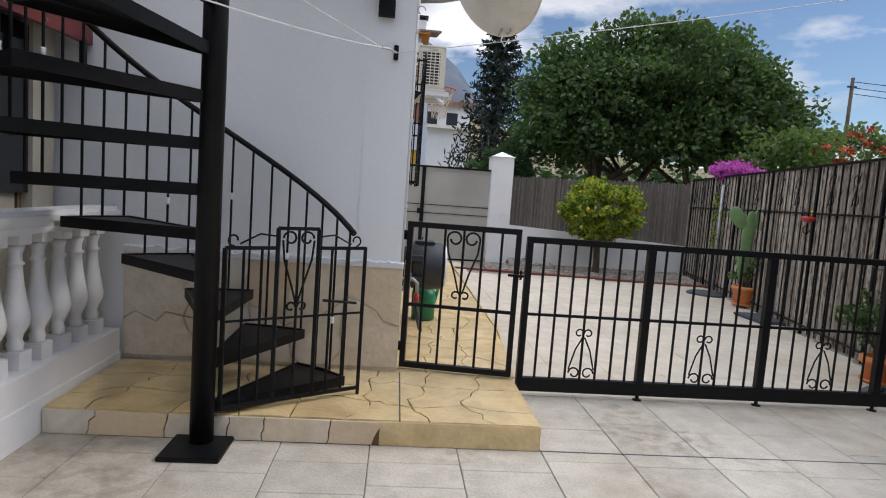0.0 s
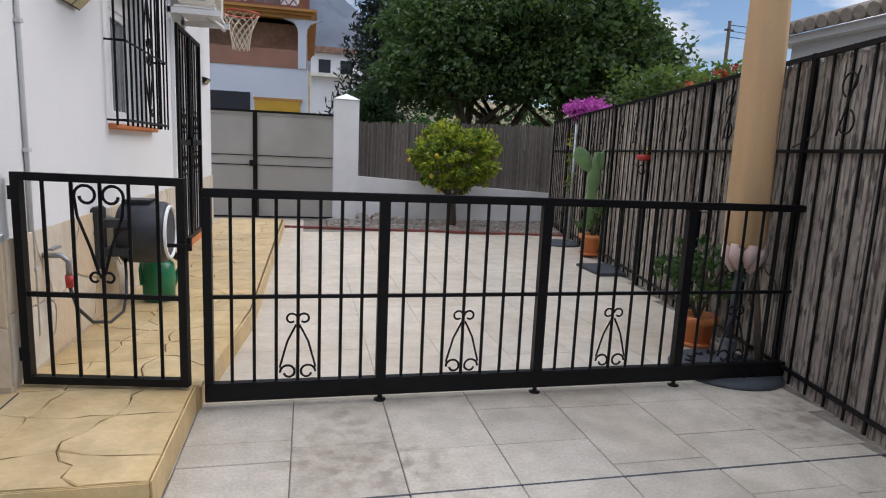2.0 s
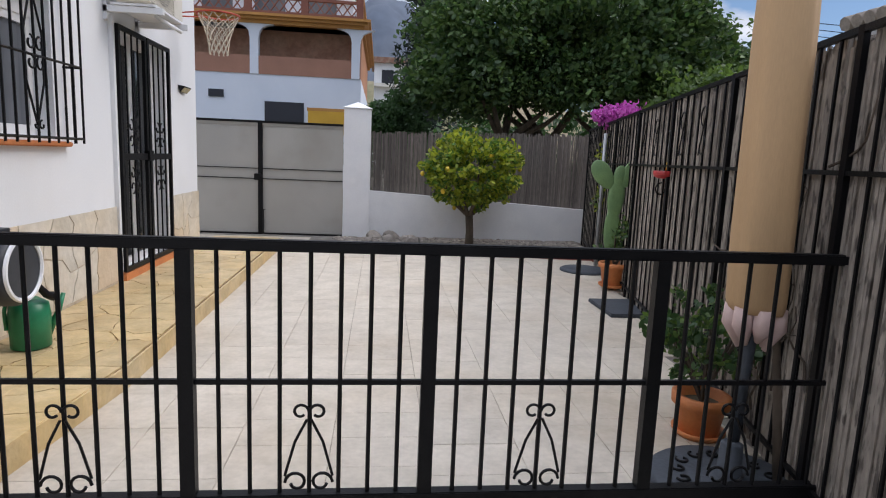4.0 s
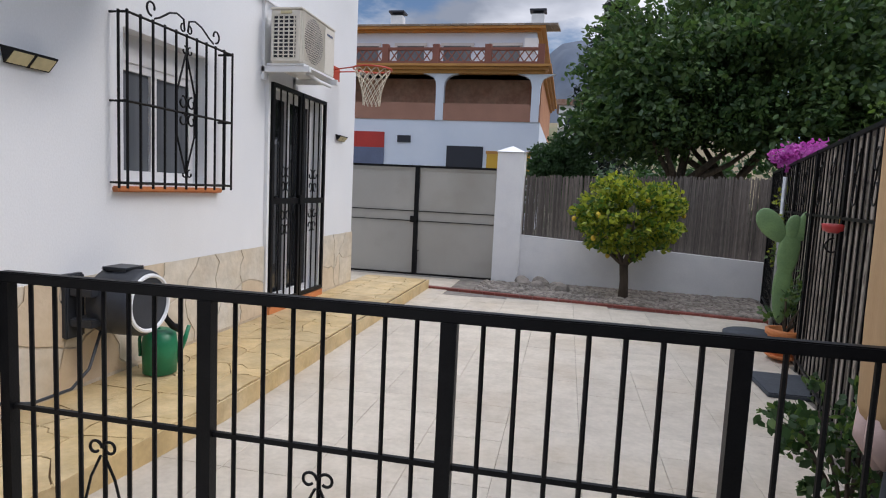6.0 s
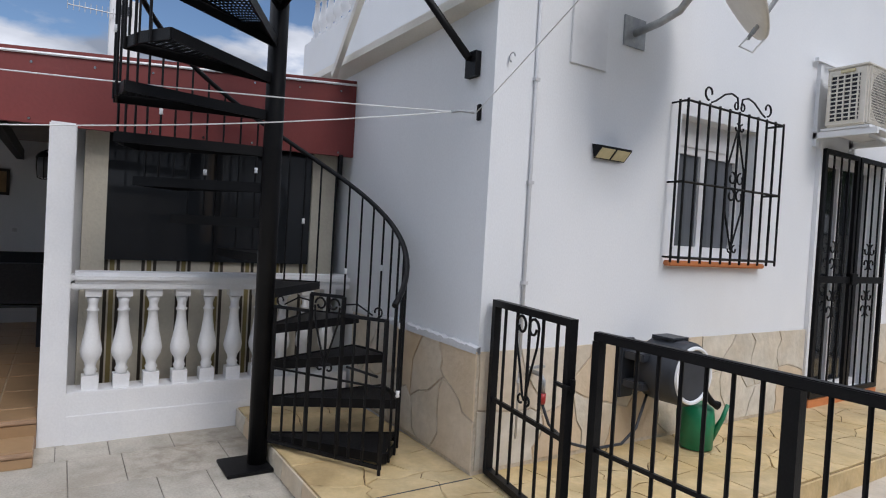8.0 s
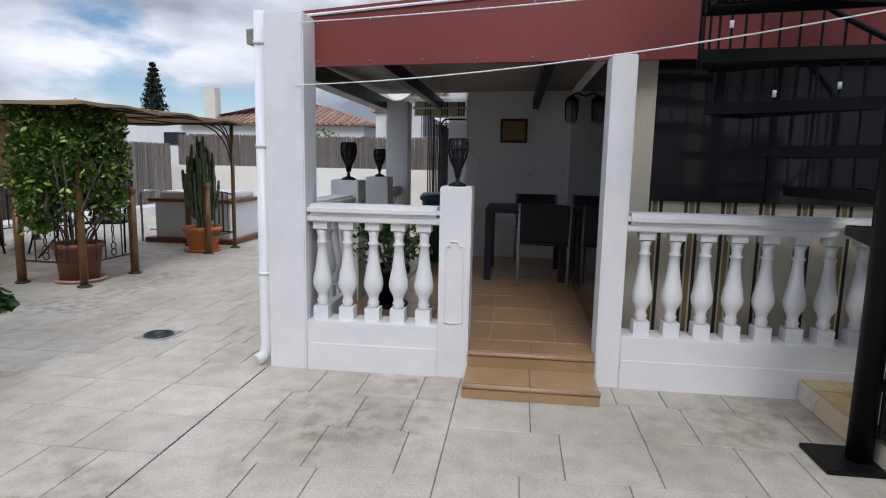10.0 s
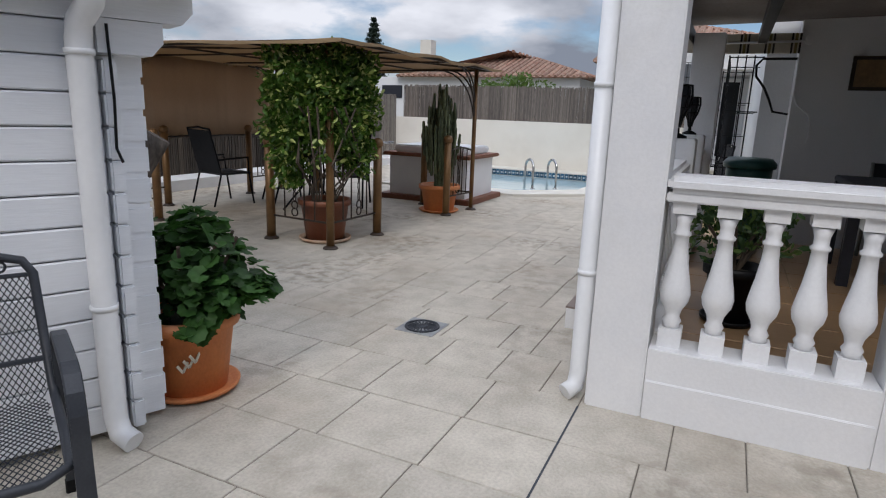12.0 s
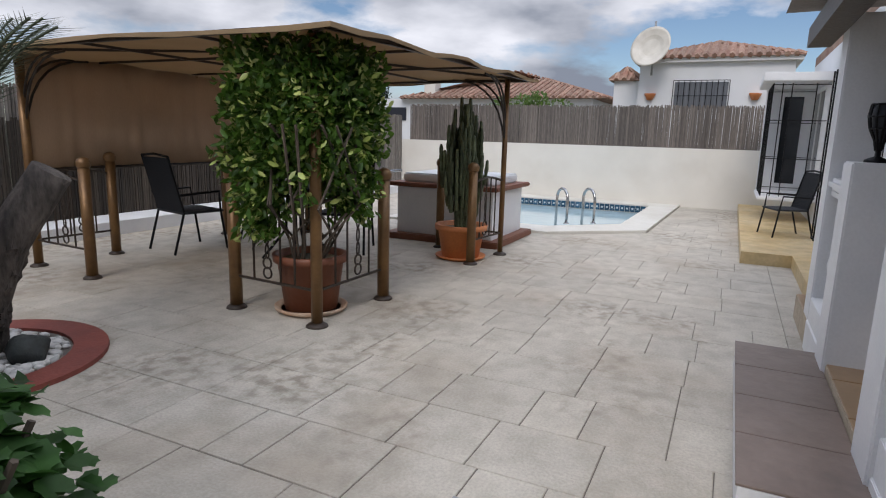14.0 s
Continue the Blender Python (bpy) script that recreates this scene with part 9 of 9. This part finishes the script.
for f, (ylo, yhi, orig, pitch) in enumerate(FIELDS):
    for i in range(-32, 14):
        known = list(KNOWN.get((f, i), ()))
        y = ylo
        while y < yhi - 0.02:
            ln = rng.choice((0.28, 0.36, 0.42, 0.47, 0.56))
            ahead = [v for v in known if v > y + 0.12]
            y1 = ahead[0] if ahead and y + ln > ahead[0] - 0.16 else y + ln
            if yhi - y1 < 0.16:
                y1 = yhi
            cells.append((orig + i * pitch, y, orig + (i + 1) * pitch, y1))
            y = y1
for x0, y0, x1, y1 in cells:
    if x1 < 0.80 and y0 < 3.0 < y1 and x0 > -1.8:
        y1 = 3.04
    if min(FENCE(y0), FENCE(y1)) < x1:
        x1 = min(FENCE(y0), FENCE(y1)) - 0.01
    if x1 - x0 < 0.06 or y1 - y0 < 0.05 or y1 > 11.55:
        continue
    if x0 < -8.5:
        if y0 < -5.3 < y1:
            y1 = -5.3
        elif y0 < -1.5 < y1:
            y0 = -1.5
        elif -5.3 <= y0 < -1.5:
            continue
    if y0 > 9.9 and x0 > 1.0:
        continue
    cell = (x0, y0, x1, y1)
    if y0 > 3.9:
        drive.append(cell)
    elif x0 > -4.6 and y0 > -3.6 and len(near) < 300:
        near.append(cell)
    else:
        rest.append(cell)
g = 0.0022
slab_cache = {}
for x0, y0, x1, y1 in near:
    key = (round(x1 - x0, 3), round(y1 - y0, 3))
    if key not in slab_cache:
        a, b = key[0] / 2 - g, key[1] / 2 - g
        slab_cache[key] = mesh_of("slab", rbox(-a, -b, -0.008, a, b, 0.0, 0.003, 1), STAMP)
    ob = piece("slab", slab_cache[key], pave, pose((x0 + x1) / 2, (y0 + y1) / 2, rng.uniform(-0.0008, 0.0008)))


def joined(name, cells, mat, label, gap=g):
    verts, faces = [], []
    for x0, y0, x1, y1 in cells:
        k = len(verts)
        z = rng.uniform(-0.0008, 0.0008)
        for zz, ins in ((-0.008, 0), (-0.002, 0), (z, 0.003)):
            verts += [(x0 + gap + ins, y0 + gap + ins, zz), (x1 - gap - ins, y0 + gap + ins, zz), (x1 - gap - ins, y1 - gap - ins, zz), (x0 + gap + ins, y1 - gap - ins, zz)]
        for b in (0, 4):
            for e in range(4):
                faces.append((k + b + e, k + b + (e + 1) % 4, k + b + 4 + (e + 1) % 4, k + b + 4 + e))
        faces.append((k + 8, k + 9, k + 10, k + 11))
    me = bpy.data.meshes.new(name)
    me.from_pydata(verts, [], faces)
    me.materials.append(mat)
    return tagged(hang(new(name, me), pave), label, kind="stuff")


joined("slabs", rest, STAMPFAR, "pale stamped concrete slabs by the pool")
joined("slabs", drive, DRIVE, "pale cream paving slabs of the drive", 0.0011)
solo("expansion_joint", box(bm_new(), 0.78, 3.036, -0.006, 3.87, 3.046, 0.0012), RUBBERMAT, "thin black expansion strip across the paving by the gate", "joint", kind="structure")
solo("expansion_joint", box(bm_new(), -1.66, -0.244, -0.006, 2.6, -0.236, 0.0008), RUBBERMAT, "black expansion strip across the paving", "joint", kind="structure")
